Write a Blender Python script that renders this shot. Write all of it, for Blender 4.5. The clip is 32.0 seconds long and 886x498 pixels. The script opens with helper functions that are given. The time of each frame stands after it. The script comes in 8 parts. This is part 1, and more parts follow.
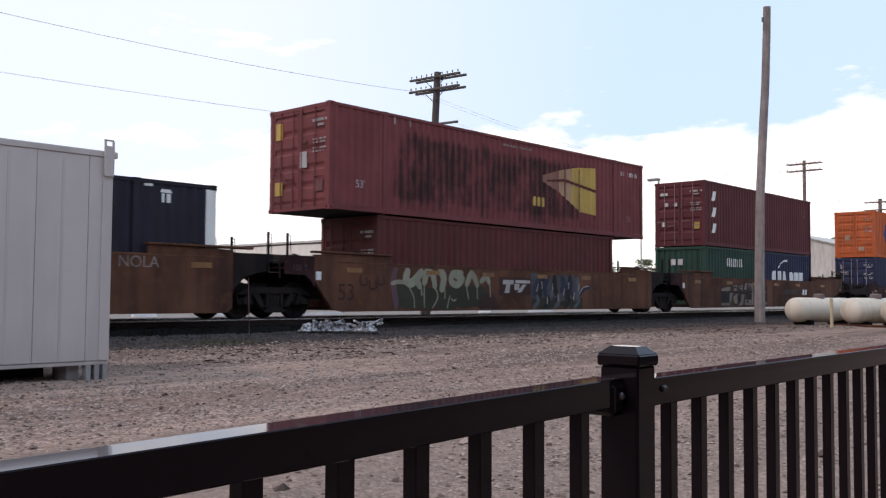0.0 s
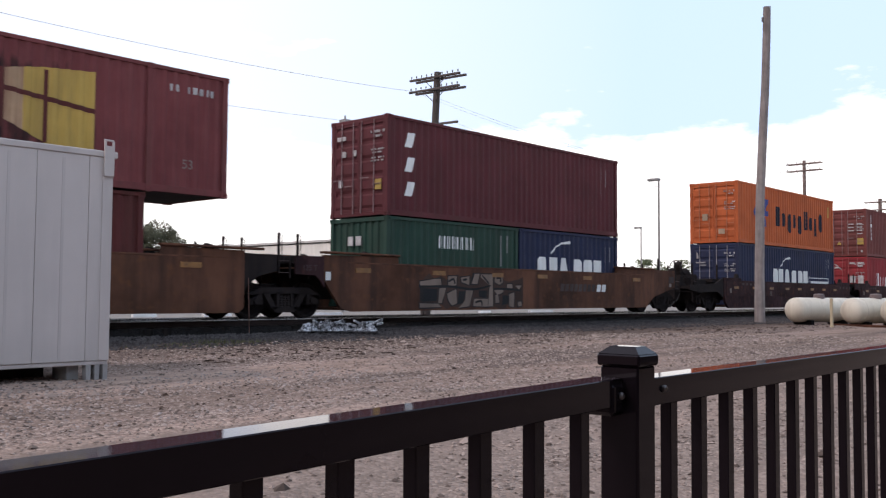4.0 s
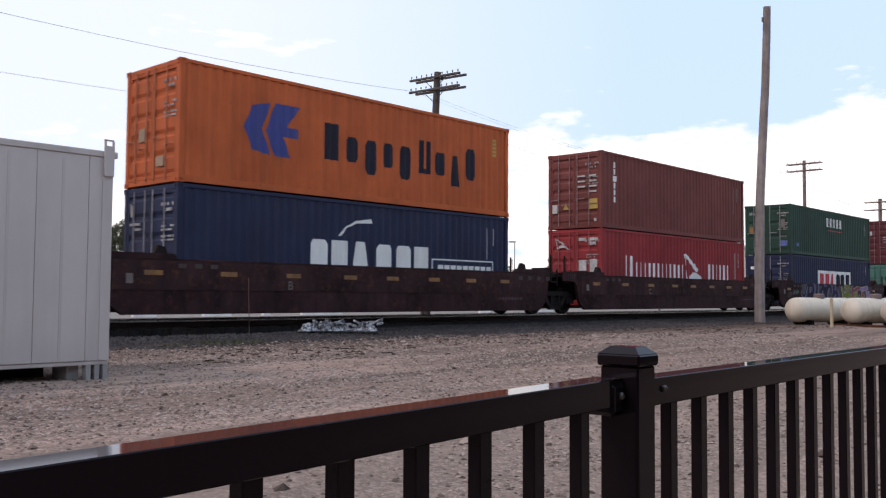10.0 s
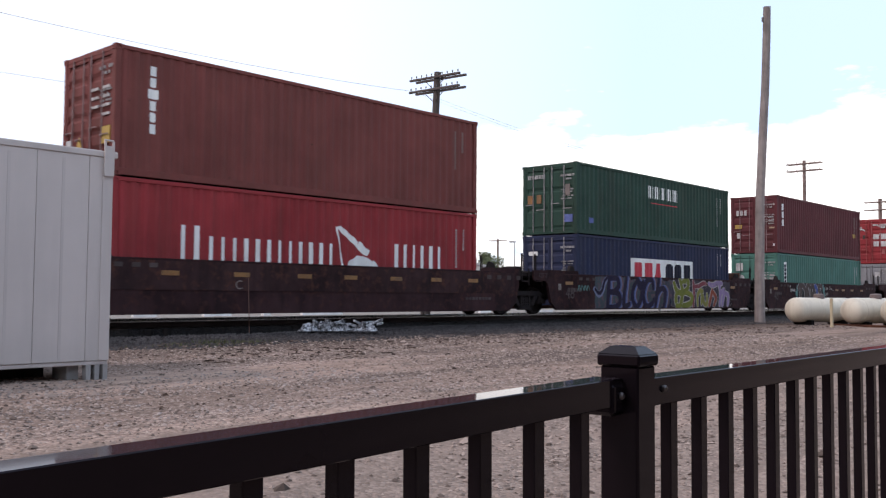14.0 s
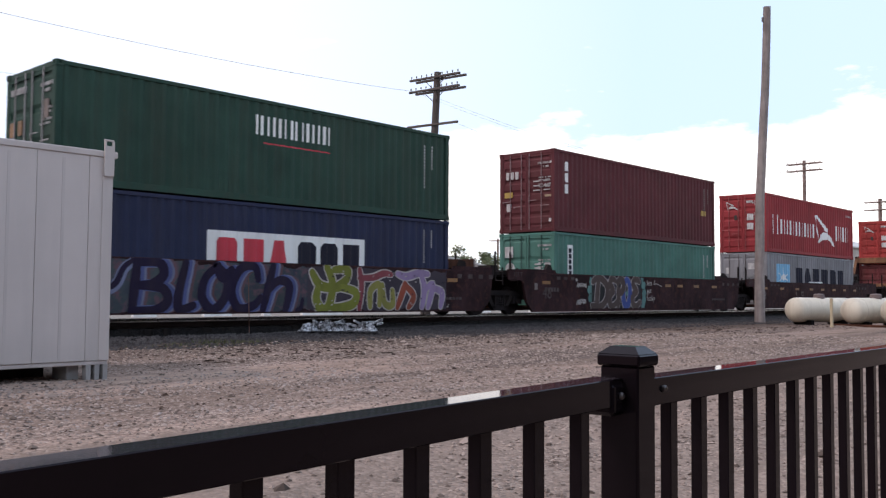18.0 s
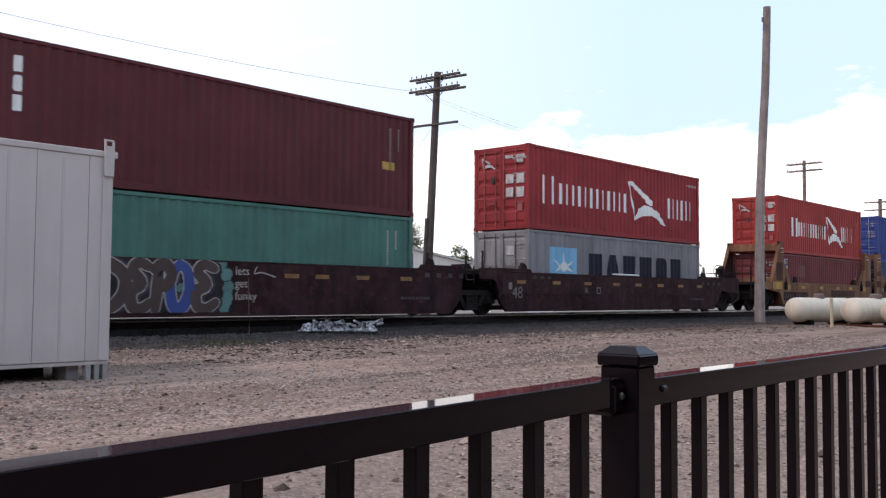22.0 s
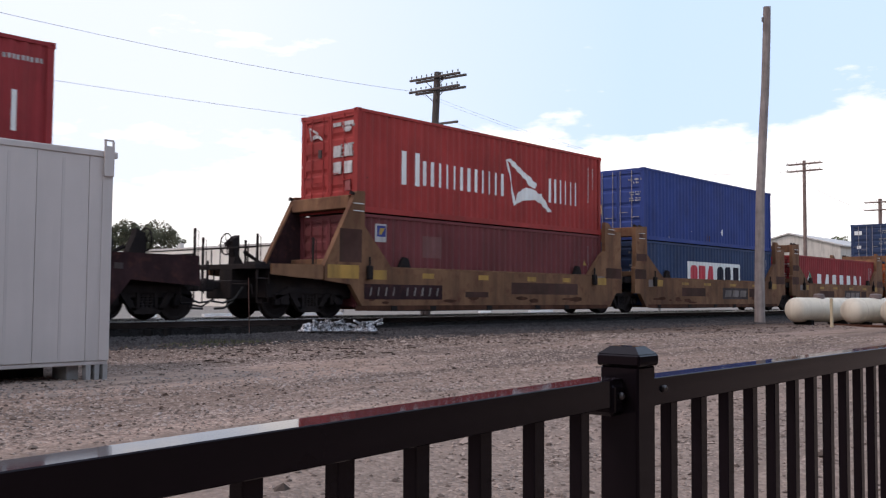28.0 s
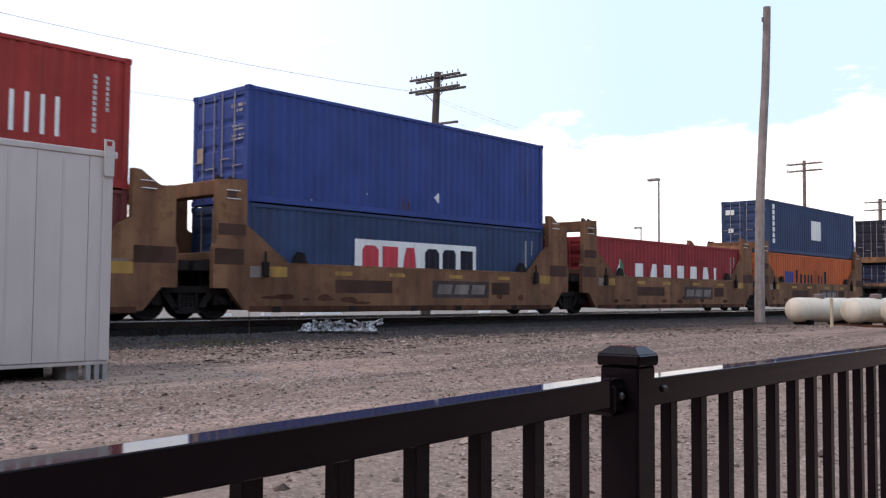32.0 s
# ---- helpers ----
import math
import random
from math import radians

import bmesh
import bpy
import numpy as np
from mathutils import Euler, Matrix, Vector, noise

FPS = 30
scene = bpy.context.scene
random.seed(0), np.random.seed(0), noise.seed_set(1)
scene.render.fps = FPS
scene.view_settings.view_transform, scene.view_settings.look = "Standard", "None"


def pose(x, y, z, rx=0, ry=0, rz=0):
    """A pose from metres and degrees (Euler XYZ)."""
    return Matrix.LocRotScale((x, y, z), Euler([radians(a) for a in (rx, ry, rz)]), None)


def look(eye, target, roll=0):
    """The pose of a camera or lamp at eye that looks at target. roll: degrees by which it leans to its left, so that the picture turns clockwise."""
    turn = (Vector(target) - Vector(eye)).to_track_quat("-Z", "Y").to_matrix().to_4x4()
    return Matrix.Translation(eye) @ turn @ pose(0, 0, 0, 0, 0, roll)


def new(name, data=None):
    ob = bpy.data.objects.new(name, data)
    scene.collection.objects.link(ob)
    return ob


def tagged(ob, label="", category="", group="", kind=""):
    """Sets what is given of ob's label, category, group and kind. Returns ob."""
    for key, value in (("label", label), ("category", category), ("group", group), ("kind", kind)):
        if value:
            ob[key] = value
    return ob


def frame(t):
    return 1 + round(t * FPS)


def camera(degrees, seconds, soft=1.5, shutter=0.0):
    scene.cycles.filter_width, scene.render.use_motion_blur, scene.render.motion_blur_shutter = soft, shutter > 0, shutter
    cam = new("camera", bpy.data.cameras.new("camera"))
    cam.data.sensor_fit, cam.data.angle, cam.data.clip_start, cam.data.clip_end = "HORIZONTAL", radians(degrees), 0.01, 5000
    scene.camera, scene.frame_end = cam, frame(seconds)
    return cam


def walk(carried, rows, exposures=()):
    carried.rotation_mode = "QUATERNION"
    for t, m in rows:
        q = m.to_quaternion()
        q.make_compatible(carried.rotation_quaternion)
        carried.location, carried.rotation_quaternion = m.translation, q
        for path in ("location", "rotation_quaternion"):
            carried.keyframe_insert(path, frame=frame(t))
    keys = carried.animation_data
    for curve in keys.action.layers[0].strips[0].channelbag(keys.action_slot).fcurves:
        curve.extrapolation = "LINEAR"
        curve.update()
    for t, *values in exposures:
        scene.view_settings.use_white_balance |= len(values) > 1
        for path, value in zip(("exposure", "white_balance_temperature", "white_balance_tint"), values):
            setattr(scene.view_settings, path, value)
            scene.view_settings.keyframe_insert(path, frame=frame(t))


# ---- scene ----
# ---------------------------------------------------------------- camera
cam = camera(51.45, 32.0, soft=1.25, shutter=0.3)
EYE = 0.60
CAM = Matrix.Translation((0, 0, EYE)) @ pose(0, 0, 0, 0, 0, 42.52 - 90) @ pose(0, 0, 0, 92.94) @ pose(0, 0, 0, 0, 0, 0.376)
# the film's own exposure drifts a little as bright and dark boxes pass
EV = [(0, -0.06), (1, 0.2), (2, 0.35), (3.4, 0.15), (5.6, -0.1), (7, -0.18), (8, -0.34), (9, -0.42), (10, -0.08), (11, 0.25), (12, 0.2), (13, 0.05), (14.4, 0.18), (16.6, 0.0), (18, 0.1), (20, 0.0),
      (22, 0.08), (23.5, 0.05), (25, -0.11), (27.6, -0.1), (29, 0.14), (30, 0.27), (31, 0.28), (32, 0.1)]
walk(cam, [(0.0, CAM), (32.0, CAM)], exposures=[(t, e - 0.13, 6850, 27) for t, e in EV])

# ---------------------------------------------------------------- world, sun
SUN_DIR = Vector((-0.60, 0.27, 0.75)).normalized()
world = bpy.data.worlds.new("world")
scene.world = world
world.use_nodes = True
wn, wl = world.node_tree.nodes, world.node_tree.links
wn.clear()
w_out = wn.new("ShaderNodeOutputWorld")
w_bg = wn.new("ShaderNodeBackground")
w_sky = wn.new("ShaderNodeTexSky")
w_sky.sky_type, w_sky.sun_disc = "NISHITA", False
w_sky.sun_elevation = math.asin(SUN_DIR.z)
w_sky.sun_rotation = math.atan2(SUN_DIR.x, SUN_DIR.y)
w_sky.dust_density, w_sky.air_density = 1.6, 1.0
w_co = wn.new("ShaderNodeTexCoord")
w_map = wn.new("ShaderNodeMapping")
w_map.inputs["Scale"].default_value = (1.5, 1.5, 4.6)
w_map.inputs["Location"].default_value = (0.62, 0.1, 0.31)
w_noise = wn.new("ShaderNodeTexNoise")
w_noise.inputs["Scale"].default_value = 3.4
w_noise.inputs["Detail"].default_value = 9
w_noise.inputs["Roughness"].default_value = 0.56
w_sep = wn.new("ShaderNodeSeparateXYZ")
w_side = wn.new("ShaderNodeVectorMath")       # how far round to the north-west
w_side.operation = "DOT_PRODUCT"
w_side.inputs[1].default_value = (-0.676, 0.737, 0)
w_tilt = wn.new("ShaderNodeMapRange")         # the bank of cloud sinks towards the north-west
w_tilt.inputs[1].default_value, w_tilt.inputs[2].default_value = 0.02, 0.24
w_tilt.inputs[3].default_value, w_tilt.inputs[4].default_value = 0.0, 0.058
w_high = wn.new("ShaderNodeMath")
w_low = wn.new("ShaderNodeMapRange")          # clouds bank up towards the horizon
w_low.inputs[1].default_value, w_low.inputs[2].default_value = 0.145, 0.235
w_low.inputs[3].default_value, w_low.inputs[4].default_value = 0.24, -0.09
w_add = wn.new("ShaderNodeMath")
w_ramp = wn.new("ShaderNodeValToRGB")
w_ramp.color_ramp.elements[0].position, w_ramp.color_ramp.elements[1].position = 0.555, 0.635
w_mix = wn.new("ShaderNodeMix")
w_mix.data_type = "RGBA"
w_mix.inputs[7].default_value = (13.2, 14.4, 13.8, 1)
w_haze = wn.new("ShaderNodeMix")               # thin high veil
w_haze.data_type = "RGBA"
w_haze.inputs[0].default_value = 0.86
w_veil = wn.new("ShaderNodeMix")               # the veil thickens to the north-west
w_veil.data_type = "RGBA"
w_veil.inputs[6].default_value, w_veil.inputs[7].default_value = (7.6, 11.3, 14.4, 1), (10.7, 13.1, 14.6, 1)
w_fleece = wn.new("ShaderNodeMapRange")
w_fleece.inputs[1].default_value, w_fleece.inputs[2].default_value = -0.20, 0.22
w_bg.inputs["Strength"].default_value = 0.10
wl.new(w_co.outputs["Generated"], w_map.inputs["Vector"])
wl.new(w_map.outputs[0], w_noise.inputs["Vector"])
wl.new(w_co.outputs["Generated"], w_sep.inputs[0])
wl.new(w_co.outputs["Generated"], w_side.inputs[0])
wl.new(w_side.outputs["Value"], w_tilt.inputs[0])
wl.new(w_side.outputs["Value"], w_fleece.inputs[0])
wl.new(w_fleece.outputs[0], w_veil.inputs[0])
wl.new(w_veil.outputs[2], w_haze.inputs[7])
wl.new(w_sep.outputs["Z"], w_high.inputs[0])
wl.new(w_tilt.outputs[0], w_high.inputs[1])
wl.new(w_high.outputs[0], w_low.inputs[0])
wl.new(w_noise.outputs[0], w_add.inputs[0])
wl.new(w_low.outputs[0], w_add.inputs[1])
wl.new(w_add.outputs[0], w_ramp.inputs[0])
wl.new(w_sky.outputs[0], w_haze.inputs[6])
wl.new(w_haze.outputs[2], w_mix.inputs[6])
wl.new(w_ramp.outputs[0], w_mix.inputs[0])
wl.new(w_mix.outputs[2], w_bg.inputs["Color"])
wl.new(w_bg.outputs[0], w_out.inputs["Surface"])

sun = new("sun", bpy.data.lights.new("sun", "SUN"))
sun.data.energy, sun.data.angle, sun.data.color = 1.3, radians(14), (1.0, 0.93, 0.85)
sun.matrix_world = look(SUN_DIR * 100, (0, 0, 0))


# ---------------------------------------------------------------- mesh building
class Shape:
    """Vertices and faces gathered for one mesh."""

    def __init__(self):
        self.v, self.f, self.smooth = [], [], False

    def add(self, vs, fs):
        n = len(self.v)
        self.v += [tuple(q) for q in vs]
        self.f += [tuple(n + i for i in g) for g in fs]
        return self

    def box(self, x0, x1, y0, y1, z0, z1, c=0.0):
        """A box, its edges cut off by c."""
        if c <= 0:
            vs = [(x, y, z) for x in (x0, x1) for y in (y0, y1) for z in (z0, z1)]
            return self.add(vs, [(0, 1, 3, 2), (4, 6, 7, 5), (0, 4, 5, 1), (2, 3, 7, 6), (0, 2, 6, 4), (1, 5, 7, 3)])
        c = min(c, (x1 - x0) * 0.45, (y1 - y0) * 0.45, (z1 - z0) * 0.45)
        vs, at = [], {}
        for ix, x in enumerate((x0, x1)):
            for iy, y in enumerate((y0, y1)):
                for iz, z in enumerate((z0, z1)):
                    sx, sy, sz = 1 - 2 * ix, 1 - 2 * iy, 1 - 2 * iz
                    for ax, q in enumerate(((x, y + sy * c, z + sz * c), (x + sx * c, y, z + sz * c), (x + sx * c, y + sy * c, z))):
                        at[ix, iy, iz, ax] = len(vs)
                        vs.append(q)
        fs = []
        for i in (0, 1):
            for ax in (0, 1, 2):
                def key(a, b):
                    k = [a, b]
                    k.insert(ax, i)
                    return at[k[0], k[1], k[2], ax]
                ring = [key(0, 0), key(1, 0), key(1, 1), key(0, 1)]
                if (i == 1) != (ax == 1):
                    fs.append(tuple(ring))
                else:
                    fs.append(tuple(ring[::-1]))
        for ax in (0, 1, 2):
            o1, o2 = [a for a in (0, 1, 2) if a != ax]
            for a in (0, 1):
                for b in (0, 1):
                    k0, k1 = [0, 0, 0], [0, 0, 0]
                    k0[o1], k0[o2], k0[ax] = a, b, 0
                    k1[o1], k1[o2], k1[ax] = a, b, 1
                    fs.append((at[(*k0, o1)], at[(*k0, o2)], at[(*k1, o2)], at[(*k1, o1)]))
        for ix in (0, 1):
            for iy in (0, 1):
                for iz in (0, 1):
                    fs.append(tuple(at[ix, iy, iz, a] for a in (0, 1, 2)))
        return self.add(vs, fs)

    def prism(self, poly, y0, y1):
        """A polygon in x and z, drawn out along y."""
        n = len(poly)
        vs = [(x, y0, z) for x, z in poly] + [(x, y1, z) for x, z in poly]
        fs = [tuple(range(n)), tuple(range(2 * n - 1, n - 1, -1))]
        fs += [(i, i + n, (i + 1) % n + n, (i + 1) % n) for i in range(n)]
        return self.add(vs, fs)

    def cyl(self, p0, p1, r0, r1=None, n=10, caps=True):
        p0, p1 = Vector(p0), Vector(p1)
        r1 = r0 if r1 is None else r1
        w = (p1 - p0).normalized()
        a = w.orthogonal().normalized()
        b = w.cross(a)
        ring = [(math.cos(2 * math.pi * i / n), math.sin(2 * math.pi * i / n)) for i in range(n)]
        vs = [p0 + r0 * (c * a + s * b) for c, s in ring] + [p1 + r1 * (c * a + s * b) for c, s in ring]
        fs = [(i, (i + 1) % n, (i + 1) % n + n, i + n) for i in range(n)]
        if caps:
            fs += [tuple(range(n - 1, -1, -1)), tuple(range(n, 2 * n))]
        return self.add(vs, fs)

    def tube(self, path, r, n=6):
        """A round bar along a path; r: one radius, or one for each point."""
        path = [Vector(q) for q in path]
        radii = r if isinstance(r, (list, tuple)) else [r] * len(path)
        vs, m = [], len(path)
        a = None
        for k, q in enumerate(path):
            w = (path[min(m - 1, k + 1)] - path[max(0, k - 1)]).normalized()
            a = w.orthogonal().normalized() if a is None else (a - w * a.dot(w)).normalized()
            b = w.cross(a)
            vs += [q + radii[k] * (math.cos(2 * math.pi * i / n) * a + math.sin(2 * math.pi * i / n) * b) for i in range(n)]
        fs = [(k * n + i, k * n + (i + 1) % n, (k + 1) * n + (i + 1) % n, (k + 1) * n + i) for k in range(m - 1) for i in range(n)]
        return self.add(vs, fs + [tuple(range(n - 1, -1, -1)), tuple(range((m - 1) * n, m * n))])

    def lathe(self, prof, n=20, axis="z", at=(0, 0, 0)):
        """A profile of (radius, height) turned round an axis."""
        vs, m = [], len(prof)
        for i in range(n):
            c, s = math.cos(2 * math.pi * i / n), math.sin(2 * math.pi * i / n)
            for r, h in prof:
                q = {"z": (r * c, r * s, h), "y": (r * c, h, r * s), "x": (h, r * c, r * s)}[axis]
                vs.append((q[0] + at[0], q[1] + at[1], q[2] + at[2]))
        fs = [(i * m + j, ((i + 1) % n) * m + j, ((i + 1) % n) * m + j + 1, i * m + j + 1) for i in range(n) for j in range(m - 1)]
        return self.add(vs, fs)

    def torus(self, at, r, tr, axis="x", n=20, k=6):
        prof = [(r + tr * math.cos(2 * math.pi * i / k), tr * math.sin(2 * math.pi * i / k)) for i in range(k + 1)]
        return self.lathe(prof, n, axis, at)

    def mesh(self, name):
        me = bpy.data.meshes.new(name)
        me.from_pydata(self.v, [], self.f)
        bm = bmesh.new()
        bm.from_mesh(me)
        bmesh.ops.recalc_face_normals(bm, faces=bm.faces[:])
        bm.to_mesh(me)
        bm.free()
        if self.smooth:
            me.shade_smooth()
        me.update()
        return me


def part(name, shape, material, parent, label="", at=None):
    """One mesh object under a thing or under a part. shape: a Shape, or a mesh to share."""
    me = shape if isinstance(shape, bpy.types.Mesh) else shape.mesh(name)
    if not me.materials:
        me.materials.append(material)
    ob = new(name, me)
    ob.parent = parent
    if at is not None:
        ob.location = at
    if label:
        ob["label"] = label
    return ob


def thing(name, shape, material, label, category, group="", kind="", at=(0, 0, 0)):
    ob = new(name, shape.mesh(name) if shape else None)
    if shape:
        ob.data.materials.append(material)
    ob.location = at
    return tagged(ob, label, category, group, kind)


# ---------------------------------------------------------------- materials
def paint(name, color, rough=0.55, metal=0.0, vary=0.18, scale=3.0, dirt=(0.05, 0.035, 0.025), dirt_amount=0.35, streak=True, bump=0.02,
          grain=60.0, spec=0.5, rust=None, rust_level=0.62, dirt_range=(0.42, 0.75), rust_soft=0.06):
    """A worn painted surface: base colour, cloudy fading, dirt streaks down it, rust patches, fine grain."""
    m = bpy.data.materials.new(name)
    m.use_nodes = True
    n, l = m.node_tree.nodes, m.node_tree.links
    b = n["Principled BSDF"]
    b.inputs["Roughness"].default_value, b.inputs["Metallic"].default_value = rough, metal
    b.inputs["Specular IOR Level"].default_value = spec
    co = n.new("ShaderNodeTexCoord")
    info = n.new("ShaderNodeObjectInfo")
    shift = n.new("ShaderNodeVectorMath")
    shift.operation = "ADD"
    spread = n.new("ShaderNodeMath")
    spread.operation = "MULTIPLY"
    spread.inputs[1].default_value = 37.0
    l.new(info.outputs["Random"], spread.inputs[0])
    l.new(co.outputs["Object"], shift.inputs[0])
    l.new(spread.outputs[0], shift.inputs[1])

    def noise_node(sc, detail, vec_scale=None):
        t = n.new("ShaderNodeTexNoise")
        t.inputs["Scale"].default_value, t.inputs["Detail"].default_value = sc, detail
        t.inputs["Roughness"].default_value = 0.6
        if vec_scale:
            mp = n.new("ShaderNodeMapping")
            mp.inputs["Scale"].default_value = vec_scale
            l.new(shift.outputs[0], mp.inputs["Vector"])
            l.new(mp.outputs[0], t.inputs["Vector"])
        else:
            l.new(shift.outputs[0], t.inputs["Vector"])
        return t

    def ramp(src, lo, hi):
        r = n.new("ShaderNodeMapRange")
        r.inputs[1].default_value, r.inputs[2].default_value = lo, hi
        l.new(src, r.inputs[0])
        return r.outputs[0]

    def mixed(fac, a, c):
        x = n.new("ShaderNodeMix")
        x.data_type = "RGBA"
        l.new(fac, x.inputs[0])
        if isinstance(a, tuple):
            x.inputs[6].default_value = a
        else:
            l.new(a, x.inputs[6])
        x.inputs[7].default_value = c
        return x.outputs[2]

    big = noise_node(scale * 0.25, 4)
    c0 = tuple(max(0, q * (1 - vary)) for q in color) + (1,)
    c1 = tuple(min(1, q * (1 + vary) + 0.012 * vary) for q in color) + (1,)
    out = mixed(ramp(big.outputs[0], 0.3, 0.7), c0, c1)
    fine = noise_node(grain, 3)
    if dirt_amount > 0:
        st = noise_node(scale, 5, (1, 1, 0.12) if streak else (1, 1, 1))
        mul = n.new("ShaderNodeMath")
        mul.operation = "MULTIPLY"
        mul.inputs[1].default_value = dirt_amount
        l.new(ramp(st.outputs[0], *dirt_range), mul.inputs[0])
        out = mixed(mul.outputs[0], out, (*dirt, 1))
    if rust:
        rs = noise_node(scale * 1.7, 8)
        out = mixed(ramp(rs.outputs[0], rust_level, rust_level + rust_soft), out, (*rust, 1))
    l.new(out, b.inputs["Base Color"])
    rr = n.new("ShaderNodeMapRange")
    rr.inputs[3].default_value, rr.inputs[4].default_value = max(0.05, rough - 0.1), min(1, rough + 0.15)
    l.new(fine.outputs[0], rr.inputs[0])
    l.new(rr.outputs[0], b.inputs["Roughness"])
    bp = n.new("ShaderNodeBump")
    bp.inputs["Strength"].default_value = 0.4
    bp.inputs["Distance"].default_value = bump
    l.new(fine.outputs[0], bp.inputs["Height"])
    l.new(bp.outputs[0], b.inputs["Normal"])
    return m


def stained_paint(name, color, pale, stain, rust, span, height):
    """Old paint on a pressed wall: blackened rust runs down its crests over a stretch of its length, in ragged patches; the rest is chalky."""
    m = paint(name, color, rough=0.7, vary=0.16, scale=4, dirt=pale, dirt_amount=0.35, dirt_range=(0.5, 0.75), bump=0.003, spec=0.2)
    n, l = m.node_tree.nodes, m.node_tree.links
    b = n["Principled BSDF"]
    under = b.inputs["Base Color"].links[0].from_socket
    co = n.new("ShaderNodeTexCoord")
    sep = n.new("ShaderNodeSeparateXYZ")
    l.new(co.outputs["Object"], sep.inputs[0])

    def rng(src, a0, a1, b0, b1):
        r = n.new("ShaderNodeMapRange")
        r.inputs[1].default_value, r.inputs[2].default_value, r.inputs[3].default_value, r.inputs[4].default_value = a0, a1, b0, b1
        l.new(src, r.inputs[0])
        return r.outputs[0]

    def op(kind, p, q):
        x = n.new("ShaderNodeMath")
        x.operation = kind
        for i, w in enumerate((p, q)):
            if isinstance(w, (int, float)):
                x.inputs[i].default_value = w
            else:
                l.new(w, x.inputs[i])
        return x.outputs[0]

    def cloud(sc, vec, detail=6):
        mp = n.new("ShaderNodeMapping")
        mp.inputs["Scale"].default_value = vec
        t = n.new("ShaderNodeTexNoise")
        t.inputs["Scale"].default_value, t.inputs["Detail"].default_value, t.inputs["Roughness"].default_value = sc, detail, 0.66
        l.new(co.outputs["Object"], mp.inputs["Vector"])
        l.new(mp.outputs[0], t.inputs["Vector"])
        return t.outputs[0]

    reach = op("MULTIPLY", rng(sep.outputs["X"], span[0], span[0] + 0.8, 0, 1), rng(sep.outputs["X"], span[1], span[1] - 3.5, 0, 1))
    tall = op("MULTIPLY", rng(sep.outputs["Z"], height[0], height[0] + 0.5, 0.25, 1), rng(sep.outputs["Z"], height[1], height[1] - 0.7, 0, 1))
    crest = rng(sep.outputs["Y"], 0.030, 0.006, -0.02, 0.07)
    level = op("ADD", op("ADD", op("MULTIPLY", cloud(0.9, (1, 1, 0.8), 4), 0.62), op("MULTIPLY", cloud(4.2, (1, 1, 0.24), 8), 0.58)), crest)
    level = op("ADD", level, op("MULTIPLY", op("SUBTRACT", op("MULTIPLY", reach, tall), 1.0), 0.5))
    low = op("MULTIPLY", rng(sep.outputs["Z"], 0.45, 0.17, 0.0, 0.12), 1.0)
    level = op("ADD", level, low)
    for lo, hi, col, most in ((0.49, 0.62, rust, 0.8), (0.59, 0.72, stain, 0.85)):
        x = n.new("ShaderNodeMix")
        x.data_type = "RGBA"
        l.new(op("MULTIPLY", rng(level, lo, hi, 0, 1), most), x.inputs[0])
        l.new(under, x.inputs[6])
        x.inputs[7].default_value = (*col, 1)
        under = x.outputs[2]
    l.new(under, b.inputs["Base Color"])
    return m


M_STAINED = stained_paint("stained_red_paint", (0.165, 0.042, 0.043), (0.20, 0.075, 0.072), (0.022, 0.010, 0.011), (0.062, 0.020, 0.018), (1.9, 15.0), (0.05, 2.95))


def gloss_black(name):
    """Smooth black coating with faint dust and scratches in its gloss, paler on faces that look up."""
    m = bpy.data.materials.new(name)
    m.use_nodes = True
    n, l = m.node_tree.nodes, m.node_tree.links
    b = n["Principled BSDF"]
    co = n.new("ShaderNodeTexCoord")
    t = n.new("ShaderNodeTexNoise")
    t.inputs["Scale"].default_value, t.inputs["Detail"].default_value = 14, 6
    l.new(co.outputs["Object"], t.inputs["Vector"])
    r = n.new("ShaderNodeMapRange")
    r.inputs[3].default_value, r.inputs[4].default_value = 0.03, 0.07
    l.new(t.outputs[0], r.inputs[0])
    l.new(r.outputs[0], b.inputs["Roughness"])
    x = n.new("ShaderNodeMix")
    x.data_type = "RGBA"
    x.inputs[6].default_value, x.inputs[7].default_value = (0.0056, 0.0040, 0.0050, 1), (0.0090, 0.0062, 0.0080, 1)
    l.new(t.outputs[0], x.inputs[0])
    # base colour turns to a paler mauve where the normal points up
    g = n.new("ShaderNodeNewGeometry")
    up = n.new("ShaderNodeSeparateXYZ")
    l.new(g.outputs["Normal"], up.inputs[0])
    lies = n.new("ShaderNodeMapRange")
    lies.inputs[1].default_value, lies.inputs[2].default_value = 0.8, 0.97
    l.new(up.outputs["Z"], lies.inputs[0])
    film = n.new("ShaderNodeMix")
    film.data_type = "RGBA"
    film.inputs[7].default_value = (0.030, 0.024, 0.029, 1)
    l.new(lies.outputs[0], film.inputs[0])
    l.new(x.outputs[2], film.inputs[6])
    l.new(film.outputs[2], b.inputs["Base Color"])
    b.inputs["Specular IOR Level"].default_value = 0.17
    b.inputs["Specular Tint"].default_value = (1.0, 0.84, 0.95, 1)
    return m


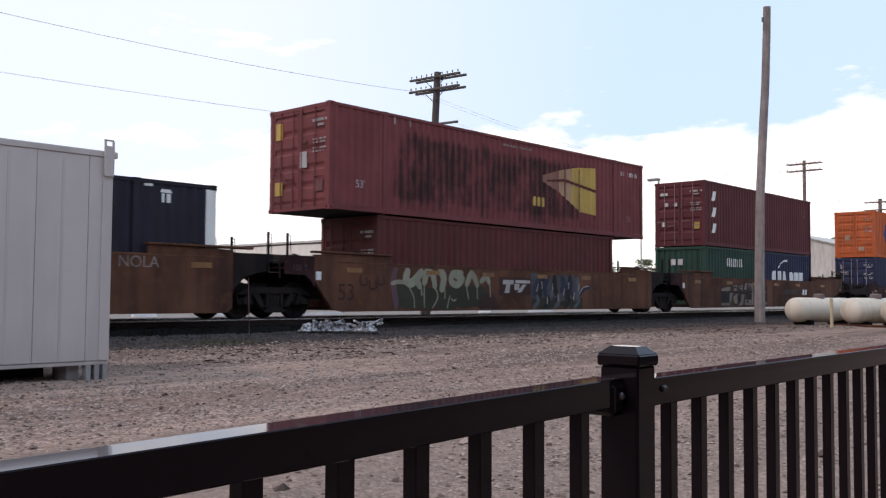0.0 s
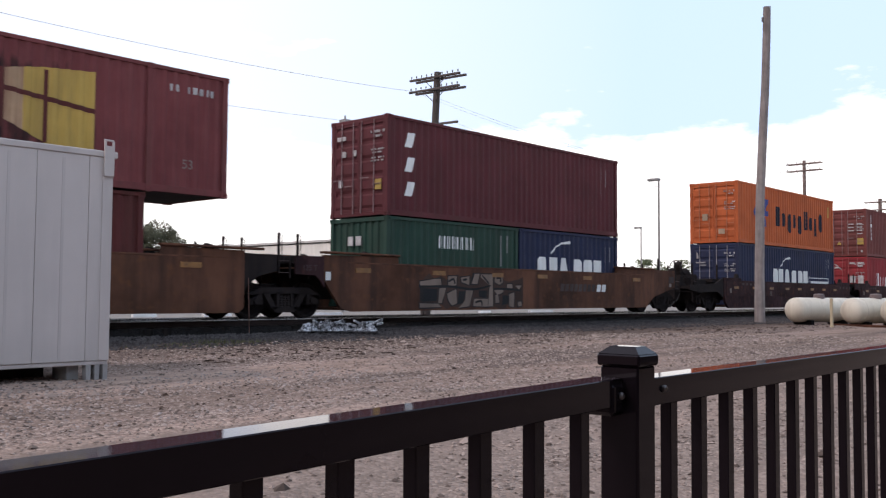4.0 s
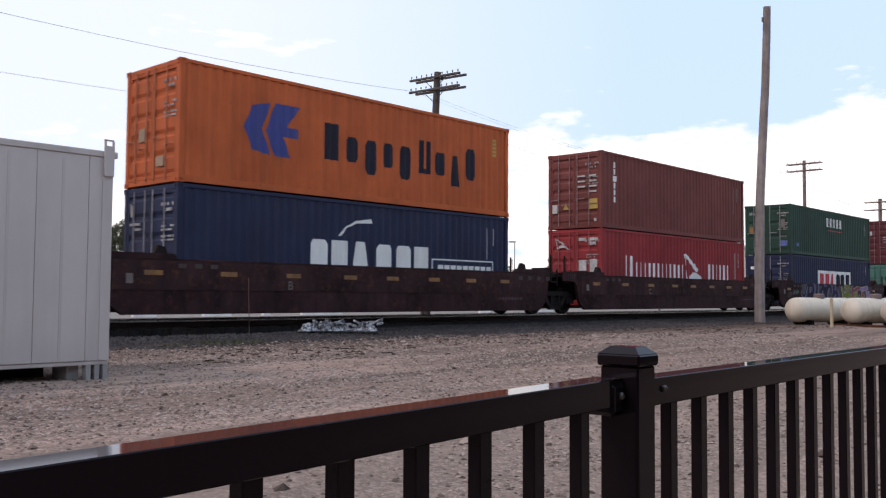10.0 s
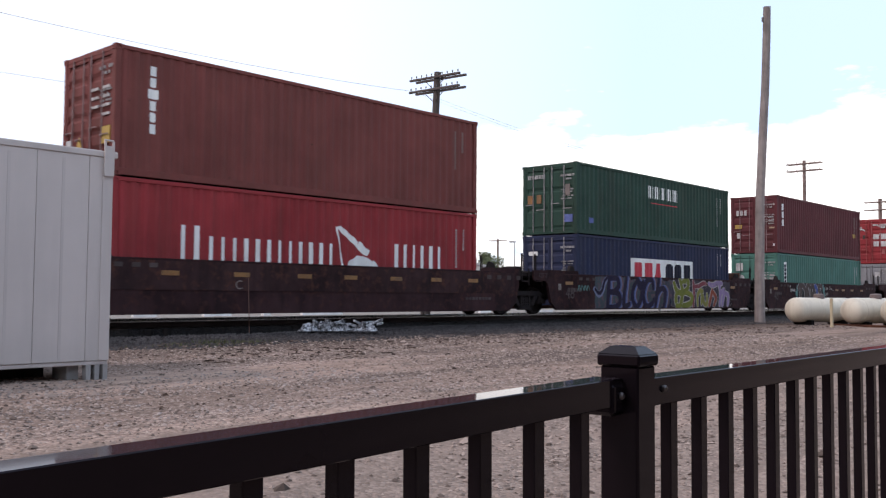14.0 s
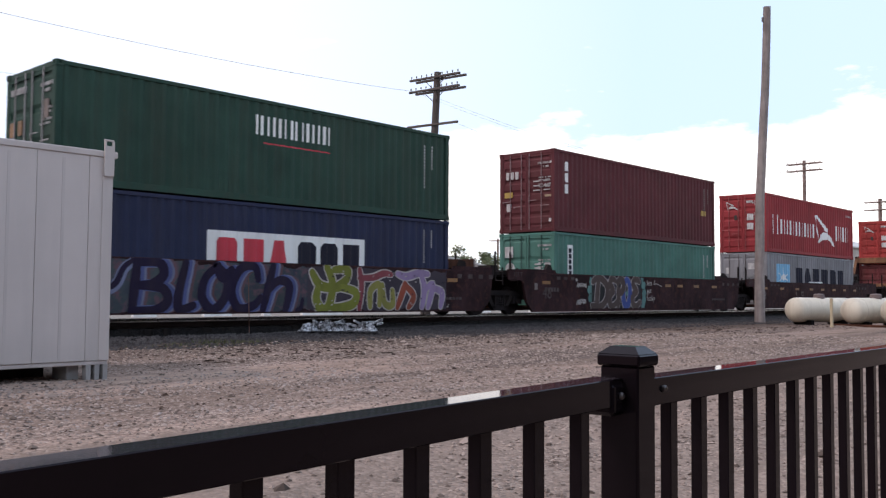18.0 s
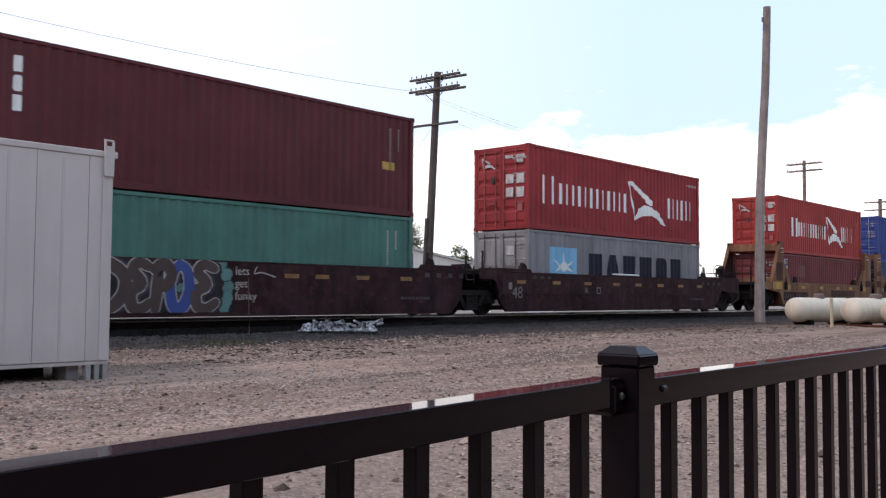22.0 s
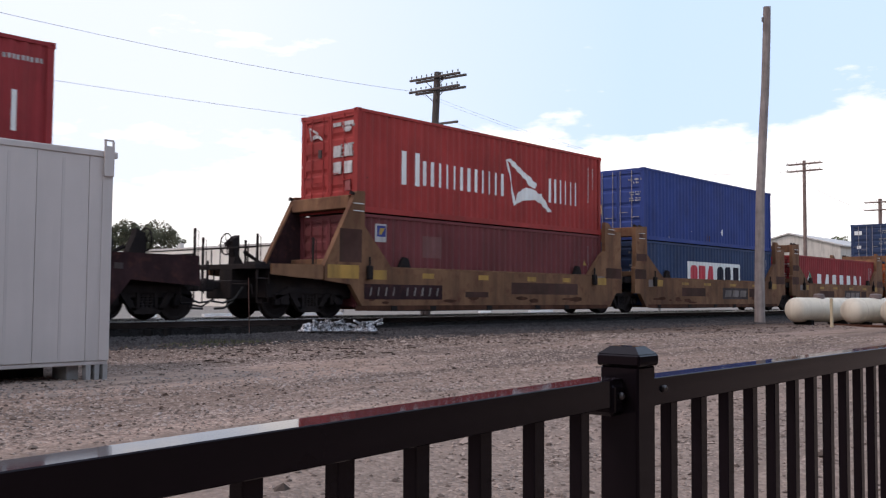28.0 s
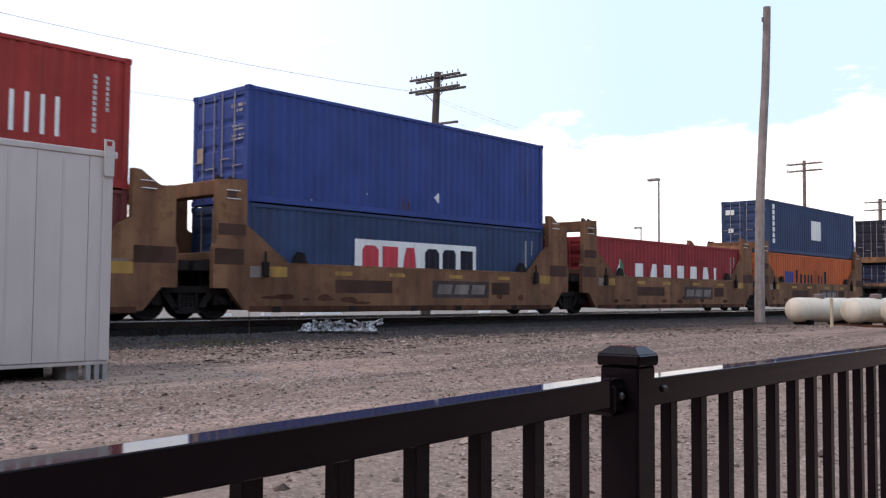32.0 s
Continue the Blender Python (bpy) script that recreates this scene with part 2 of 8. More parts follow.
BOX = {k: paint("box_" + k, c, rough=0.65, spec=0.2, dirt_amount=d, rust=r, rust_level=0.70, bump=0.003) for k, c, d, r in (
    ("scarlet", (0.325, 0.036, 0.032), 0.3, (0.08, 0.025, 0.02)),
    ("maroon", (0.150, 0.033, 0.035), 0.35, (0.06, 0.025, 0.015)),
    ("oldred", (0.100, 0.0215, 0.0205), 0.45, (0.05, 0.02, 0.014)),
    ("faded", (0.165, 0.042, 0.043), 0.4, (0.06, 0.02, 0.016)),
    ("wine", (0.097, 0.0205, 0.0245), 0.3, (0.05, 0.02, 0.015)),
    ("brown", (0.165, 0.043, 0.037), 0.3, (0.07, 0.03, 0.02)),
    ("orange", (0.47, 0.100, 0.029), 0.25, (0.12, 0.04, 0.02)),
    ("red", (0.268, 0.028, 0.032), 0.3, (0.08, 0.025, 0.02)),
    ("navy", (0.017, 0.023, 0.056), 0.25, (0.06, 0.03, 0.02)),
    ("ink", (0.016, 0.0155, 0.027), 0.2, (0.04, 0.03, 0.02)),
    ("blue", (0.026, 0.052, 0.20), 0.25, (0.07, 0.03, 0.02)),
    ("steelblue", (0.026, 0.050, 0.115), 0.3, (0.08, 0.04, 0.02)),
    ("green", (0.017, 0.050, 0.036), 0.3, (0.07, 0.03, 0.02)),
    ("teal", (0.058, 0.160, 0.130), 0.25, (0.10, 0.05, 0.03)),
    ("grey", (0.222, 0.217, 0.228), 0.4, (0.12, 0.07, 0.05)),
)}
M_ROD = paint("galvanised_rod", (0.30, 0.275, 0.275), rough=0.5, metal=0.3, dirt_amount=0.3)
RODS = {k: paint("rod_" + k, c, rough=0.6, dirt_amount=0.35, spec=0.2) for k, c in (("orange", (0.44, 0.165, 0.090)), ("red", (0.33, 0.095, 0.092)), ("grey", (0.105, 0.082, 0.080)), ("teal", (0.026, 0.062, 0.054)), ("wine", (0.235, 0.155, 0.158)), ("brown", (0.26, 0.18, 0.175)))}
M_PLACARD = paint("greyed_placard", (0.50, 0.48, 0.47), rough=0.7, vary=0.3, scale=14, dirt=(0.14, 0.11, 0.11), dirt_amount=0.65, spec=0.15)
M_TANPLACARD = paint("tan_placard", (0.36, 0.26, 0.18), rough=0.7, vary=0.25, scale=10, dirt=(0.2, 0.10, 0.06), dirt_amount=0.6, spec=0.15)
M_PALEBLUE = paint("pale_blue_placard", (0.115, 0.145, 0.36), rough=0.7, vary=0.4, scale=12, dirt=(0.05, 0.06, 0.09), dirt_amount=0.7, spec=0.15)
M_CASTING = paint("casting", (0.060, 0.036, 0.032), rough=0.8, spec=0.15)
M_UNDER = paint("container_underside", (0.035, 0.03, 0.03), rough=0.9)
M_WHITE = paint("white_lettering", (0.74, 0.74, 0.72), rough=0.6, vary=0.06, dirt=(0.25, 0.2, 0.18), dirt_amount=0.25)
M_CHALKDIM = paint("chalked_away_paint", (0.25, 0.125, 0.10), rough=0.8, vary=0.25, dirt=(0.17, 0.05, 0.045), dirt_amount=0.7, spec=0.1)
M_CHALK = paint("chalky_yellow_remains", (0.37, 0.24, 0.15), rough=0.8, vary=0.25, dirt=(0.17, 0.06, 0.05), dirt_amount=0.45, dirt_range=(0.40, 0.60), spec=0.1)
M_BLUEINK = paint("blue_lettering", (0.02, 0.035, 0.20), rough=0.6, vary=0.1)
M_DARKINK = paint("dark_lettering", (0.018, 0.018, 0.030), rough=0.7, vary=0.1, spec=0.15, dirt_amount=0.1)
M_REDINK = paint("red_lettering", (0.55, 0.03, 0.05), rough=0.6, vary=0.1)
M_YELLOW = paint("yellow_marking", (0.46, 0.29, 0.055), rough=0.6, vary=0.12, dirt_amount=0.35)
M_SKYBLUE = paint("light_blue_marking", (0.16, 0.42, 0.62), rough=0.6, vary=0.1)
M_GREENINK = paint("green_marking", (0.02, 0.22, 0.12), rough=0.6)
M_FADED = paint("faded_lettering", (0.22, 0.18, 0.165), rough=0.8, spec=0.12, vary=0.3, dirt_amount=0.5)
M_RUSTCAR = paint("rusty_brown_steel", (0.115, 0.046, 0.026), rough=0.85, vary=0.45, scale=2.0, dirt=(0.022, 0.015, 0.014), dirt_amount=0.8, rust=(0.15, 0.058, 0.026), rust_level=0.56, rust_soft=0.2, spec=0.2)
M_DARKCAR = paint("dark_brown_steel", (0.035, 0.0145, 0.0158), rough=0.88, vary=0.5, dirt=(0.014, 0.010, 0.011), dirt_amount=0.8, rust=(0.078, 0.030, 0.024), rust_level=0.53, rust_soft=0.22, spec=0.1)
M_DUSTBAND = paint("dusty_brown_steel", (0.039, 0.0178, 0.0182), rough=0.9, vary=0.5, dirt=(0.018, 0.012, 0.013), dirt_amount=0.75, rust=(0.092, 0.036, 0.026), rust_level=0.52, rust_soft=0.22, spec=0.1)
M_YELCAR = paint("weathered_yellow_steel", (0.205, 0.101, 0.053), rough=0.85, vary=0.35, scale=1.8, dirt=(0.065, 0.028, 0.020), dirt_amount=0.85, dirt_range=(0.42, 0.74), rust=(0.115, 0.043, 0.026), rust_level=0.53, rust_soft=0.20, spec=0.2)
M_PATCH = paint("brown_patch_paint", (0.072, 0.034, 0.027), rough=0.85, vary=0.35, spec=0.1, dirt_amount=0.6)
M_FADEDRED = paint("faded_red_patch", (0.16, 0.070, 0.066), rough=0.8, vary=0.3, dirt_amount=0.3, spec=0.1)
M_CODE = paint("thin_white_codes", (0.48, 0.46, 0.45), rough=0.8, vary=0.3, dirt=(0.1, 0.08, 0.08), dirt_amount=0.7, dirt_range=(0.35, 0.7), spec=0.15)
M_RUSTPATCH = paint("flaking_rust", (0.085, 0.034, 0.020), rough=0.9, vary=0.4, scale=4, dirt=(0.03, 0.014, 0.010), dirt_amount=0.8, spec=0.1)
M_REFLECT = paint("amber_reflector", (0.25, 0.105, 0.022), rough=0.5, vary=0.35, scale=9, dirt=(0.06, 0.03, 0.02), dirt_amount=0.8, streak=False)
M_TRUCK = paint("grimy_cast_steel", (0.017, 0.0125, 0.0125), rough=0.9, vary=0.3, dirt_amount=0.3, spec=0.12)
M_RAIL = paint("rail_steel", (0.030, 0.020, 0.018), rough=0.9, vary=0.2, spec=0.1)
M_RAILHEAD = paint("polished_rail", (0.45, 0.43, 0.42), rough=0.25, metal=0.9, vary=0.1, dirt_amount=0.1)
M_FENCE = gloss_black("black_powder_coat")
M_FENCEBOLT = paint("fence_bolt", (0.11, 0.10, 0.10), rough=0.35, metal=0.9, dirt_amount=0)
M_CABINET = paint("pale_grey_metal", (0.540, 0.472, 0.442), rough=0.5, vary=0.07, dirt=(0.3, 0.28, 0.27), dirt_amount=0.25, bump=0.001)
M_CABTRIM = paint("pale_grey_trim", (0.525, 0.460, 0.432), rough=0.5, vary=0.05, dirt_amount=0.15, bump=0.001)
M_STOP = paint("white_concrete", (0.78, 0.75, 0.72), rough=0.85, vary=0.1, dirt_amount=0.25)
M_SKID = paint("concrete_block", (0.30, 0.28, 0.27), rough=0.9, vary=0.2)
M_WOODPOLE = paint("weathered_pole_wood", (0.250, 0.208, 0.194), rough=0.85, vary=0.25, scale=8, dirt=(0.09, 0.07, 0.06), dirt_amount=0.5, bump=0.01)
M_DARKPOLE = paint("creosote_pole_wood", (0.075, 0.058, 0.052), rough=0.9, vary=0.25, scale=8)
# far poles: redder wood, its colour also lightened for distance haze
M_FARPOLE = paint("hazed_far_pole", (0.20, 0.135, 0.115), rough=0.9, vary=0.25, scale=8)
M_GLASSINS = paint("insulator", (0.10, 0.09, 0.085), rough=0.3)
M_WIRE = paint("wire", (0.50, 0.49, 0.50), rough=0.6, dirt_amount=0)
M_LAMPPOST = paint("grey_lamp_post", (0.24, 0.225, 0.215), rough=0.5, vary=0.08, dirt_amount=0.2)
M_TANK = paint("cream_tank_paint", (0.62, 0.55, 0.44), rough=0.45, vary=0.10, dirt=(0.32, 0.25, 0.18), dirt_amount=0.45)
M_TANKLID = paint("tank_dome", (0.15, 0.105, 0.10), rough=0.6)
M_STAKE = paint("yellow_wood_stake", (0.50, 0.40, 0.26), rough=0.8)
M_REDSTAKE = paint("reddish_stake", (0.17, 0.075, 0.055), rough=0.8)
M_DIM = paint("grimy_placard", (0.075, 0.056, 0.055), rough=0.85, spec=0.1, vary=0.3, dirt_amount=0.6)
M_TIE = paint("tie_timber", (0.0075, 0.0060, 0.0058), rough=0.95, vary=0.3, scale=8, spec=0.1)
# strong dark blotches colour in the shaded gaps of the heap
M_FOIL = paint("silvery_scrap", (0.60, 0.59, 0.61), rough=0.4, metal=0.25, vary=0.4, scale=14, dirt=(0.04, 0.04, 0.045), dirt_amount=0.95, dirt_range=(0.42, 0.56), streak=False)
M_WALL = paint("white_siding", (0.70, 0.645, 0.575), rough=0.6, vary=0.06, dirt=(0.4, 0.38, 0.35), dirt_amount=0.3)
M_ROOF = paint("pale_roof_metal", (0.52, 0.49, 0.46), rough=0.5, vary=0.08)
M_TANWALL = paint("tan_siding", (0.50, 0.46, 0.41), rough=0.7, vary=0.08)
M_BARK = paint("bark", (0.10, 0.075, 0.06), rough=0.95, vary=0.3, scale=8)
M_BACKWALL = paint("blocker_wall_brown", (0.060, 0.046, 0.046), rough=0.85, vary=0.15)
M_LATCHYELLOW = paint("worn_yellow_panel", (0.40, 0.215, 0.042), rough=0.75, vary=0.25, dirt=(0.08, 0.04, 0.02), dirt_amount=0.7)
M_HOSE = paint("rubber_hose", (0.02, 0.02, 0.02), rough=0.7)


def leaf_material(name, c0, c1, spec=0.2):
    m = bpy.data.materials.new(name)
    m.use_nodes = True
    n, l = m.node_tree.nodes, m.node_tree.links
    b = n["Principled BSDF"]
    g = n.new("ShaderNodeNewGeometry")
    x = n.new("ShaderNodeMix")
    x.data_type = "RGBA"
    x.inputs[6].default_value, x.inputs[7].default_value = (*c0, 1), (*c1, 1)
    l.new(g.outputs["Random Per Island"], x.inputs[0])
    l.new(x.outputs[2], b.inputs["Base Color"])
    b.inputs["Roughness"].default_value = 0.85
    b.inputs["Specular IOR Level"].default_value = spec
    return m


M_LEAF = leaf_material("foliage", (0.050, 0.070, 0.034), (0.155, 0.170, 0.090))
M_LEAFDRY = leaf_material("dry_foliage", (0.050, 0.054, 0.033), (0.140, 0.136, 0.082))
M_WEED = leaf_material("weeds", (0.040, 0.050, 0.020), (0.10, 0.098, 0.045))
M_STONE = leaf_material("pebbles", (0.082, 0.060, 0.050), (0.41, 0.318, 0.272), 0.05)
M_CLOD = leaf_material("dark_clods", (0.022, 0.014, 0.011), (0.085, 0.055, 0.042), 0.05)
M_GREYSTONE = leaf_material("grey_crushed_stone", (0.085, 0.065, 0.057), (0.40, 0.330, 0.300), 0.05)
M_BALLSTONE = leaf_material("ballast_stones", (0.040, 0.0355, 0.0350), (0.084, 0.0755, 0.0750), 0.05)


def gravel(name, c_dark, c_mid, c_light, patch, cell=28.0, bump=0.02, patchy=(0.42, 0.62), streaks=0.0, dust=None):
    """Loose stones in dust: cells of stone over two scales of cloudy soil."""
    m = bpy.data.materials.new(name)
    m.use_nodes = True
    n, l = m.node_tree.nodes, m.node_tree.links
    b = n["Principled BSDF"]
    b.inputs["Roughness"].default_value = 0.95
    b.inputs["Specular IOR Level"].default_value = 0.08
    co = n.new("ShaderNodeTexCoord")
    vor = n.new("ShaderNodeTexVoronoi")
    vor.inputs["Scale"].default_value = cell
    big = n.new("ShaderNodeTexNoise")
    big.inputs["Scale"].default_value, big.inputs["Detail"].default_value = 0.55, 9
    big.inputs["Roughness"].default_value = 0.66
    mid = n.new("ShaderNodeTexNoise")
    mid.inputs["Scale"].default_value, mid.inputs["Detail"].default_value = 7, 9
    mid.inputs["Roughness"].default_value = 0.7
    mp = n.new("ShaderNodeMapping")
    mp.inputs["Scale"].default_value = (0.25, 1.0, 1.0)
    for t in (vor, mid):
        l.new(co.outputs["Object"], t.inputs["Vector"])
    l.new(co.outputs["Object"], mp.inputs["Vector"])
    l.new(mp.outputs[0], big.inputs["Vector"])
    sep = n.new("ShaderNodeSeparateColor")
    l.new(vor.outputs["Color"], sep.inputs[0])
    r = n.new("ShaderNodeValToRGB")
    r.color_ramp.elements[0].color, r.color_ramp.elements[1].color = (*c_dark, 1), (*c_light, 1)
    e = r.color_ramp.elements.new(0.55)
    e.color = (*c_mid, 1)
    l.new(sep.outputs[0], r.inputs[0])
    mr = n.new("ShaderNodeMapRange")
    mr.inputs[1].default_value, mr.inputs[2].default_value = patchy
    l.new(big.outputs[0], mr.inputs[0])
    x = n.new("ShaderNodeMix")
    x.data_type = "RGBA"
    l.new(mr.outputs[0], x.inputs[0])
    l.new(r.outputs[0], x.inputs[6])
    x.inputs[7].default_value = (*patch, 1)
    y = n.new("ShaderNodeMix")
    y.data_type, y.blend_type = "RGBA", "MULTIPLY"
    y.inputs[0].default_value = 0.6
    mm = n.new("ShaderNodeMapRange")
    mm.inputs[1].default_value, mm.inputs[2].default_value = 0.3, 0.7
    mm.inputs[3].default_value, mm.inputs[4].default_value = 0.42, 1.32
    l.new(mid.outputs[0], mm.inputs[0])
    l.new(x.outputs[2], y.inputs[6])
    l.new(mm.outputs[0], y.inputs[7])
    # long wheel streaks of darker, trodden dirt
    sm = n.new("ShaderNodeMapping")
    sm.inputs["Scale"].default_value = (0.10, 1.5, 1.0)
    sn = n.new("ShaderNodeTexNoise")
    sn.inputs["Scale"].default_value, sn.inputs["Detail"].default_value = 1.0, 8
    sn.inputs["Roughness"].default_value = 0.65
    sr = n.new("ShaderNodeMapRange")
    sr.inputs[1].default_value, sr.inputs[2].default_value = 0.36, 0.62
    sr.inputs[3].default_value, sr.inputs[4].default_value = 1.0 - streaks, 1.0 + 0.35 * streaks
    l.new(co.outputs["Object"], sm.inputs["Vector"])
    l.new(sm.outputs[0], sn.inputs["Vector"])
    l.new(sn.outputs[0], sr.inputs[0])
    z = n.new("ShaderNodeMix")
    z.data_type, z.blend_type = "RGBA", "MULTIPLY"
    z.inputs[0].default_value = 1.0
    l.new(y.outputs[2], z.inputs[6])
    l.new(sr.outputs[0], z.inputs[7])
    if dust:
        # bands along the track: driven strips, loose gravel between them, darker earth towards the ballast
        by = n.new("ShaderNodeSeparateXYZ")
        l.new(co.outputs["Object"], by.inputs[0])
        bn = n.new("ShaderNodeMath")
        bn.operation, bn.inputs[1].default_value = "MULTIPLY_ADD", 4.2
        l.new(sn.outputs[0], bn.inputs[0])
        l.new(by.outputs["Y"], bn.inputs[2])
        bm_ = n.new("ShaderNodeMapRange")
        bm_.inputs[1].default_value, bm_.inputs[2].default_value = 6.1, 19.1
        l.new(bn.outputs[0], bm_.inputs[0])
        br = n.new("ShaderNodeValToRGB")
        cr = br.color_ramp
        cr.elements[0].position, cr.elements[0].color = 0.0, (0.55, 0.55, 0.55, 1)
        cr.elements[1].position, cr.elements[1].color = 1.0, (0.27, 0.265, 0.265, 1)
        for p, v in ((0.20, 0.68), (0.28, 0.63), (0.36, 0.68), (0.43, 0.75), (0.60, 0.74), (0.68, 0.62), (0.76, 0.47), (0.82, 0.35)):
            cr.elements.new(p).color = (v, v, v, 1)
        l.new(bm_.outputs[0], br.inputs[0])
        bz = n.new("ShaderNodeMix")
        bz.data_type, bz.blend_type = "RGBA", "MULTIPLY"
        bz.inputs[0].default_value = 1.0
        bs = n.new("ShaderNodeVectorMath")
        bs.operation = "SCALE"
        fx = n.new("ShaderNodeMath")           # paler, more trodden towards the storage box, darker gravel to the east
        fx.operation, fx.inputs[1].default_value = "MULTIPLY_ADD", 9.0
        fr = n.new("ShaderNodeMapRange")
        fr.inputs[1].default_value, fr.inputs[2].default_value = 9.5, 25.0
        fr.inputs[3].default_value, fr.inputs[4].default_value = 2.22, 1.66
        l.new(big.outputs[0], fx.inputs[0])
        l.new(by.outputs["X"], fx.inputs[2])
        l.new(fx.outputs[0], fr.inputs[0])
        l.new(fr.outputs[0], bs.inputs[3])
        l.new(br.outputs[0], bs.inputs[0])
        l.new(z.outputs[2], bz.inputs[6])
        l.new(bs.outputs[0], bz.inputs[7])
        z = bz
        # pale trodden dust along the fence, with a ragged edge
        dy = n.new("ShaderNodeSeparateXYZ")
        l.new(co.outputs["Object"], dy.inputs[0])
        dn = n.new("ShaderNodeMath")
        dn.operation, dn.inputs[1].default_value = "MULTIPLY_ADD", 7.0
        l.new(sn.outputs[0], dn.inputs[0])
        l.new(dy.outputs["Y"], dn.inputs[2])
        dr = n.new("ShaderNodeMapRange")
        dr.inputs[1].default_value, dr.inputs[2].default_value = 11.2, 7.0
        dr.inputs[3].default_value, dr.inputs[4].default_value = 0.0, 0.42
        l.new(dn.outputs[0], dr.inputs[0])
        dm = n.new("ShaderNodeMix")
        dm.data_type = "RGBA"
        dm.inputs[7].default_value = (*dust, 1)
        l.new(dr.outputs[0], dm.inputs[0])
        l.new(z.outputs[2], dm.inputs[6])
        z = dm
    l.new(z.outputs[2], b.inputs["Base Color"])
    bp = n.new("ShaderNodeBump")
    bp.inputs["Distance"].default_value = bump
    bp.inputs["Strength"].default_value = 0.9
    l.new(vor.outputs["Distance"], bp.inputs["Height"])
    bp.invert = True
    l.new(bp.outputs[0], b.inputs["Normal"])
    return m


M_GROUND = gravel("gravel_lot", (0.077, 0.0515, 0.0425), (0.166, 0.114, 0.094), (0.355, 0.278, 0.236), (0.236, 0.164, 0.131), cell=36, bump=0.014, patchy=(0.40, 0.58), streaks=0.42, dust=(0.345, 0.268, 0.223))
M_BALLAST = gravel("track_ballast", (0.020, 0.0178, 0.0174), (0.038, 0.034, 0.0333), (0.076, 0.068, 0.068), (0.046, 0.039, 0.036), cell=17, bump=0.07, patchy=(0.5, 0.8))
M_LOT = gravel("pale_concrete_lot", (0.20, 0.176, 0.156), (0.26, 0.231, 0.205), (0.31, 0.281, 0.253), (0.235, 0.207, 0.182), cell=6, bump=0.002)
# near-black colours that carry the shade under the train
M_BED = gravel("shade_dark_track_bed", (0.008, 0.0072, 0.007), (0.014, 0.0125, 0.0122), (0.026, 0.0235, 0.0225), (0.014, 0.012, 0.0115), cell=22, bump=0.03)

# ---------------------------------------------------------------- ground, track bed, rails
LOT_Z = -0.40
Y_TRACK = 19.93
rng = random.Random(4)


def ground_height(x, y):
    """The lot lies level, with shallow ruts along the track and small humps."""
    h = LOT_Z + 0.03 * noise.noise(Vector((x * 0.35, y * 0.6, 3))) + 0.012 * noise.noise(Vector((x * 1.7, y * 2.3, 7)))
    if 11 < y < 17:
        h += 0.035 * math.sin((y - 11) / 6 * math.pi * 3) * (0.6 + 0.4 * noise.noise(Vector((x * 0.1, 0, 1))))
    return h


def build_ground():
    xs = [-3000, -800, -250, -90, -40] + [-12 + 0.35 * i for i in range(200)] + [64 + 3 * i for i in range(14)] + [130, 200, 400, 900, 3000]
    ys = [-3000, -600, -120, -30, -8] + [-1 + 0.28 * i for i in range(70)] + [20, 22, 26, 34, 50, 90, 200, 600, 3000]
    v = [(x, y, ground_height(x, y)) for y in ys for x in xs]
    n = len(xs)
    f = [(j * n + i, j * n + i + 1, (j + 1) * n + i + 1, (j + 1) * n + i) for j in range(len(ys) - 1) for i in range(n - 1)]
    g = Shape().add(v, f)
    g.smooth = True
    thing("ground", g, M_GROUND, "dusty brown gravel lot with wheel ruts", "ground", kind="structure")
    # far lot behind the track
    s = Shape().box(-150, 420, 31.8, 75.0, LOT_Z - 0.1, -0.30)
    thing("pavement", s, M_LOT, "pale concrete yard behind the track", "pavement", kind="structure")


def build_stops():
    """Low white concrete stops on the yard behind the track."""
    for x0, x1, h in ((18.2, 19.2, 0.13), (21.35, 22.7, 0.11), (24.35, 24.75, 0.12), (26.5, 28.9, 0.11), (39.0, 39.9, 0.10), (43.6, 45.8, 0.10)):
        poly = [(-0.10, -0.304), (0.10, -0.304), (0.07, -0.30 + h), (-0.07, -0.30 + h)]
        s = Shape().prism(poly, x0, x1)
        s.v = [(q[1], 33.0 + q[0], q[2]) for q in s.v]
        thing("parking_stop", s, M_STOP, "low white concrete parking stop on the yard", "parking stop", "stops on the yard")


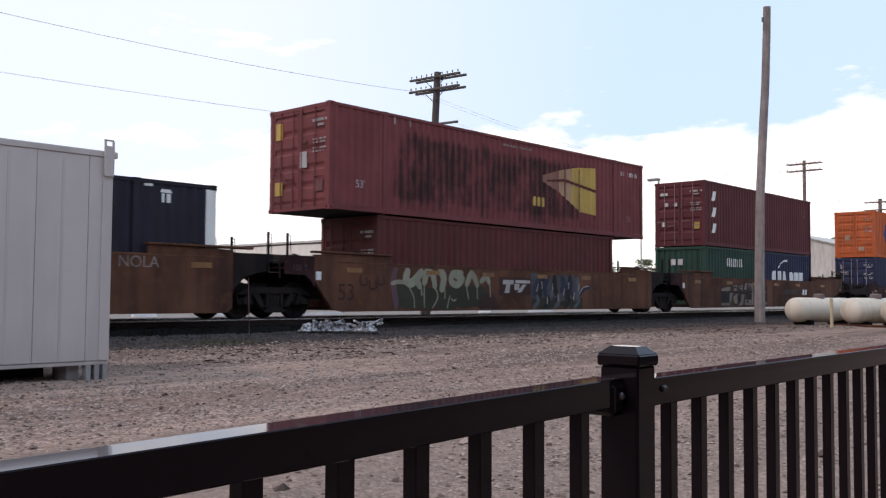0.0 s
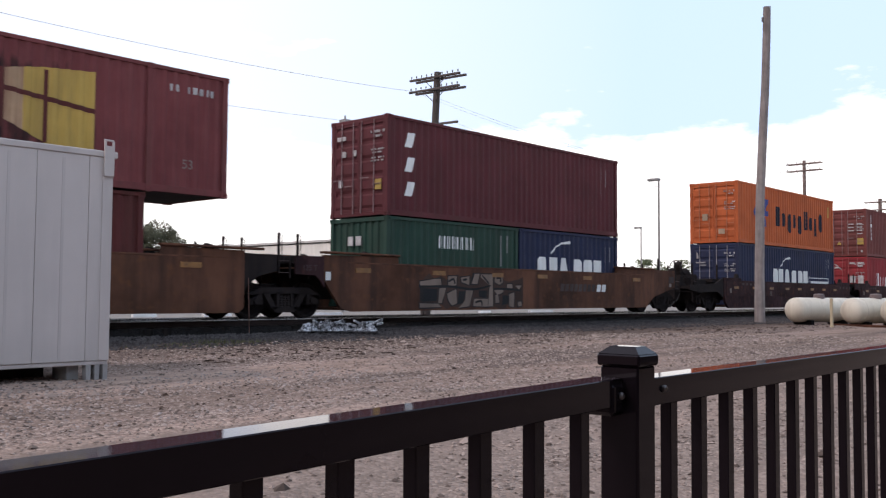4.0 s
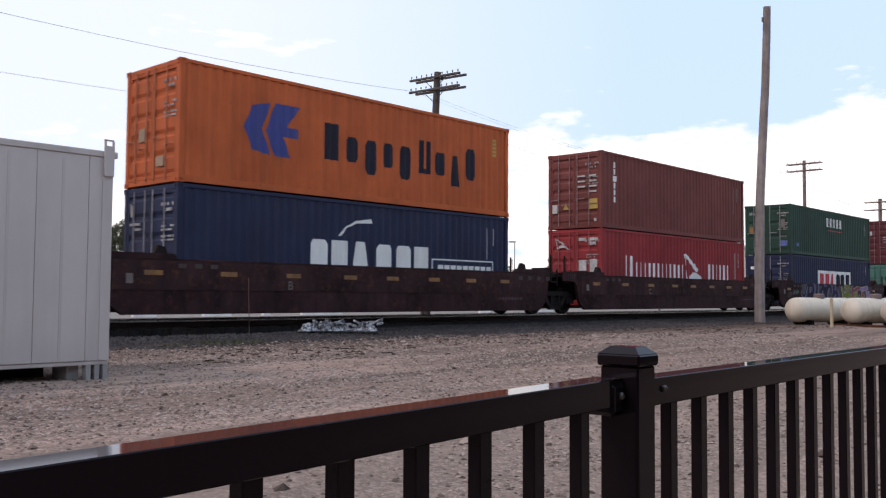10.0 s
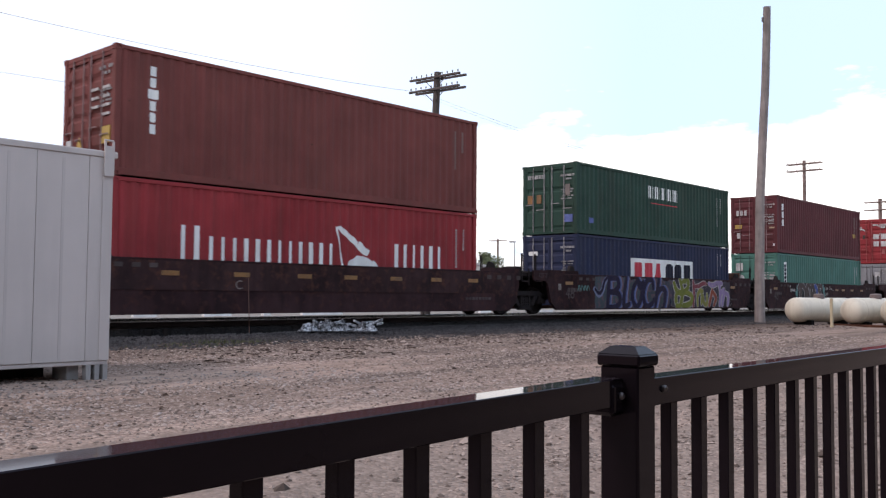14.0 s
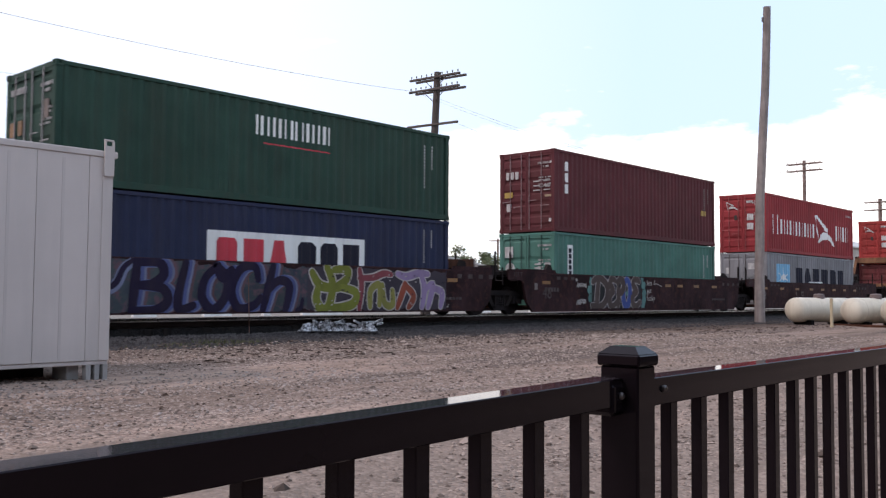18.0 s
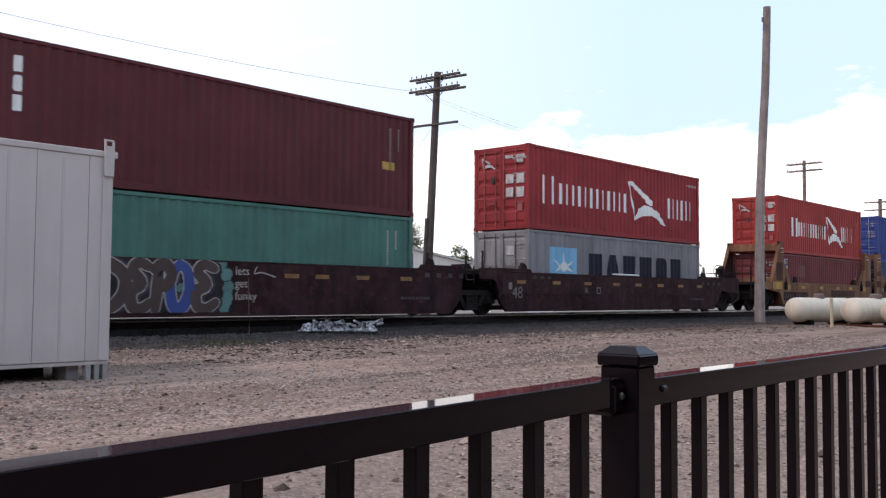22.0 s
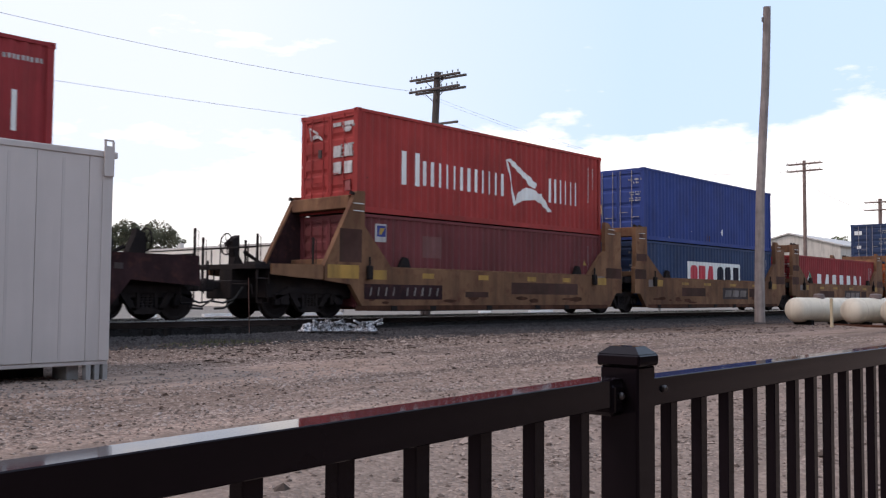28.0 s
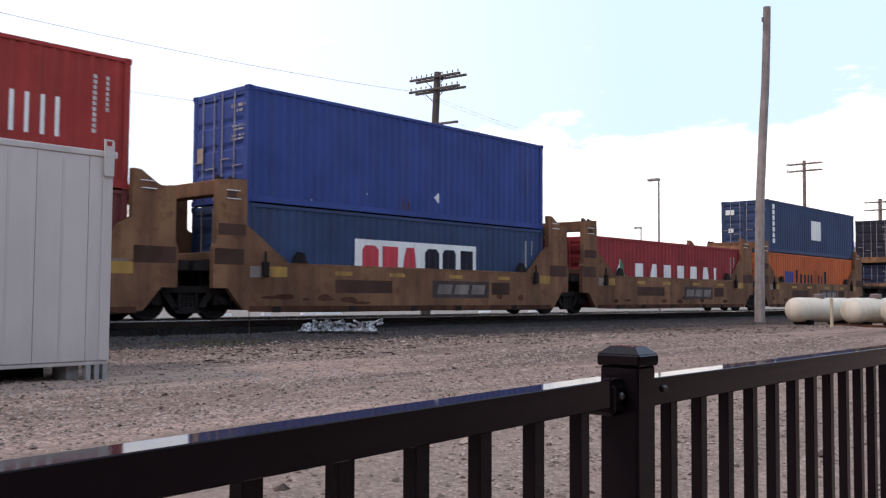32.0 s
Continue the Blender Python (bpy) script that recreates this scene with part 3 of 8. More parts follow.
def build_track():
    # ballast shoulder, uneven
    xs = [-160 + 4 * i for i in range(40)] + [0.3 * i for i in range(260)] + [78 + 4 * i for i in range(80)]
    prof = [(15.6, LOT_Z - 0.05), (16.4, LOT_Z + 0.02), (17.2, -0.36), (17.72, -0.345), (18.08, -0.34), (18.58, -0.325), (18.66, -0.178), (19.9, -0.20), (21.1, -0.165), (21.7, -0.25), (28.5, -0.31), (31.75, LOT_Z + 0.02)]
    v = []
    for x in xs:
        for k, (y, z) in enumerate(prof):
            if k in (3, 4, 5):
                z += 0.085 * min(1, max(0, (x - 13.5) / 5.0)) - 0.045 * min(1, max(0, (14.5 - x) / 3.0))
            q = 0.035 * noise.noise(Vector((x * 1.3, y * 2, 5)))
            v.append((x, y + (0.35 * noise.noise(Vector((x * 0.25, k, 9))) if k < 3 else 0), z + (q if 0 < k < 11 and k not in (6, 8) else 0) + (0.06 * noise.noise(Vector((x * 0.2, 2, k))) if 0 < k < 3 else 0)))
    m = len(prof)
    # the bed's faces are coloured darker than the shoulders as painted shade
    for js, mat, name, label in (((0, 1, 2, 3, 9, 10), M_BALLAST, "ballast", "blue-grey crushed stone shoulders of the track"), ((4, 5, 6, 7, 8), M_BED, "track_bed", "dark stone bed under the rails, shade of the train painted in")):
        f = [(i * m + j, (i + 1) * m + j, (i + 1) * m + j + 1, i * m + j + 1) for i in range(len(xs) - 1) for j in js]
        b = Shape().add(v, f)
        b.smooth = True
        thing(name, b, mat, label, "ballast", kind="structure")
    # rails, each with foot, web and head
    for y in (Y_TRACK - 0.7175, Y_TRACK + 0.7175):
        base = Shape().prism([(-0.07, -0.17), (0.07, -0.17), (0.07, -0.155), (0.012, -0.14), (0.012, -0.04), (-0.012, -0.04), (-0.012, -0.14), (-0.07, -0.155)], 0, 1)
        base.v = [(-150 + q[1] * 530, y + q[0], q[2]) for q in base.v]
        rail = thing("rail", base, M_RAIL, "rusty steel running rail", "rail", group="rails of the track", kind="structure")
        head = Shape().box(-150, 380, y - 0.036, y + 0.036, -0.04, 0.0, 0.008)
        part("rail_head", head, M_RAILHEAD, rail, "worn bright rail head")
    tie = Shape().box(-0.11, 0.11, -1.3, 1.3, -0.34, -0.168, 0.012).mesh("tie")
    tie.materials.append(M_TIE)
    first = None
    for i in range(150):
        x = -6 + 0.52 * i
        ob = new("tie", tie)
        ob.location = (x + rng.uniform(-0.03, 0.03), Y_TRACK + rng.uniform(-0.05, 0.05), 0)
        tagged(ob, "dark creosoted timber tie under the rails", "railway tie", "ties of the track", "structure")


def stone_shape(s, x, y, z, r, flat=0.6):
    a = rng.uniform(0, 6.28)
    vs = []
    for i in range(5):
        t = a + i * 1.2566 + rng.uniform(-0.3, 0.3)
        q = r * rng.uniform(0.7, 1.15)
        vs.append((x + q * math.cos(t), y + q * math.sin(t), z + r * rng.uniform(-0.05, 0.25)))
    vs.append((x + rng.uniform(-0.3, 0.3) * r, y + rng.uniform(-0.3, 0.3) * r, z + r * flat * rng.uniform(0.7, 1.3)))
    s.add(vs, [(0, 1, 5), (1, 2, 5), (2, 3, 5), (3, 4, 5), (4, 0, 5)])


def scatter_stones():
    s = Shape()
    for i in range(48000):
        d = 3.6 + 23 * rng.random() ** 0.95
        a = radians(42.5 + rng.uniform(-30, 31))
        x, y = d * math.cos(a), d * math.sin(a)
        if y > 15.6 or noise.noise(Vector((x * 0.22, y * 0.8, 11))) + 0.35 * noise.noise(Vector((x * 1.1, y * 2.4, 4))) < rng.uniform(-0.85, 0.2):
            continue
        r = 0.006 + 0.014 * rng.random() ** 3 + 0.0008 * d
        if rng.random() < 0.010:
            r *= 2.6
        stone_shape(s, x, y, ground_height(x, y), r)
    thing("gravel", s, M_STONE, "loose pale pebbles strewn over the lot", "gravel", kind="stuff")
    s = Shape()
    for i in range(6000):
        x, y = 1.5 + 7.0 * rng.random(), 6.6 + 3.6 * rng.random()
        if 0.5 + noise.noise(Vector((x * 0.5, y * 1.3, 2))) < rng.uniform(0.1, 1.2) or x - y * 0.25 > 7.0:
            continue
        stone_shape(s, x, y, ground_height(x, y), rng.uniform(0.010, 0.026))
    thing("crushed_stone", s, M_GREYSTONE, "grey crushed stone in front of the storage box", "gravel", kind="stuff")
    s = Shape()
    for i in range(17000):
        x = 4 + 45 * rng.random() ** 1.3
        y = 18.05 - 3.0 * rng.random() ** 1.4
        z = LOT_Z + 0.01 + 0.04 * min(1, max(0, (y - 15.9) / 1.3)) + (0.05 + 0.06 * min(1, max(0, (x - 13.5) / 5.0))) * min(1, max(0, (y - 17.2) / 1.3))
        stone_shape(s, x, y, z if y > 15.7 else ground_height(x, y), rng.uniform(0.02, 0.05), 0.8)
    thing("ballast_stones", s, M_BALLSTONE, "loose dark grey ballast stones beside the rail", "stones", kind="stuff")
    s = Shape()
    for i in range(1500):
        x, y = 7 + 30 * rng.random() ** 1.2, 10.5 + 5.4 * rng.random() ** 0.7
        if noise.noise(Vector((x * 0.35, y * 0.9, 31))) < rng.uniform(-0.5, 0.35):
            continue
        if rng.random() < 0.25:
            a, ln = rng.uniform(-0.9, 0.9), rng.uniform(0.06, 0.22)
            z = ground_height(x, y)
            s.tube([(x, y, z + 0.008), (x + ln * math.cos(a) * 0.6, y + ln * math.sin(a) * 0.6, z + 0.02), (x + ln * math.cos(a), y + ln * math.sin(a), z + 0.006)], rng.uniform(0.006, 0.013), 4)
        else:
            stone_shape(s, x, y, ground_height(x, y), rng.uniform(0.025, 0.06), 0.5)
    for i in range(900):
        x, y = 3.0 + 11 * rng.random(), 6.2 + 5.0 * rng.random()
        if noise.noise(Vector((x * 0.7, y * 1.6, 17))) < rng.uniform(-0.15, 0.45):
            continue
        stone_shape(s, x, y, ground_height(x, y), rng.uniform(0.010, 0.030) * (1.8 if rng.random() < 0.06 else 1), 0.55)
    thing("clods", s, M_CLOD, "dark clods of earth and bits of wood on the lot", "debris", kind="stuff")
    s = Shape()
    for i in range(330):
        c = rng.choice([(10.9, 15.9), (11.1, 15.8), (10.7, 16.0), (9.6, 15.6)])
        x, y = c[0] + rng.gauss(0, 0.38), c[1] + rng.gauss(0, 0.28)
        z = ground_height(x, y)
        a, h = rng.uniform(0, 6.28), rng.uniform(0.03, 0.10)
        dx, dy = 0.012 * math.cos(a), 0.012 * math.sin(a)
        s.add([(x - dx, y - dy, z), (x + dx, y + dy, z), (x + rng.uniform(-0.05, 0.05), y + rng.uniform(-0.05, 0.05), z + h)], [(0, 1, 2)])
    thing("weeds", s, M_WEED, "sparse low weeds at the edge of the ballast", "weeds", kind="stuff")


build_ground()
build_stops()
build_track()
scatter_stones()


# ---------------------------------------------------------------- fence close to the camera
def build_fence():
    top, low = 0.4770, 0.4315
    posts = [-7.17, -4.76, -2.35, 0.058, 2.466, 4.874, 7.282]
    fence = thing("fence", None, None, "black powder-coated metal picket fence along the lot", "fence", at=(1.160, 0.703, 0))
    fence.rotation_euler = (0, 0, radians(2.2))
    cap_z = 0.498
    for px in posts:
        post = part("post", Shape().box(px - 0.027, px + 0.027, -0.001, 0.063, LOT_Z - 0.05, cap_z, 0.003), M_FENCE, fence)
        cap = Shape()
        cap.box(px - 0.031, px + 0.031, -0.005, 0.067, cap_z, cap_z + 0.018, 0.003)
        a, b, yc, z0 = 0.029, 0.015, 0.031, cap_z + 0.018
        vs = [(px - a, yc - 0.034, z0), (px + a, yc - 0.034, z0), (px + a, yc + 0.034, z0), (px - a, yc + 0.034, z0),
              (px - b, yc - 0.021, z0 + 0.011), (px + b, yc - 0.021, z0 + 0.011), (px + b, yc + 0.021, z0 + 0.011), (px - b, yc + 0.021, z0 + 0.011)]
        cap.add(vs, [(4, 5, 6, 7), (0, 1, 5, 4), (1, 2, 6, 5), (2, 3, 7, 6), (3, 0, 4, 7)])
        part("post_cap", cap, M_FENCE, post, "faceted black cap")
        for sx in (-1, 1):
            xb = px + sx * 0.027
            if sx < 0:
                part("rail_bracket", Shape().box(xb - 0.040, xb, 0.0185, 0.070, low - 0.004, top - 0.0015, 0.006), M_FENCE, post)
            y = 0.019 if sx < 0 else 0.0235
            part("bolt", Shape().lathe([(0.0, -0.006), (0.004, -0.0055), (0.0058, -0.003), (0.006, 0.001)], 12, "y", (xb + sx * (0.016 if sx < 0 else 0.0747), y, 0.456)), M_FENCEBOLT, post, "round bolt head")
    pitch = 0.1137
    for a, b in zip(posts, posts[1:]):
        xa, xb = a + 0.027, b - 0.027
        for zt, zl in ((top, low + 0.005) if a < 0 else (top - 0.002, low), (LOT_Z + 0.12, LOT_Z + 0.08)):
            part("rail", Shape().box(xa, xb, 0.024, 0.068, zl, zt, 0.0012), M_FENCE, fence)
        me = Shape().box(-0.0125, 0.0125, 0.034, 0.0535, LOT_Z + 0.05, low + 0.006, 0.0015).mesh("picket")
        n = int((b - a) / pitch) - 1 if a > 0 else 18
        for i in range(n):
            x = a + 0.159 + pitch * i if a > 0 else b - 0.121 - 0.1192 * i
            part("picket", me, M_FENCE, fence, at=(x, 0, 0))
    # the run to the west of the middle post bends a little towards the lot
    pivot, bend = Vector((0.058, 0.031, 0)), (0, radians(-0.26), radians(2.05))
    turn = Matrix.Rotation(bend[2], 3, "Z") @ Matrix.Rotation(bend[1], 3, "Y")
    for ob in fence.children:
        if ob.location.x + sum(q.co.x for q in ob.data.vertices) / len(ob.data.vertices) < 0.0:
            ob.location = pivot + Vector((0, 0, 0.004)) + turn @ (ob.location - pivot)
            ob.rotation_euler = bend
        elif ob.location.x + sum(q.co.x for q in ob.data.vertices) / len(ob.data.vertices) > 0.12:
            ob.location = pivot + Matrix.Rotation(radians(0.10), 3, "Y") @ (ob.location - pivot)
            ob.rotation_euler = (0, radians(0.10), 0)


build_fence()


# a plain unseen wall is added behind the camera; it blocks sky light
thing("wall_south", Shape().box(-40, 60, -5.2, -5.0, LOT_Z - 0.1, 4.6), M_BACKWALL, "plain brown wall added unseen behind the lot to block light", "wall", kind="structure")


# ---------------------------------------------------------------- pale metal cabinet on blocks
def build_cabinet():
    x1, yn = 5.345, 10.23            # near right corner
    L, W, zb, zt = 6.06, 2.44, -0.173, 2.285
    cab = thing("storage_container", None, None, "pale grey metal storage box raised on blocks", "storage container", at=(x1, yn, 0))
    # near wall: flat panels with narrow joints
    edges = [0.0, 0.285, 0.895, 1.505, 2.115, 2.725, 3.335, 3.945, 4.555, 5.165, 5.775, L]
    part("core", Shape().box(-L + 0.03, -0.03, 0.012, W - 0.03, zb + 0.02, zt - 0.03), M_CABINET, cab)
    for a, b in zip(edges, edges[1:]):
        part("panel", Shape().box(-b + 0.0025, -a - 0.0025, 0.0, 0.028, zb, zt - 0.077, 0.004), M_CABINET, cab)
    for a, b in zip(edges[1:], edges[2:]):
        m = (a + b) / 2
        rib = Shape().prism([(-m - 0.016, zb + 0.02), (-m + 0.016, zb + 0.02), (-m + 0.016, zt - 0.13), (-m - 0.016, zt - 0.13)], -0.0035, 0.004)
        part("rib", rib, M_CABTRIM, cab, "shallow pressed rib")
    part("side_panel", Shape().box(-0.028, 0.0, 0.03, W, zb, zt - 0.077, 0.004), M_CABINET, cab)
    part("top_rail", Shape().box(-L, 0.06, -0.014, 0.05, zt - 0.075, zt, 0.008), M_CABTRIM, cab, "overhanging pale top rail")
    part("roof", Shape().box(-L, 0.02, 0.054, W + 0.02, zt - 0.06, zt - 0.01, 0.01), M_CABTRIM, cab)
    # corner post with lifting eye
    post = part("corner_post", Shape().box(-0.125, 0.004, -0.010, -0.002, zb, zt - 0.077, 0.003), M_CABINET, cab)
    eye = Shape()
    eye.box(-0.125, 0.0, -0.045, -0.022, zt - 0.30, zt + 0.06, 0.004)
    eye.box(-0.125, -0.10, -0.045, -0.022, zt + 0.06, zt + 0.115, 0.004)
    eye.box(-0.025, 0.0, -0.045, -0.022, zt + 0.06, zt + 0.115, 0.004)
    eye.box(-0.13, -0.01, -0.045, -0.022, zt + 0.115, zt + 0.135, 0.004)
    part("lifting_eye", eye, M_CABTRIM, post, "steel lifting eye with an oval hole")
    part("base_rail", Shape().box(-L, 0.0, 0.012, 0.10, zb - 0.05, zb - 0.004, 0.005), M_CABTRIM, cab)
    for x in (-0.03, -0.13, -0.235):
        part("foot", Shape().box(x - 0.03, x + 0.028, 0.0, 0.10, LOT_Z - 0.02, zb - 0.05, 0.004), M_SKID, cab)
    part("foot", Shape().box(-0.435, -0.295, 0.12, 0.5, LOT_Z - 0.02, zb - 0.02, 0.01), M_SKID, cab, "concrete block")
    part("foot", Shape().box(-5.6, -5.3, 0.12, 0.5, LOT_Z - 0.02, zb - 0.02, 0.01), M_SKID, cab, "concrete block")
    part("skid_beam", Shape().box(-5.9, -0.44, 0.7, 0.85, LOT_Z - 0.02, zb - 0.001, 0.01), M_TRUCK, cab, "dark steel skid beam")


build_cabinet()


# ---------------------------------------------------------------- poles, tanks, scrap
def build_bare_pole():
    s = Shape()
    k = 1.185
    path = [(30.62, 13.33, LOT_Z - 0.1, 0.205), (30.66, 13.34, 1.5, 0.185), (30.68, 13.30, 4.0, 0.17), (30.68, 13.18, 6.2, 0.165), (30.62, 13.04, 8.0, 0.155), (30.48, 12.92, 9.6, 0.15), (30.33, 12.83, 10.58, 0.14)]
    path = [(x * k, y * k, EYE + (z - EYE) * k if z > 0 else z, r * k * 0.88) for x, y, z, r in path]
    s.tube([q[:3] for q in path], [q[3] for q in path], 14)
    s.smooth = False
    pole = thing("wooden_pole", s, M_WOODPOLE, "tall bare weathered wooden pole, slightly bent", "pole")
    part("bracket", Shape().box(35.66, 35.74, 15.24, 15.32, 11.75, 11.95, 0.01), M_GLASSINS, pole, "small metal hook near the top")


def build_utility_pole(x, y, top, arms, r=0.16, arm_len=3.05, braces=True, wood=None):
    wood = wood or M_DARKPOLE
    pole = thing("utility_pole", Shape().cyl((0, 0, LOT_Z - 0.1), (0, 0, top), r * 1.25, r, n=12), wood,
                 "dark wooden utility pole with crossarms and insulators", "utility pole", "utility poles behind the track", at=(x, y, 0))
    for k, (z, n, ln) in enumerate(arms):
        arm = part("crossarm", Shape().box(-r - 0.10, -r, -ln / 2, ln / 2, z - 0.055, z + 0.045, 0.008), wood, pole)
        if n > 1:
            part("crossarm", Shape().box(r, r + 0.10, -ln / 2 - 0.02, ln / 2 - 0.02, z - 0.055, z + 0.045, 0.008), wood, pole)
        for i in range(n):
            yy = -ln / 2 + 0.12 + (ln - 0.24) * i / (n - 1) if n > 1 else 0
            if abs(yy) < 0.15:
                continue
            ins = Shape().lathe([(0.0, z + 0.19), (0.022, z + 0.185), (0.032, z + 0.15), (0.036, z + 0.11), (0.018, z + 0.10), (0.010, z + 0.05)], 8, "z", (-r - 0.065, yy, 0))
            part("insulator", ins, M_GLASSINS, arm, "small pin insulator")
        if braces and n > 1:
            for sy in (-1, 1):
                part("brace", Shape().cyl((-r - 0.02, sy * ln * 0.22, z - 0.06), (-r + 0.01, 0, z - 0.62), 0.018, n=5), wood, pole)
    return pole


build_bare_pole()
leaning = build_utility_pole(31.3, 29.1, 11.12, [(10.85, 10, 3.2), (10.28, 10, 3.2), (8.60, 0, 3.2)], r=0.16, arm_len=3.2)
leaning.matrix_world = Matrix.Translation((31.3 - 0.31, 29.1 + 0.34, 0)) @ Matrix.Rotation(radians(2.3), 4, Vector((0.737, 0.676, 0)))
part("riser_guard", Shape().cyl((-0.20, 0.05, LOT_Z), (-0.20, 0.05, 4.2), 0.10, n=10), M_DARKPOLE, leaning, "dark cable guard up the lower pole")
build_utility_pole(85.5, 32.8, 13.45, [(13.15, 8, 3.2), (12.5, 8, 3.2)], r=0.145, arm_len=3.2, wood=M_FARPOLE)
build_utility_pole(105.5, 32.3, 11.5, [(11.15, 6, 3.2), (10.3, 6, 3.2)], r=0.18, arm_len=3.2, wood=M_FARPOLE)


def build_wire(ends, r, sag):
    s = Shape()
    a, b = Vector(ends[0]), Vector(ends[1])
    pts = [a.lerp(b, i / 24) - Vector((0, 0, sag * 4 * (i / 24) * (1 - i / 24))) for i in range(25)]
    s.tube(pts, r, 5)
    thing("overhead_wire", s, M_WIRE, "thin pale overhead wire strung between poles", "wire", "overhead wires")


build_wire(((31.2, 30.7, 10.42), (-3.0, 30.7, 10.30)), 0.009, 0.60)
for dy, dz in ((0.0, 0.0), (-0.35, -0.06)):
    build_wire(((31.2, 30.7 + dy, 8.62 + dz), (-24.0, 30.7 + dy, 8.2 + dz)), 0.004, 0.75)
    build_wire(((31.2, 30.6 + dy, 10.4), (85.3, 34.3 + dy, 12.55)), 0.006, 1.7)
build_wire(((31.0, 29.3, 8.3), (26.6, 34.6, LOT_Z)), 0.007, 0.02)
build_wire(((85.3, 34.3, 12.55), (105.3, 33.8, 10.35)), 0.012, 0.4)
build_wire(((31.2, 28.0, 8.62), (85.3, 31.5, 12.5)), 0.007, 2.6)


def build_tank(x, y, ang, ln=3.4, r=0.47):
    z = LOT_Z + 0.10 + r
    prof = [(0.0, -ln / 2)] + [(r * math.sin(a), -ln / 2 + r * 0.72 * (1 - math.cos(a))) for a in [0.2, 0.5, 0.8, 1.1, 1.35, 1.5708]]
    prof += [(q[0], -q[1]) for q in prof[::-1]]
    s = Shape().lathe(prof, 28, "x")
    s.smooth = True
    tank = thing("propane_tank", s, M_TANK, "cream-painted steel propane tank lying on timbers", "gas tank", "propane tanks", at=(x, y, z))
    tank.rotation_euler = (0, 0, ang)
    dome = Shape().lathe([(0.0, r + 0.16), (0.16, r + 0.15), (0.2, r + 0.11), (0.21, r - 0.05)], 16, "z", (-0.1, 0, 0))
    part("dome_lid", dome, M_TANKLID, tank, "dark hinged valve cover")
    for dx in (-ln * 0.28, ln * 0.28):
        part("cradle", Shape().box(dx - 0.09, dx + 0.09, -0.42, 0.42, -r - 0.10, -r + 0.07, 0.01), M_TIE, tank, "dark timber cradle")
    for dx in (-ln * 0.33, ln * 0.33):
        band = Shape().lathe([(r - 0.01, dx - 0.02), (r + 0.006, dx - 0.02), (r + 0.006, dx + 0.02), (r - 0.01, dx + 0.02)], 28, "x")
        part("weld_band", band, M_TANK, tank)
    return tank


TANK_DIR = -0.34
for x, y in ((36.34, 13.37), (36.09, 11.20), (35.99, 9.78)):
    build_tank(x, y, TANK_DIR)
thing("wooden_stake", Shape().box(-0.045, 0.045, -0.045, 0.045, LOT_Z - 0.1, 0.62, 0.006), M_STAKE, "short pale wooden stake beside the tanks", "stake", at=(32.66, 11.65, 0))
# bar added in place of the dark reddish ground line before the tanks
thing("timber_sleeper", Shape().box(-1.5, 1.5, -0.09, 0.09, LOT_Z - 0.04, LOT_Z + 0.08, 0.015), M_RUSTPATCH, "reddish-brown bar added for the dark band in front of the tanks", "timber", at=(34.5, 11.1, 0)).rotation_euler = (0, 0, 1.23)
thing("marker_stake", Shape().cyl((0, 0, -0.4), (-0.05, 0.0, 1.0), 0.0095, n=6), M_REDSTAKE, "thin brown survey stake beside the rail", "stake", at=(12.95, 18.05, 0))


def build_scrap():
    """A low heap of crumpled silvery sheeting and bars beside the ballast."""
    for i in range(16):
        x = 14.45 + 1.45 * i / 15 + rng.uniform(-0.06, 0.06)
        y = 17.75 - 0.83 * i / 15 + rng.uniform(-0.1, 0.1)
        w, h = rng.uniform(0.16, 0.34), (0.21 if i < 9 else 0.13) * rng.uniform(0.5, 1.25)
        s = Shape()
        nx, ny = 11, 7
        vs = []
        for a in range(nx):
            for b in range(ny):
                e = 1 - max(abs(a / (nx - 1) * 2 - 1), abs(b / (ny - 1) * 2 - 1)) ** 3
                vs.append(((a / (nx - 1) - 0.5) * w * 1.6 + rng.uniform(-0.025, 0.025), (b / (ny - 1) - 0.5) * w + rng.uniform(-0.025, 0.025), max(0.0, e * h * rng.uniform(0.45, 1.25))))
        s.add(vs, [(a * ny + b, (a + 1) * ny + b, (a + 1) * ny + b + 1, a * ny + b + 1) for a in range(nx - 1) for b in range(ny - 1)])
        thing("scrap_sheet", s, M_FOIL, "crumpled silvery scrap sheet beside the ballast", "scrap metal", "scrap heap", at=(x, y, -0.275)).rotation_euler = (0, 0, rng.uniform(-0.6, 0.6))
    for i in range(12):
        w = rng.uniform(0.08, 0.3)
        s = Shape().box(-w, w, -0.03, 0.03, 0, 0.05, 0.006)
        thing("scrap_bar", s, M_FOIL, "pale bent scrap bar on the heap", "scrap metal", "scrap heap", at=(14.55 + 0.13 * i, 17.55 - 0.07 * i, -0.15 + 0.08 * rng.random())).rotation_euler = (0.1, rng.uniform(-0.3, 0.3), rng.uniform(-0.8, 0.4))


build_scrap()


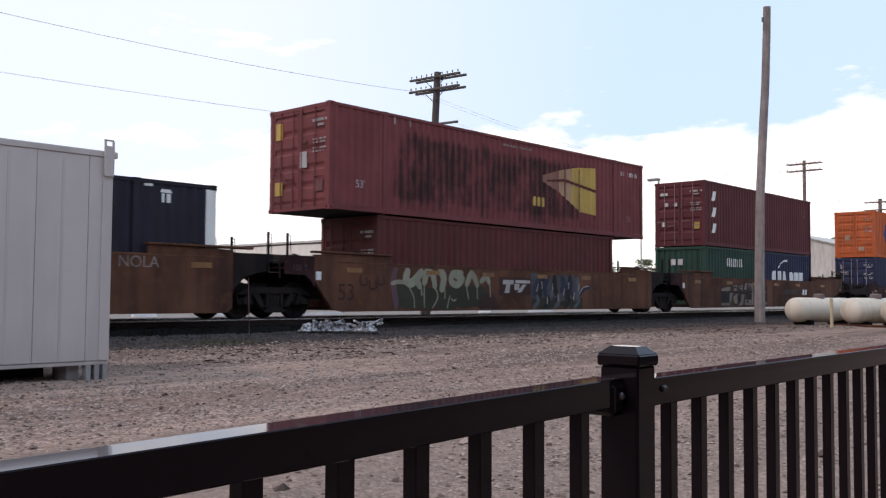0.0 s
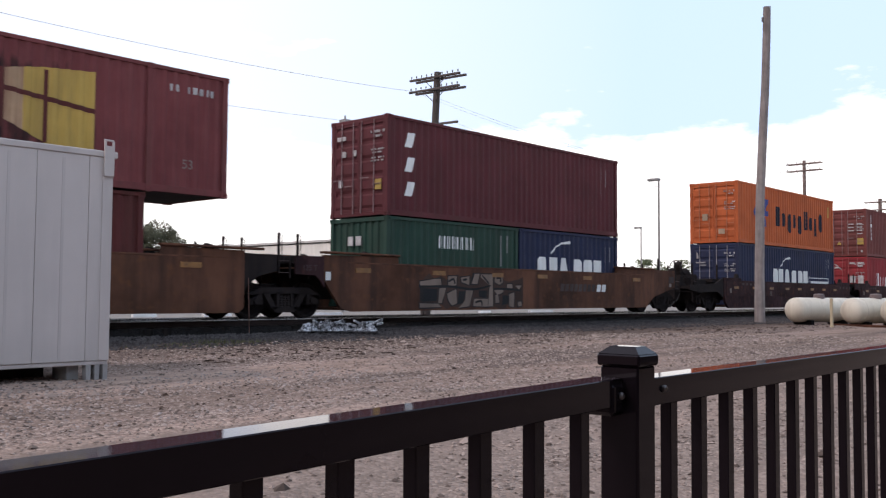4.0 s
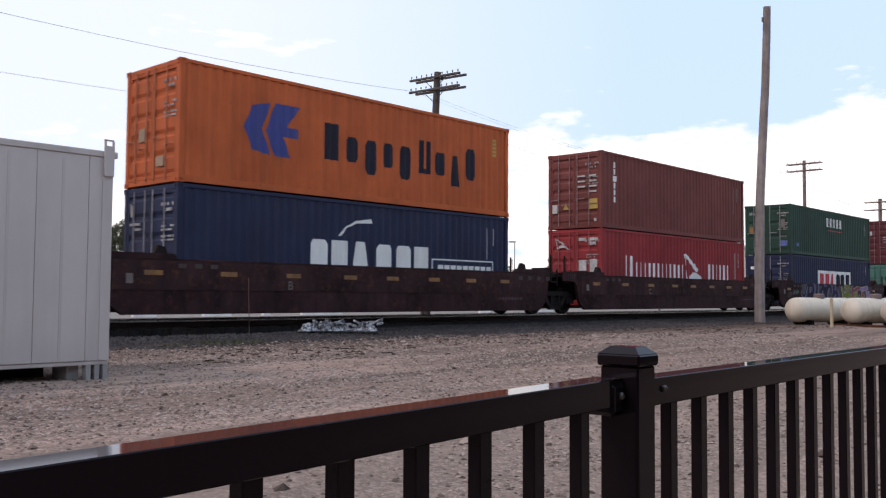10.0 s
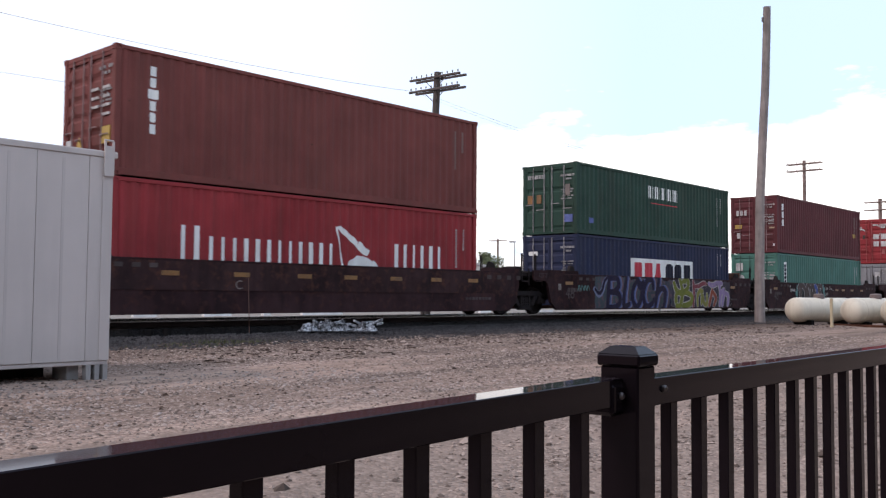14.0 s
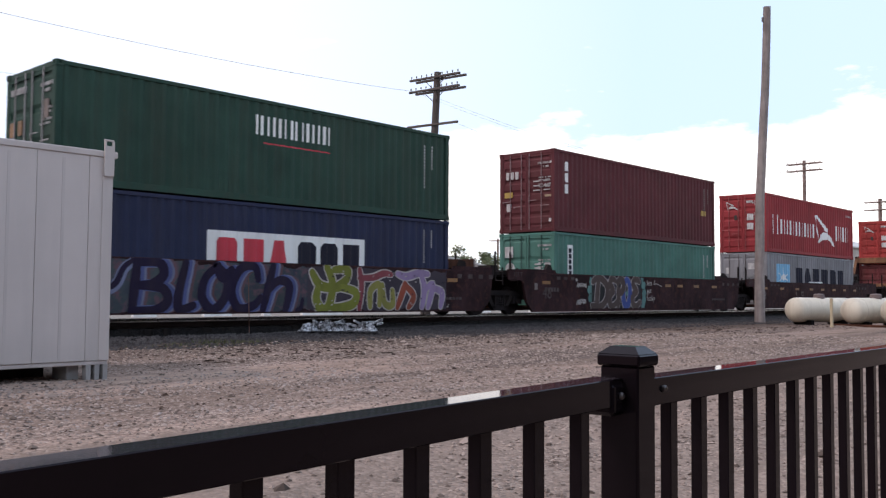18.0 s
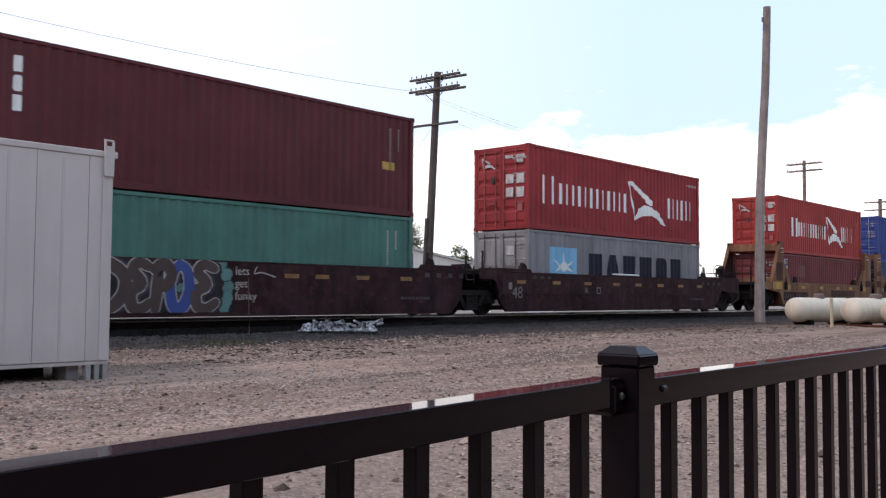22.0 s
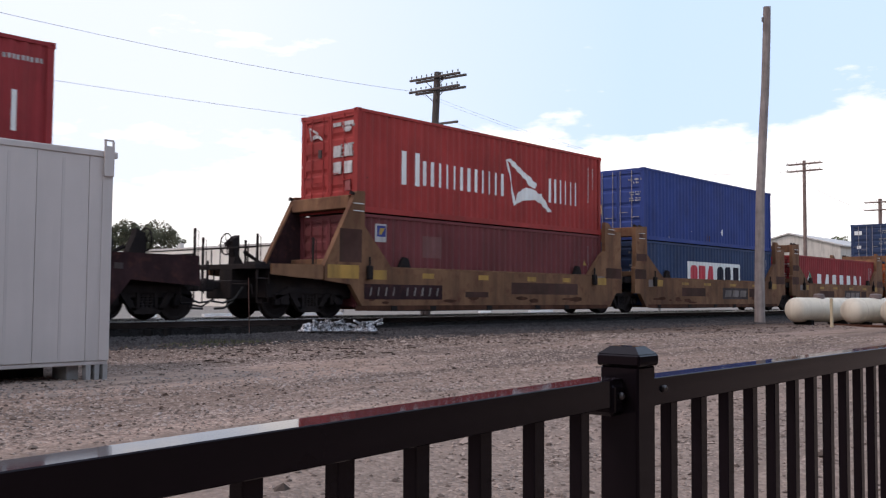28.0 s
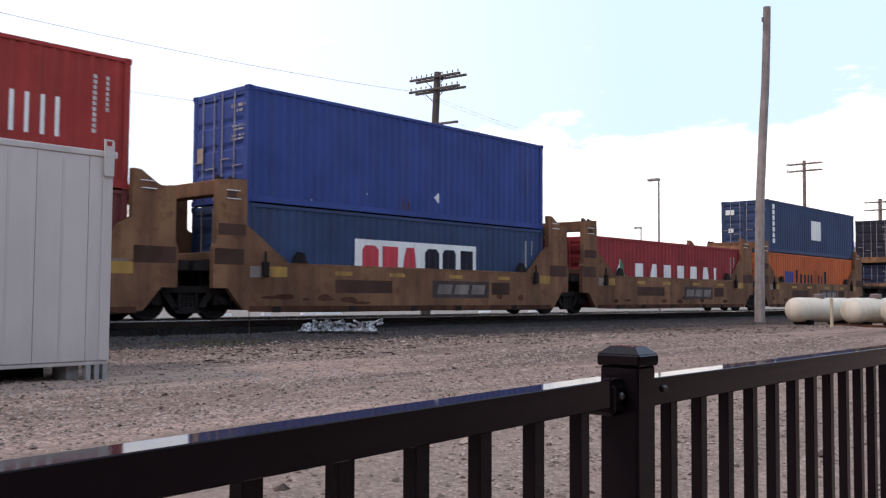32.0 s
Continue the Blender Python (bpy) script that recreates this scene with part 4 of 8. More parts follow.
# ---------------------------------------------------------------- lamp posts
def build_lamp_post(x, y, top, kind):
    post = thing("lamp_post", Shape().cyl((0, 0, LOT_Z), (0, 0, top), 0.085, 0.055, n=10), M_LAMPPOST, "tall grey metal lamp post behind the track", "lamp post", "lamp posts", at=(x, y, 0))
    if kind == "box":
        part("lamp_head", Shape().box(-0.22, 0.22, -0.27, 0.27, top - 0.45, top - 0.10, 0.03), M_LAMPPOST, post, "boxy twin floodlight head")
        part("finial", Shape().cyl((0, 0, top - 0.1), (0, 0, top + 0.12), 0.05, n=8), M_LAMPPOST, post)
        for sy in (-1, 1):
            part("camera_housing", Shape().lathe([(0.0, 0.15), (0.09, 0.13), (0.13, 0.04), (0.12, -0.08), (0.0, -0.12)], 10, "z", (0, sy * 0.30, 5.2)), M_LAMPPOST, post, "small round floodlight")
        part("arm", Shape().box(-0.04, 0.04, -0.34, 0.34, 5.22, 5.28, 0.01), M_LAMPPOST, post)
        part("box", Shape().box(-0.12, 0.12, -0.28, -0.08, 6.15, 6.45, 0.02), M_LAMPPOST, post)
    else:
        part("lamp_head", Shape().box(-0.18, 0.18, -0.05, 0.75, top - 0.12, top + 0.04, 0.03), M_LAMPPOST, post, "shoebox lamp head")
    return post


build_lamp_post(32.9, 37.45, 10.25, "box")
build_lamp_post(53.5, 30.0, 8.35, "shoe")
build_lamp_post(86.6, 67.8, 7.2, "shoe")
build_lamp_post(82.0, 48.0, 7.7, "shoe")
build_utility_pole(100.9, 82.0, 8.8, [(8.5, 6, 3.0)], r=0.13, wood=M_FARPOLE)


# ---------------------------------------------------------------- buildings
def build_warehouse():
    x0, x1, y0, y1 = 41.0, 53.0, 44.1, 110.0
    hl, hr = 4.28, 2.75
    b = thing("warehouse", None, None, "long low white metal warehouse with a shallow roof", "building")
    part("wall", Shape().box(x0, x0 + 0.2, y0, y1, LOT_Z, hl - 0.1), M_WALL, b)
    part("wall", Shape().prism([(x0 + 0.2, LOT_Z), (x1, LOT_Z), (x1, hr), (x0 + 0.2, hl - 0.05)], y0, y0 + 0.2), M_WALL, b)
    part("wall", Shape().prism([(x0 + 0.2, LOT_Z), (x1, LOT_Z), (x1, hr), (x0 + 0.2, hl - 0.05)], y1 - 0.2, y1), M_WALL, b)
    part("wall", Shape().box(x1 - 0.2, x1, y0 + 0.2, y1 - 0.2, LOT_Z, hr - 0.1), M_WALL, b)
    part("roof", Shape().prism([(x0 - 0.12, hl), (x1 + 0.15, hr), (x1 + 0.15, hr + 0.14), (x0 - 0.12, hl + 0.14)], y0 - 0.15, y1 + 0.15), M_ROOF, b)
    rib = Shape().box(x0 - 0.012, x0 - 0.002, -0.03, 0.03, LOT_Z, hl - 0.02).mesh("rib")
    for i in range(48):
        part("rib", rib, M_WALL, b, at=(0, y0 + 0.6 + 1.35 * i, 0))
    part("door", Shape().box(x0 - 0.05, x0 - 0.002, 50.0, 53.2, LOT_Z, 3.2, 0.02), M_WALL, b, "pale roll-up door")
    part("vent", Shape().cyl((x0 + 2, 70, hl - 0.3), (x0 + 2, 70, hl + 0.7), 0.25, n=10), M_ROOF, b)
    part("vent", Shape().box(x0 + 1, x0 + 1.9, 62.0, 63.0, hl - 0.2, hl + 0.35, 0.03), M_ROOF, b)


def build_gable(x0, x1, y0, y1, eave, ridge, name, label, m):
    b = thing(name, None, None, label, "building")
    ym = (y0 + y1) / 2
    gable = [(y0, LOT_Z), (y1, LOT_Z), (y1, eave), (ym, ridge - 0.1), (y0, eave)]
    for x in (x0, x1 - 0.2):
        s = Shape().prism(gable, 0, 0.2)
        s.v = [(x + q[1], q[0], q[2]) for q in s.v]
        part("gable_wall", s, m, b)
    for y in (y0, y1 - 0.2):
        part("side_wall", Shape().box(x0 + 0.2, x1 - 0.2, y, y + 0.2, LOT_Z, eave), m, b)
    for sgn, ya in ((1, y0), (-1, y1)):
        s = Shape().prism([(ya - sgn * 0.4, eave - 0.12), (ym, ridge), (ym, ridge + 0.16), (ya - sgn * 0.4, eave + 0.06)], 0, 1)
        s.v = [(x0 - 0.3 + q[1] * (x1 - x0 + 0.6), q[0], q[2]) for q in s.v]
        part("roof", s, M_ROOF, b)
    for i in range(4):
        part("window", Shape().box(x0 + 2 + 4 * i, x0 + 3.2 + 4 * i, y0 - 0.03, y0 - 0.002, 1.2, 2.3, 0.02), M_TRUCK, b, "dark window")
    part("door", Shape().box(x0 - 0.04, x0 - 0.002, ym - 1.5, ym + 1.5, LOT_Z, 2.9, 0.02), M_ROOF, b, "pale roller door")


build_warehouse()
build_gable(119, 150, 41.2, 54.2, 7.3, 9.0, "shed", "tan metal shed with a low gabled roof", M_TANWALL)


# ---------------------------------------------------------------- trees
def build_tree(x, y, height, spread, trunk_h, seed, leaf=0.30, n=2600, dome=False):
    r = random.Random(seed)
    trunk = Shape()
    limbs = []
    top = Vector((r.uniform(-0.3, 0.3), r.uniform(-0.3, 0.3), trunk_h))
    trunk.cyl((0, 0, LOT_Z - 0.1), top, 0.035 * height, 0.022 * height, n=8)
    for i in range(9):
        a = i * 0.7 + r.uniform(-0.3, 0.3)
        d = spread * r.uniform(0.35, 0.95)
        e = Vector((d * math.cos(a), d * math.sin(a), trunk_h + (height - trunk_h) * r.uniform(0.15, 0.92)))
        mid = top.lerp(e, 0.5) + Vector((0, 0, r.uniform(0.0, 0.5)))
        trunk.cyl(top, mid, 0.016 * height, 0.010 * height, n=6)
        trunk.cyl(mid, e, 0.010 * height, 0.003 * height, n=5)
        limbs += [mid, e]
    ob = thing("tree", None, None, "leafy green broadleaf tree with an uneven crown", "tree", "trees behind the track", at=(x, y, 0))
    part("trunk", trunk, M_BARK, ob)
    crown = Shape()
    centres = [(c, spread * r.uniform(0.22, 0.42)) for c in limbs for _ in range(2)]
    if dome:
        centres = []
        for _ in range(120):
            b = Vector((r.gauss(0, 1), r.gauss(0, 1), r.gauss(0, 1))).normalized() * r.random() ** 0.3
            centres.append((Vector((b.x * spread * 0.88, b.y * spread * 0.88, height * (0.60 + 0.36 * b.z))), spread * r.uniform(0.16, 0.30)))
    for i in range(n):
        c, rad = r.choice(centres)
        q = Vector((r.gauss(0, 1), r.gauss(0, 1), r.gauss(0, 0.8)))
        q = c + q.normalized() * rad * (r.random() ** 0.4) + Vector((0, 0, 0.1))
        if q.z > height or q.z < trunk_h * 0.75:
            q.z = min(max(q.z, trunk_h * 0.8), height * r.uniform(0.9, 1.0))
        u = Vector((r.gauss(0, 1), r.gauss(0, 1), r.gauss(0, 1))).normalized() * leaf * r.uniform(0.5, 1.1)
        w = u.orthogonal().normalized() * leaf * r.uniform(0.3, 0.7)
        crown.add([q - u, q + w, q + u, q - w], [(0, 1, 2, 3)])
    part("crown", crown, M_LEAF, ob)


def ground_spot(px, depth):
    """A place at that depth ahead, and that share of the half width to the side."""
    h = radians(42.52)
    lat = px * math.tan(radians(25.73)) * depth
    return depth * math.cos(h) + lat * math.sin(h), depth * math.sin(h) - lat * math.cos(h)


for k, (u, d, hgt, spr, th) in enumerate((
        (-0.115, 84, 8.0, 3.0, 2.4),
        (0.065, 118, 6.3, 3.2, 2.0), (0.10, 122, 5.6, 3.0, 1.8), (0.03, 121, 5.0, 2.8, 1.6), (0.275, 128, 5.2, 3.4, 1.6), (0.36, 126, 5.0, 3.0, 1.6), (0.50, 150, 6.0, 4.0, 2.0), (0.92, 160, 10.5, 4.5, 3.0), (0.965, 165, 9.5, 5.0, 3.0))):
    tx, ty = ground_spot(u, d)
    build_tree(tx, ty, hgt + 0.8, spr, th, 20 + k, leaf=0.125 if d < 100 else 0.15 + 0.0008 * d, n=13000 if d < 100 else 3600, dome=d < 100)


def build_umbrella_tree(x, y, height, spread, seed, layers):
    """A thin forked trunk under flat, ragged layers of fine foliage."""
    r = random.Random(seed)
    ob = thing("tree", None, None, "spreading flat-topped tree with feathery layers of foliage", "tree", "trees behind the track", at=(x, y, 0))
    trunk, crown = Shape(), Shape()
    fork = Vector((0, 0, height * 0.45))
    trunk.cyl((0, 0, LOT_Z - 0.1), fork, 0.020 * height, 0.014 * height, n=8)
    for dx, dy, dz, rad in layers:
        tip = Vector((dx * spread, dy * spread, height * dz))
        mid = fork.lerp(tip, 0.55) + Vector((0, 0, -0.06 * height))
        trunk.cyl(fork, mid, 0.010 * height, 0.007 * height, n=6)
        trunk.cyl(mid, tip, 0.007 * height, 0.003 * height, n=5)
        for j in range(int(4600 * rad)):
            a, d = r.uniform(0, 6.283), rad * spread * r.random() ** 0.55
            lump = 0.5 + 0.5 * noise.noise(Vector((tip.x + d * math.cos(a), tip.y + d * math.sin(a), seed)) * 1.3)
            if lump < 0.47:
                continue
            q = tip + Vector((d * math.cos(a), d * math.sin(a), (0.55 + 0.7 * lump) * spread * rad * (1.15 - (d / (rad * spread)) ** 2) * r.uniform(-0.45, 0.75)))
            u = Vector((r.gauss(0, 1), r.gauss(0, 1), r.gauss(0, 0.7))).normalized() * r.uniform(0.08, 0.16)
            w = u.orthogonal().normalized() * r.uniform(0.05, 0.09)
            crown.add([q - u, q + w, q + u, q - w], [(0, 1, 2, 3)])
    part("trunk", trunk, M_BARK, ob)
    part("crown", crown, M_LEAFDRY, ob)


for k, (u, d, hgt, spr, layers) in enumerate((
        (-0.705, 92, 7.55, 2.5, ((-0.2, 0.1, 0.93, 0.55), (0.4, -0.3, 0.84, 0.7), (-0.7, 0.5, 0.80, 0.6), (0.1, 0.0, 0.70, 0.7), (-0.4, 0.3, 0.58, 0.6))),
        (-0.655, 94, 6.85, 2.7, ((0.1, -0.1, 0.98, 0.7), (0.5, -0.45, 0.88, 0.55), (-0.6, 0.5, 0.86, 0.6), (0.1, -0.1, 0.72, 0.6))),
        (-0.735, 97, 6.3, 2.6, ((0.0, 0.0, 0.98, 0.9), (-0.6, 0.5, 0.78, 0.7), (0.6, -0.5, 0.74, 0.7))))):
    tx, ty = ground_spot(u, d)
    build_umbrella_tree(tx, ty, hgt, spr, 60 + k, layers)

# ---------------------------------------------------------------- the train: how far it has run
SPEED = [4.775, 4.837, 4.874, 4.887, 4.893, 4.897, 4.847, 4.758, 4.736, 4.802, 4.815, 4.766, 4.724, 4.728, 4.745, 4.742, 4.700]     # metres a second, every two seconds
SLACK = [(-10, -0.054), (37, -0.057), (60, -0.020), (78, 0.013), (95, -0.065), (113, -0.084), (140, -0.091), (151, -0.009), (167, 0.034), (250, 0.034)]     # play in the couplers along the train


def run(t):
    """Metres that the train has rolled since the start."""
    way = 0.0
    for i, (v0, v1) in enumerate(zip(SPEED, SPEED[1:])):
        d = min(max(t - 2 * i, 0), 2)
        way += v0 * d + (v1 - v0) * d * d / 4
    return way


TRAIN = []      # (thing, place along the train, height)


def coupled(ob, s, z):
    s += float(np.interp(s, *zip(*SLACK)))
    ob.location = (s, Y_TRACK, z)
    TRAIN.append((ob, s, z))
    return ob


# ---------------------------------------------------------------- containers
def ridge_points(L, pitch=0.278, margin=0.14, depth=0.036):
    """Breaks of the pressed side wall: x and how far it lies back."""
    n = int((L - 2 * margin) / pitch)
    pitch = (L - 2 * margin) / n
    pts = []
    for i in range(n):
        x = margin + i * pitch
        pts += [(x, depth), (x + pitch * 0.24, 0.0), (x + pitch * 0.50, 0.0), (x + pitch * 0.74, depth)]
    return pts + [(L - margin, depth)]


MESHES = {}


def shared(key, build):
    if key not in MESHES:
        MESHES[key] = build().mesh(key[0])
    return MESHES[key]


def pressed_side(L, H, depth=0.036):
    s = Shape()
    pts = ridge_points(L, depth=depth)
    z0, z1 = 0.16, H - 0.09
    vs = [(x, d, z) for x, d in pts for z in (z0, z1)] + [(x, d + 0.004, z) for x, d in pts for z in (z0, z1)]
    m = len(pts)
    fs = [(2 * i, 2 * i + 2, 2 * i + 3, 2 * i + 1) for i in range(m - 1)]
    fs += [(2 * m + 2 * i, 2 * m + 2 * i + 1, 2 * m + 2 * i + 3, 2 * m + 2 * i + 2) for i in range(m - 1)]
    return s.add(vs, fs)


def door_leaf(w, H, bands):
    """A door: frame and horizontally pressed sheet. x is depth, y runs along the leaf."""
    s = Shape()
    z0, z1 = 0.14, H - 0.12
    for a, b, c, d in ((0, w, z0, z0 + 0.09), (0, w, z1 - 0.09, z1), (0, 0.07, z0 + 0.09, z1 - 0.09), (w - 0.07, w, z0 + 0.09, z1 - 0.09)):
        s.box(0.0, 0.05, a, b, c, d, 0.006)
    zz, n = [], bands
    step = (z1 - z0 - 0.18) / n
    prof = []
    for i in range(n):
        z = z0 + 0.09 + i * step
        prof += [(z, 0.042), (z + 0.09, 0.008), (z + step - 0.13, 0.008), (z + step - 0.07, 0.042)]
    prof.append((z1 - 0.09, 0.042))
    vs = [(d, y, z) for z, d in prof for y in (0.07, w - 0.07)]
    s.add(vs, [(2 * i, 2 * i + 1, 2 * i + 3, 2 * i + 2) for i in range(len(prof) - 1)])
    return s


def clip_slab(poly, a, b):
    """The part of a convex polygon between two uprights."""
    for edge, keep in ((a, 1), (b, -1)):
        out = []
        for (x0, z0), (x1, z1) in zip(poly, poly[1:] + poly[:1]):
            in0, in1 = keep * (x0 - edge) >= 0, keep * (x1 - edge) >= 0
            if in0:
                out.append((x0, z0))
            if in0 != in1:
                t = (edge - x0) / (x1 - x0)
                out.append((edge, z0 + t * (z1 - z0)))
        poly = out
        if len(poly) < 3:
            return []
    return poly


def on_side(polys, L, W, depth=0.036, lift=0.003):
    """Paint that follows the pressed wall: convex polygons in x and z."""
    s = Shape()
    pts = ridge_points(L, depth=depth)
    for k, poly in enumerate(polys):
        y_out = -W / 2 + 0.012 - lift - 0.0007 * k if len(polys) < 14 else -W / 2 + 0.012 - lift
        for (xa, da), (xb, db) in zip(pts, pts[1:]):
            c = clip_slab(list(poly), xa, xb)
            if c:
                vs = [(x, y_out + da + (db - da) * (x - xa) / (xb - xa), z) for x, z in c]
                s.add(vs, [tuple(range(len(vs)))])
    weld = {}
    index = [weld.setdefault(tuple(round(c, 5) for c in q), len(weld)) for q in s.v]
    s.v = list(weld)
    s.f = [tuple(index[i] for i in g) for g in s.f]
    s.f = [g for g in s.f if len(set(g)) == len(g)]
    return s


def rect(x0, x1, z0, z1):
    return [(x0, z0), (x1, z0), (x1, z1), (x0, z1)]


def sign_shapes(x0, x1, z0, z1, kinds, fill=0.70, gap=0.18):
    """A name as plain blocks, one for each letter: r square, t narrowing upwards, o with cut corners, p a pair of thin bars, i one bar, - a gap.
    (kind, width, foot, head), foot and head as shares of the height; fill: how much of its width a block takes."""
    tot = sum(k[1] for k in kinds) + gap * (len(kinds) - 1)
    u = (x1 - x0) / tot
    out, x = [], x0
    for kind, w, foot, head in kinds:
        a, b = z0 + (z1 - z0) * foot, z0 + (z1 - z0) * head
        k = w * u * (fill if kind in "rto" else 1.0)
        xa, h = x + (w * u - k) / 2, b - a
        if kind in "ri":
            out.append(rect(xa, xa + k, a, b))
        elif kind == "t":
            out.append([(xa, a), (xa + k, a), (xa + k * 0.76, b), (xa + k * 0.24, b)])
        elif kind == "o":
            out.append([(xa, a + 0.15 * h), (xa + 0.16 * k, a), (xa + 0.84 * k, a), (xa + k, a + 0.15 * h), (xa + k, b - 0.15 * h), (xa + 0.84 * k, b), (xa + 0.16 * k, b), (xa, b - 0.15 * h)])
        elif kind == "p":
            st = fill * 0.36 * u
            out += [rect(xa + 0.12 * k, xa + 0.12 * k + st, a, b), rect(xa + 0.88 * k - st, xa + 0.88 * k, a, b)]
        x += (w + gap) * u
    return out


def even(code, wide=0.95, narrow=0.30):
    """Letters of one height."""
    return [(c, narrow if c in "i-" else wide, 0.0, 1.0) for c in code]


def word_bars(x0, x1, z0, z1, widths, gap=0.16, slant=0.0):
    """A row of upright bars, as wide as the letters they stand for."""
    tot = sum(widths) + gap * (len(widths) - 1)
    k = (x1 - x0) / tot
    out, x = [], x0
    for w in widths:
        out.append([(x, z0), (x + w * k, z0), (x + w * k + slant, z1), (x + slant, z1)])
        x += (w + gap) * k
    return out


def container(s0, L, H, z0, paint_key, label, W=2.438, doors=True, posts40=False, bands=5, rod=True, white_post=False, depth=0.036):
    m = M_STAINED if paint_key == "stained" else BOX[paint_key]
    flat = BOX["faded"] if paint_key == "stained" else m
    rod_paint = flat if paint_key in ("stained", "oldred", "maroon", "scarlet") else RODS.get(paint_key, M_ROD)
    box = thing("shipping_container", None, None, label, "shipping container", "containers on the train")
    coupled(box, s0, z0)
    y0, y1 = -W / 2, W / 2
    k = (L, H, W, paint_key)
    side = shared(("side_panel", *k, depth), lambda: pressed_side(L, H, depth))
    part("side_panel", side, m, box, at=(0, y0 + 0.012, 0))
    far = part("side_panel", side, m, box, at=(L, y1 - 0.012, 0))
    far.rotation_euler = (0, 0, math.pi)
    part("roof_panel", shared(("roof_panel", *k), lambda: Shape().box(0.05, L - 0.05, y0 + 0.04, y1 - 0.04, H - 0.05, H - 0.02)), m, box)
    part("floor", shared(("floor", *k), lambda: Shape().box(0.05, L - 0.05, y0 + 0.05, y1 - 0.05, 0.03, 0.15)), M_UNDER, box, "dark underside with crossmembers")
    top = shared(("top_rail", *k), lambda: Shape().box(0.12, L - 0.12, -0.03, 0.03, H - 0.095, H - 0.005, 0.008))
    low = shared(("bottom_rail", *k), lambda: Shape().box(0.12, L - 0.12, -0.025, 0.035, 0.012, 0.17, 0.008))
    for y in (y0 + 0.03, y1 - 0.03):
        part("top_rail", top, flat, box, at=(0, y, 0))
        part("bottom_rail", low, flat, box, at=(0, y, 0))
    post = shared(("corner_post", *k), lambda: Shape().box(-0.075, 0.075, -0.07, 0.07, 0.11, H - 0.11, 0.012))
    cast = shared(("corner_casting", paint_key), lambda: corner_casting())
    xs = (0.08, L - 0.08) if not posts40 else (0.08, L - 0.08, L / 2 - 6.02, L / 2 + 6.02)
    for x in xs:
        for y in (y0 + 0.07, y1 - 0.07):
            near_white = white_post and x > L - 1
            if near_white:
                part("corner_post", Shape().box(-0.2, 0.075, -0.075, 0.07, 0.11, H - 0.11, 0.012), M_WHITE, box, "white end post", at=(x, y, 0))
            else:
                part("corner_post", post, flat, box, at=(x, y, 0))
            for z in (0.06, H - 0.06):
                part("corner_casting", cast, flat, box, "painted cast steel lifting corner", at=(x, y, z))
    if z0 > 1:
        lock = shared(("twist_lock",), lambda: Shape().box(-0.05, 0.05, -0.04, 0.04, -0.03, 0.004, 0.004))
        for x in (xs[0], xs[1]) if not posts40 else (xs[2], xs[3]):
            for y in (y0 + 0.07, y1 - 0.07):
                part("twist_lock", lock, M_CASTING, box, at=(x, y, 0))
    head = shared(("end_beam", *k), lambda: Shape().box(0.012, 0.13, y0 + 0.145, y1 - 0.145, -0.06, 0.06, 0.008))
    for x in (0.0, L - 0.142):
        for z in (0.075, H - 0.068):
            part("end_beam", head, flat, box, at=(x, 0, z))
    wall = shared(("end_wall", *k), lambda: end_wall(y0 + 0.14, y1 - 0.14, H))
    part("end_wall", wall, flat, box, at=(L - 0.1, 0, 0))
    if doors:
        leaf = shared(("door", *k, bands), lambda: door_leaf(W / 2 - 0.155, H, bands))
        rodm = shared(("locking_rod", H, rod_paint.name), lambda: Shape().cyl((0, 0, 0.09), (0, 0, H - 0.09), 0.0165, n=8))
        hand = shared(("handle", rod_paint.name), lambda: Shape().box(-0.008, 0.008, -0.01, 0.36, -0.013, 0.013, 0.003).box(-0.012, 0.040, 0.31, 0.355, -0.028, 0.012))
        for k2, ya in enumerate((y0 + 0.148, 0.007)):
            d = part("door", leaf, flat, box, at=(0.02, ya, 0))
            w = W / 2 - 0.155
            for j, yy in enumerate((w * 0.38, w * 0.88) if k2 == 0 else (w * 0.20, w * 0.67)):
                if rod:
                    part("locking_rod", rodm, rod_paint, d, "grey galvanised locking rod" if rod_paint is M_ROD else "painted locking rod", at=(-0.03, yy, 0))
                    part("handle", hand, rod_paint, d, "", at=(-0.05, yy - (0.33 if k2 == 0 else 0.02), 0.92 + 0.20 * j))
        s = Shape()
        r = random.Random(int(s0 * 10))
        for ya, z, wide, tall, n in ((0.66, H - 0.50, 0.62, 0.075, 9), (0.88, H - 0.63, 0.26, 0.07, 4), (0.70, H - 1.00, 0.22, 0.045, 4), (0.98, H - 1.00, 0.26, 0.045, 5), (0.70, H - 1.09, 0.22, 0.045, 4), (0.98, H - 1.09, 0.22, 0.045, 4),
                                     (0.70, H - 1.24, 0.20, 0.045, 4), (0.98, H - 1.24, 0.26, 0.045, 5), (0.70, H - 1.33, 0.22, 0.045, 4), (0.98, H - 1.33, 0.24, 0.045, 4)):
            y = y0 + 1.40 - ya - wide
            for i in range(n):
                w = wide / n
                if r.random() < 0.86:
                    s.box(-0.003, 0.022, y + i * w, y + (i + r.uniform(0.35, 0.75)) * w, z, z + tall)
        part("door_marking", s, M_CODE, box, "small unreadable white lettering")["kind"] = "stuff"
    else:
        part("end_wall", wall, flat, box, at=(0.04, 0, 0))
    return box


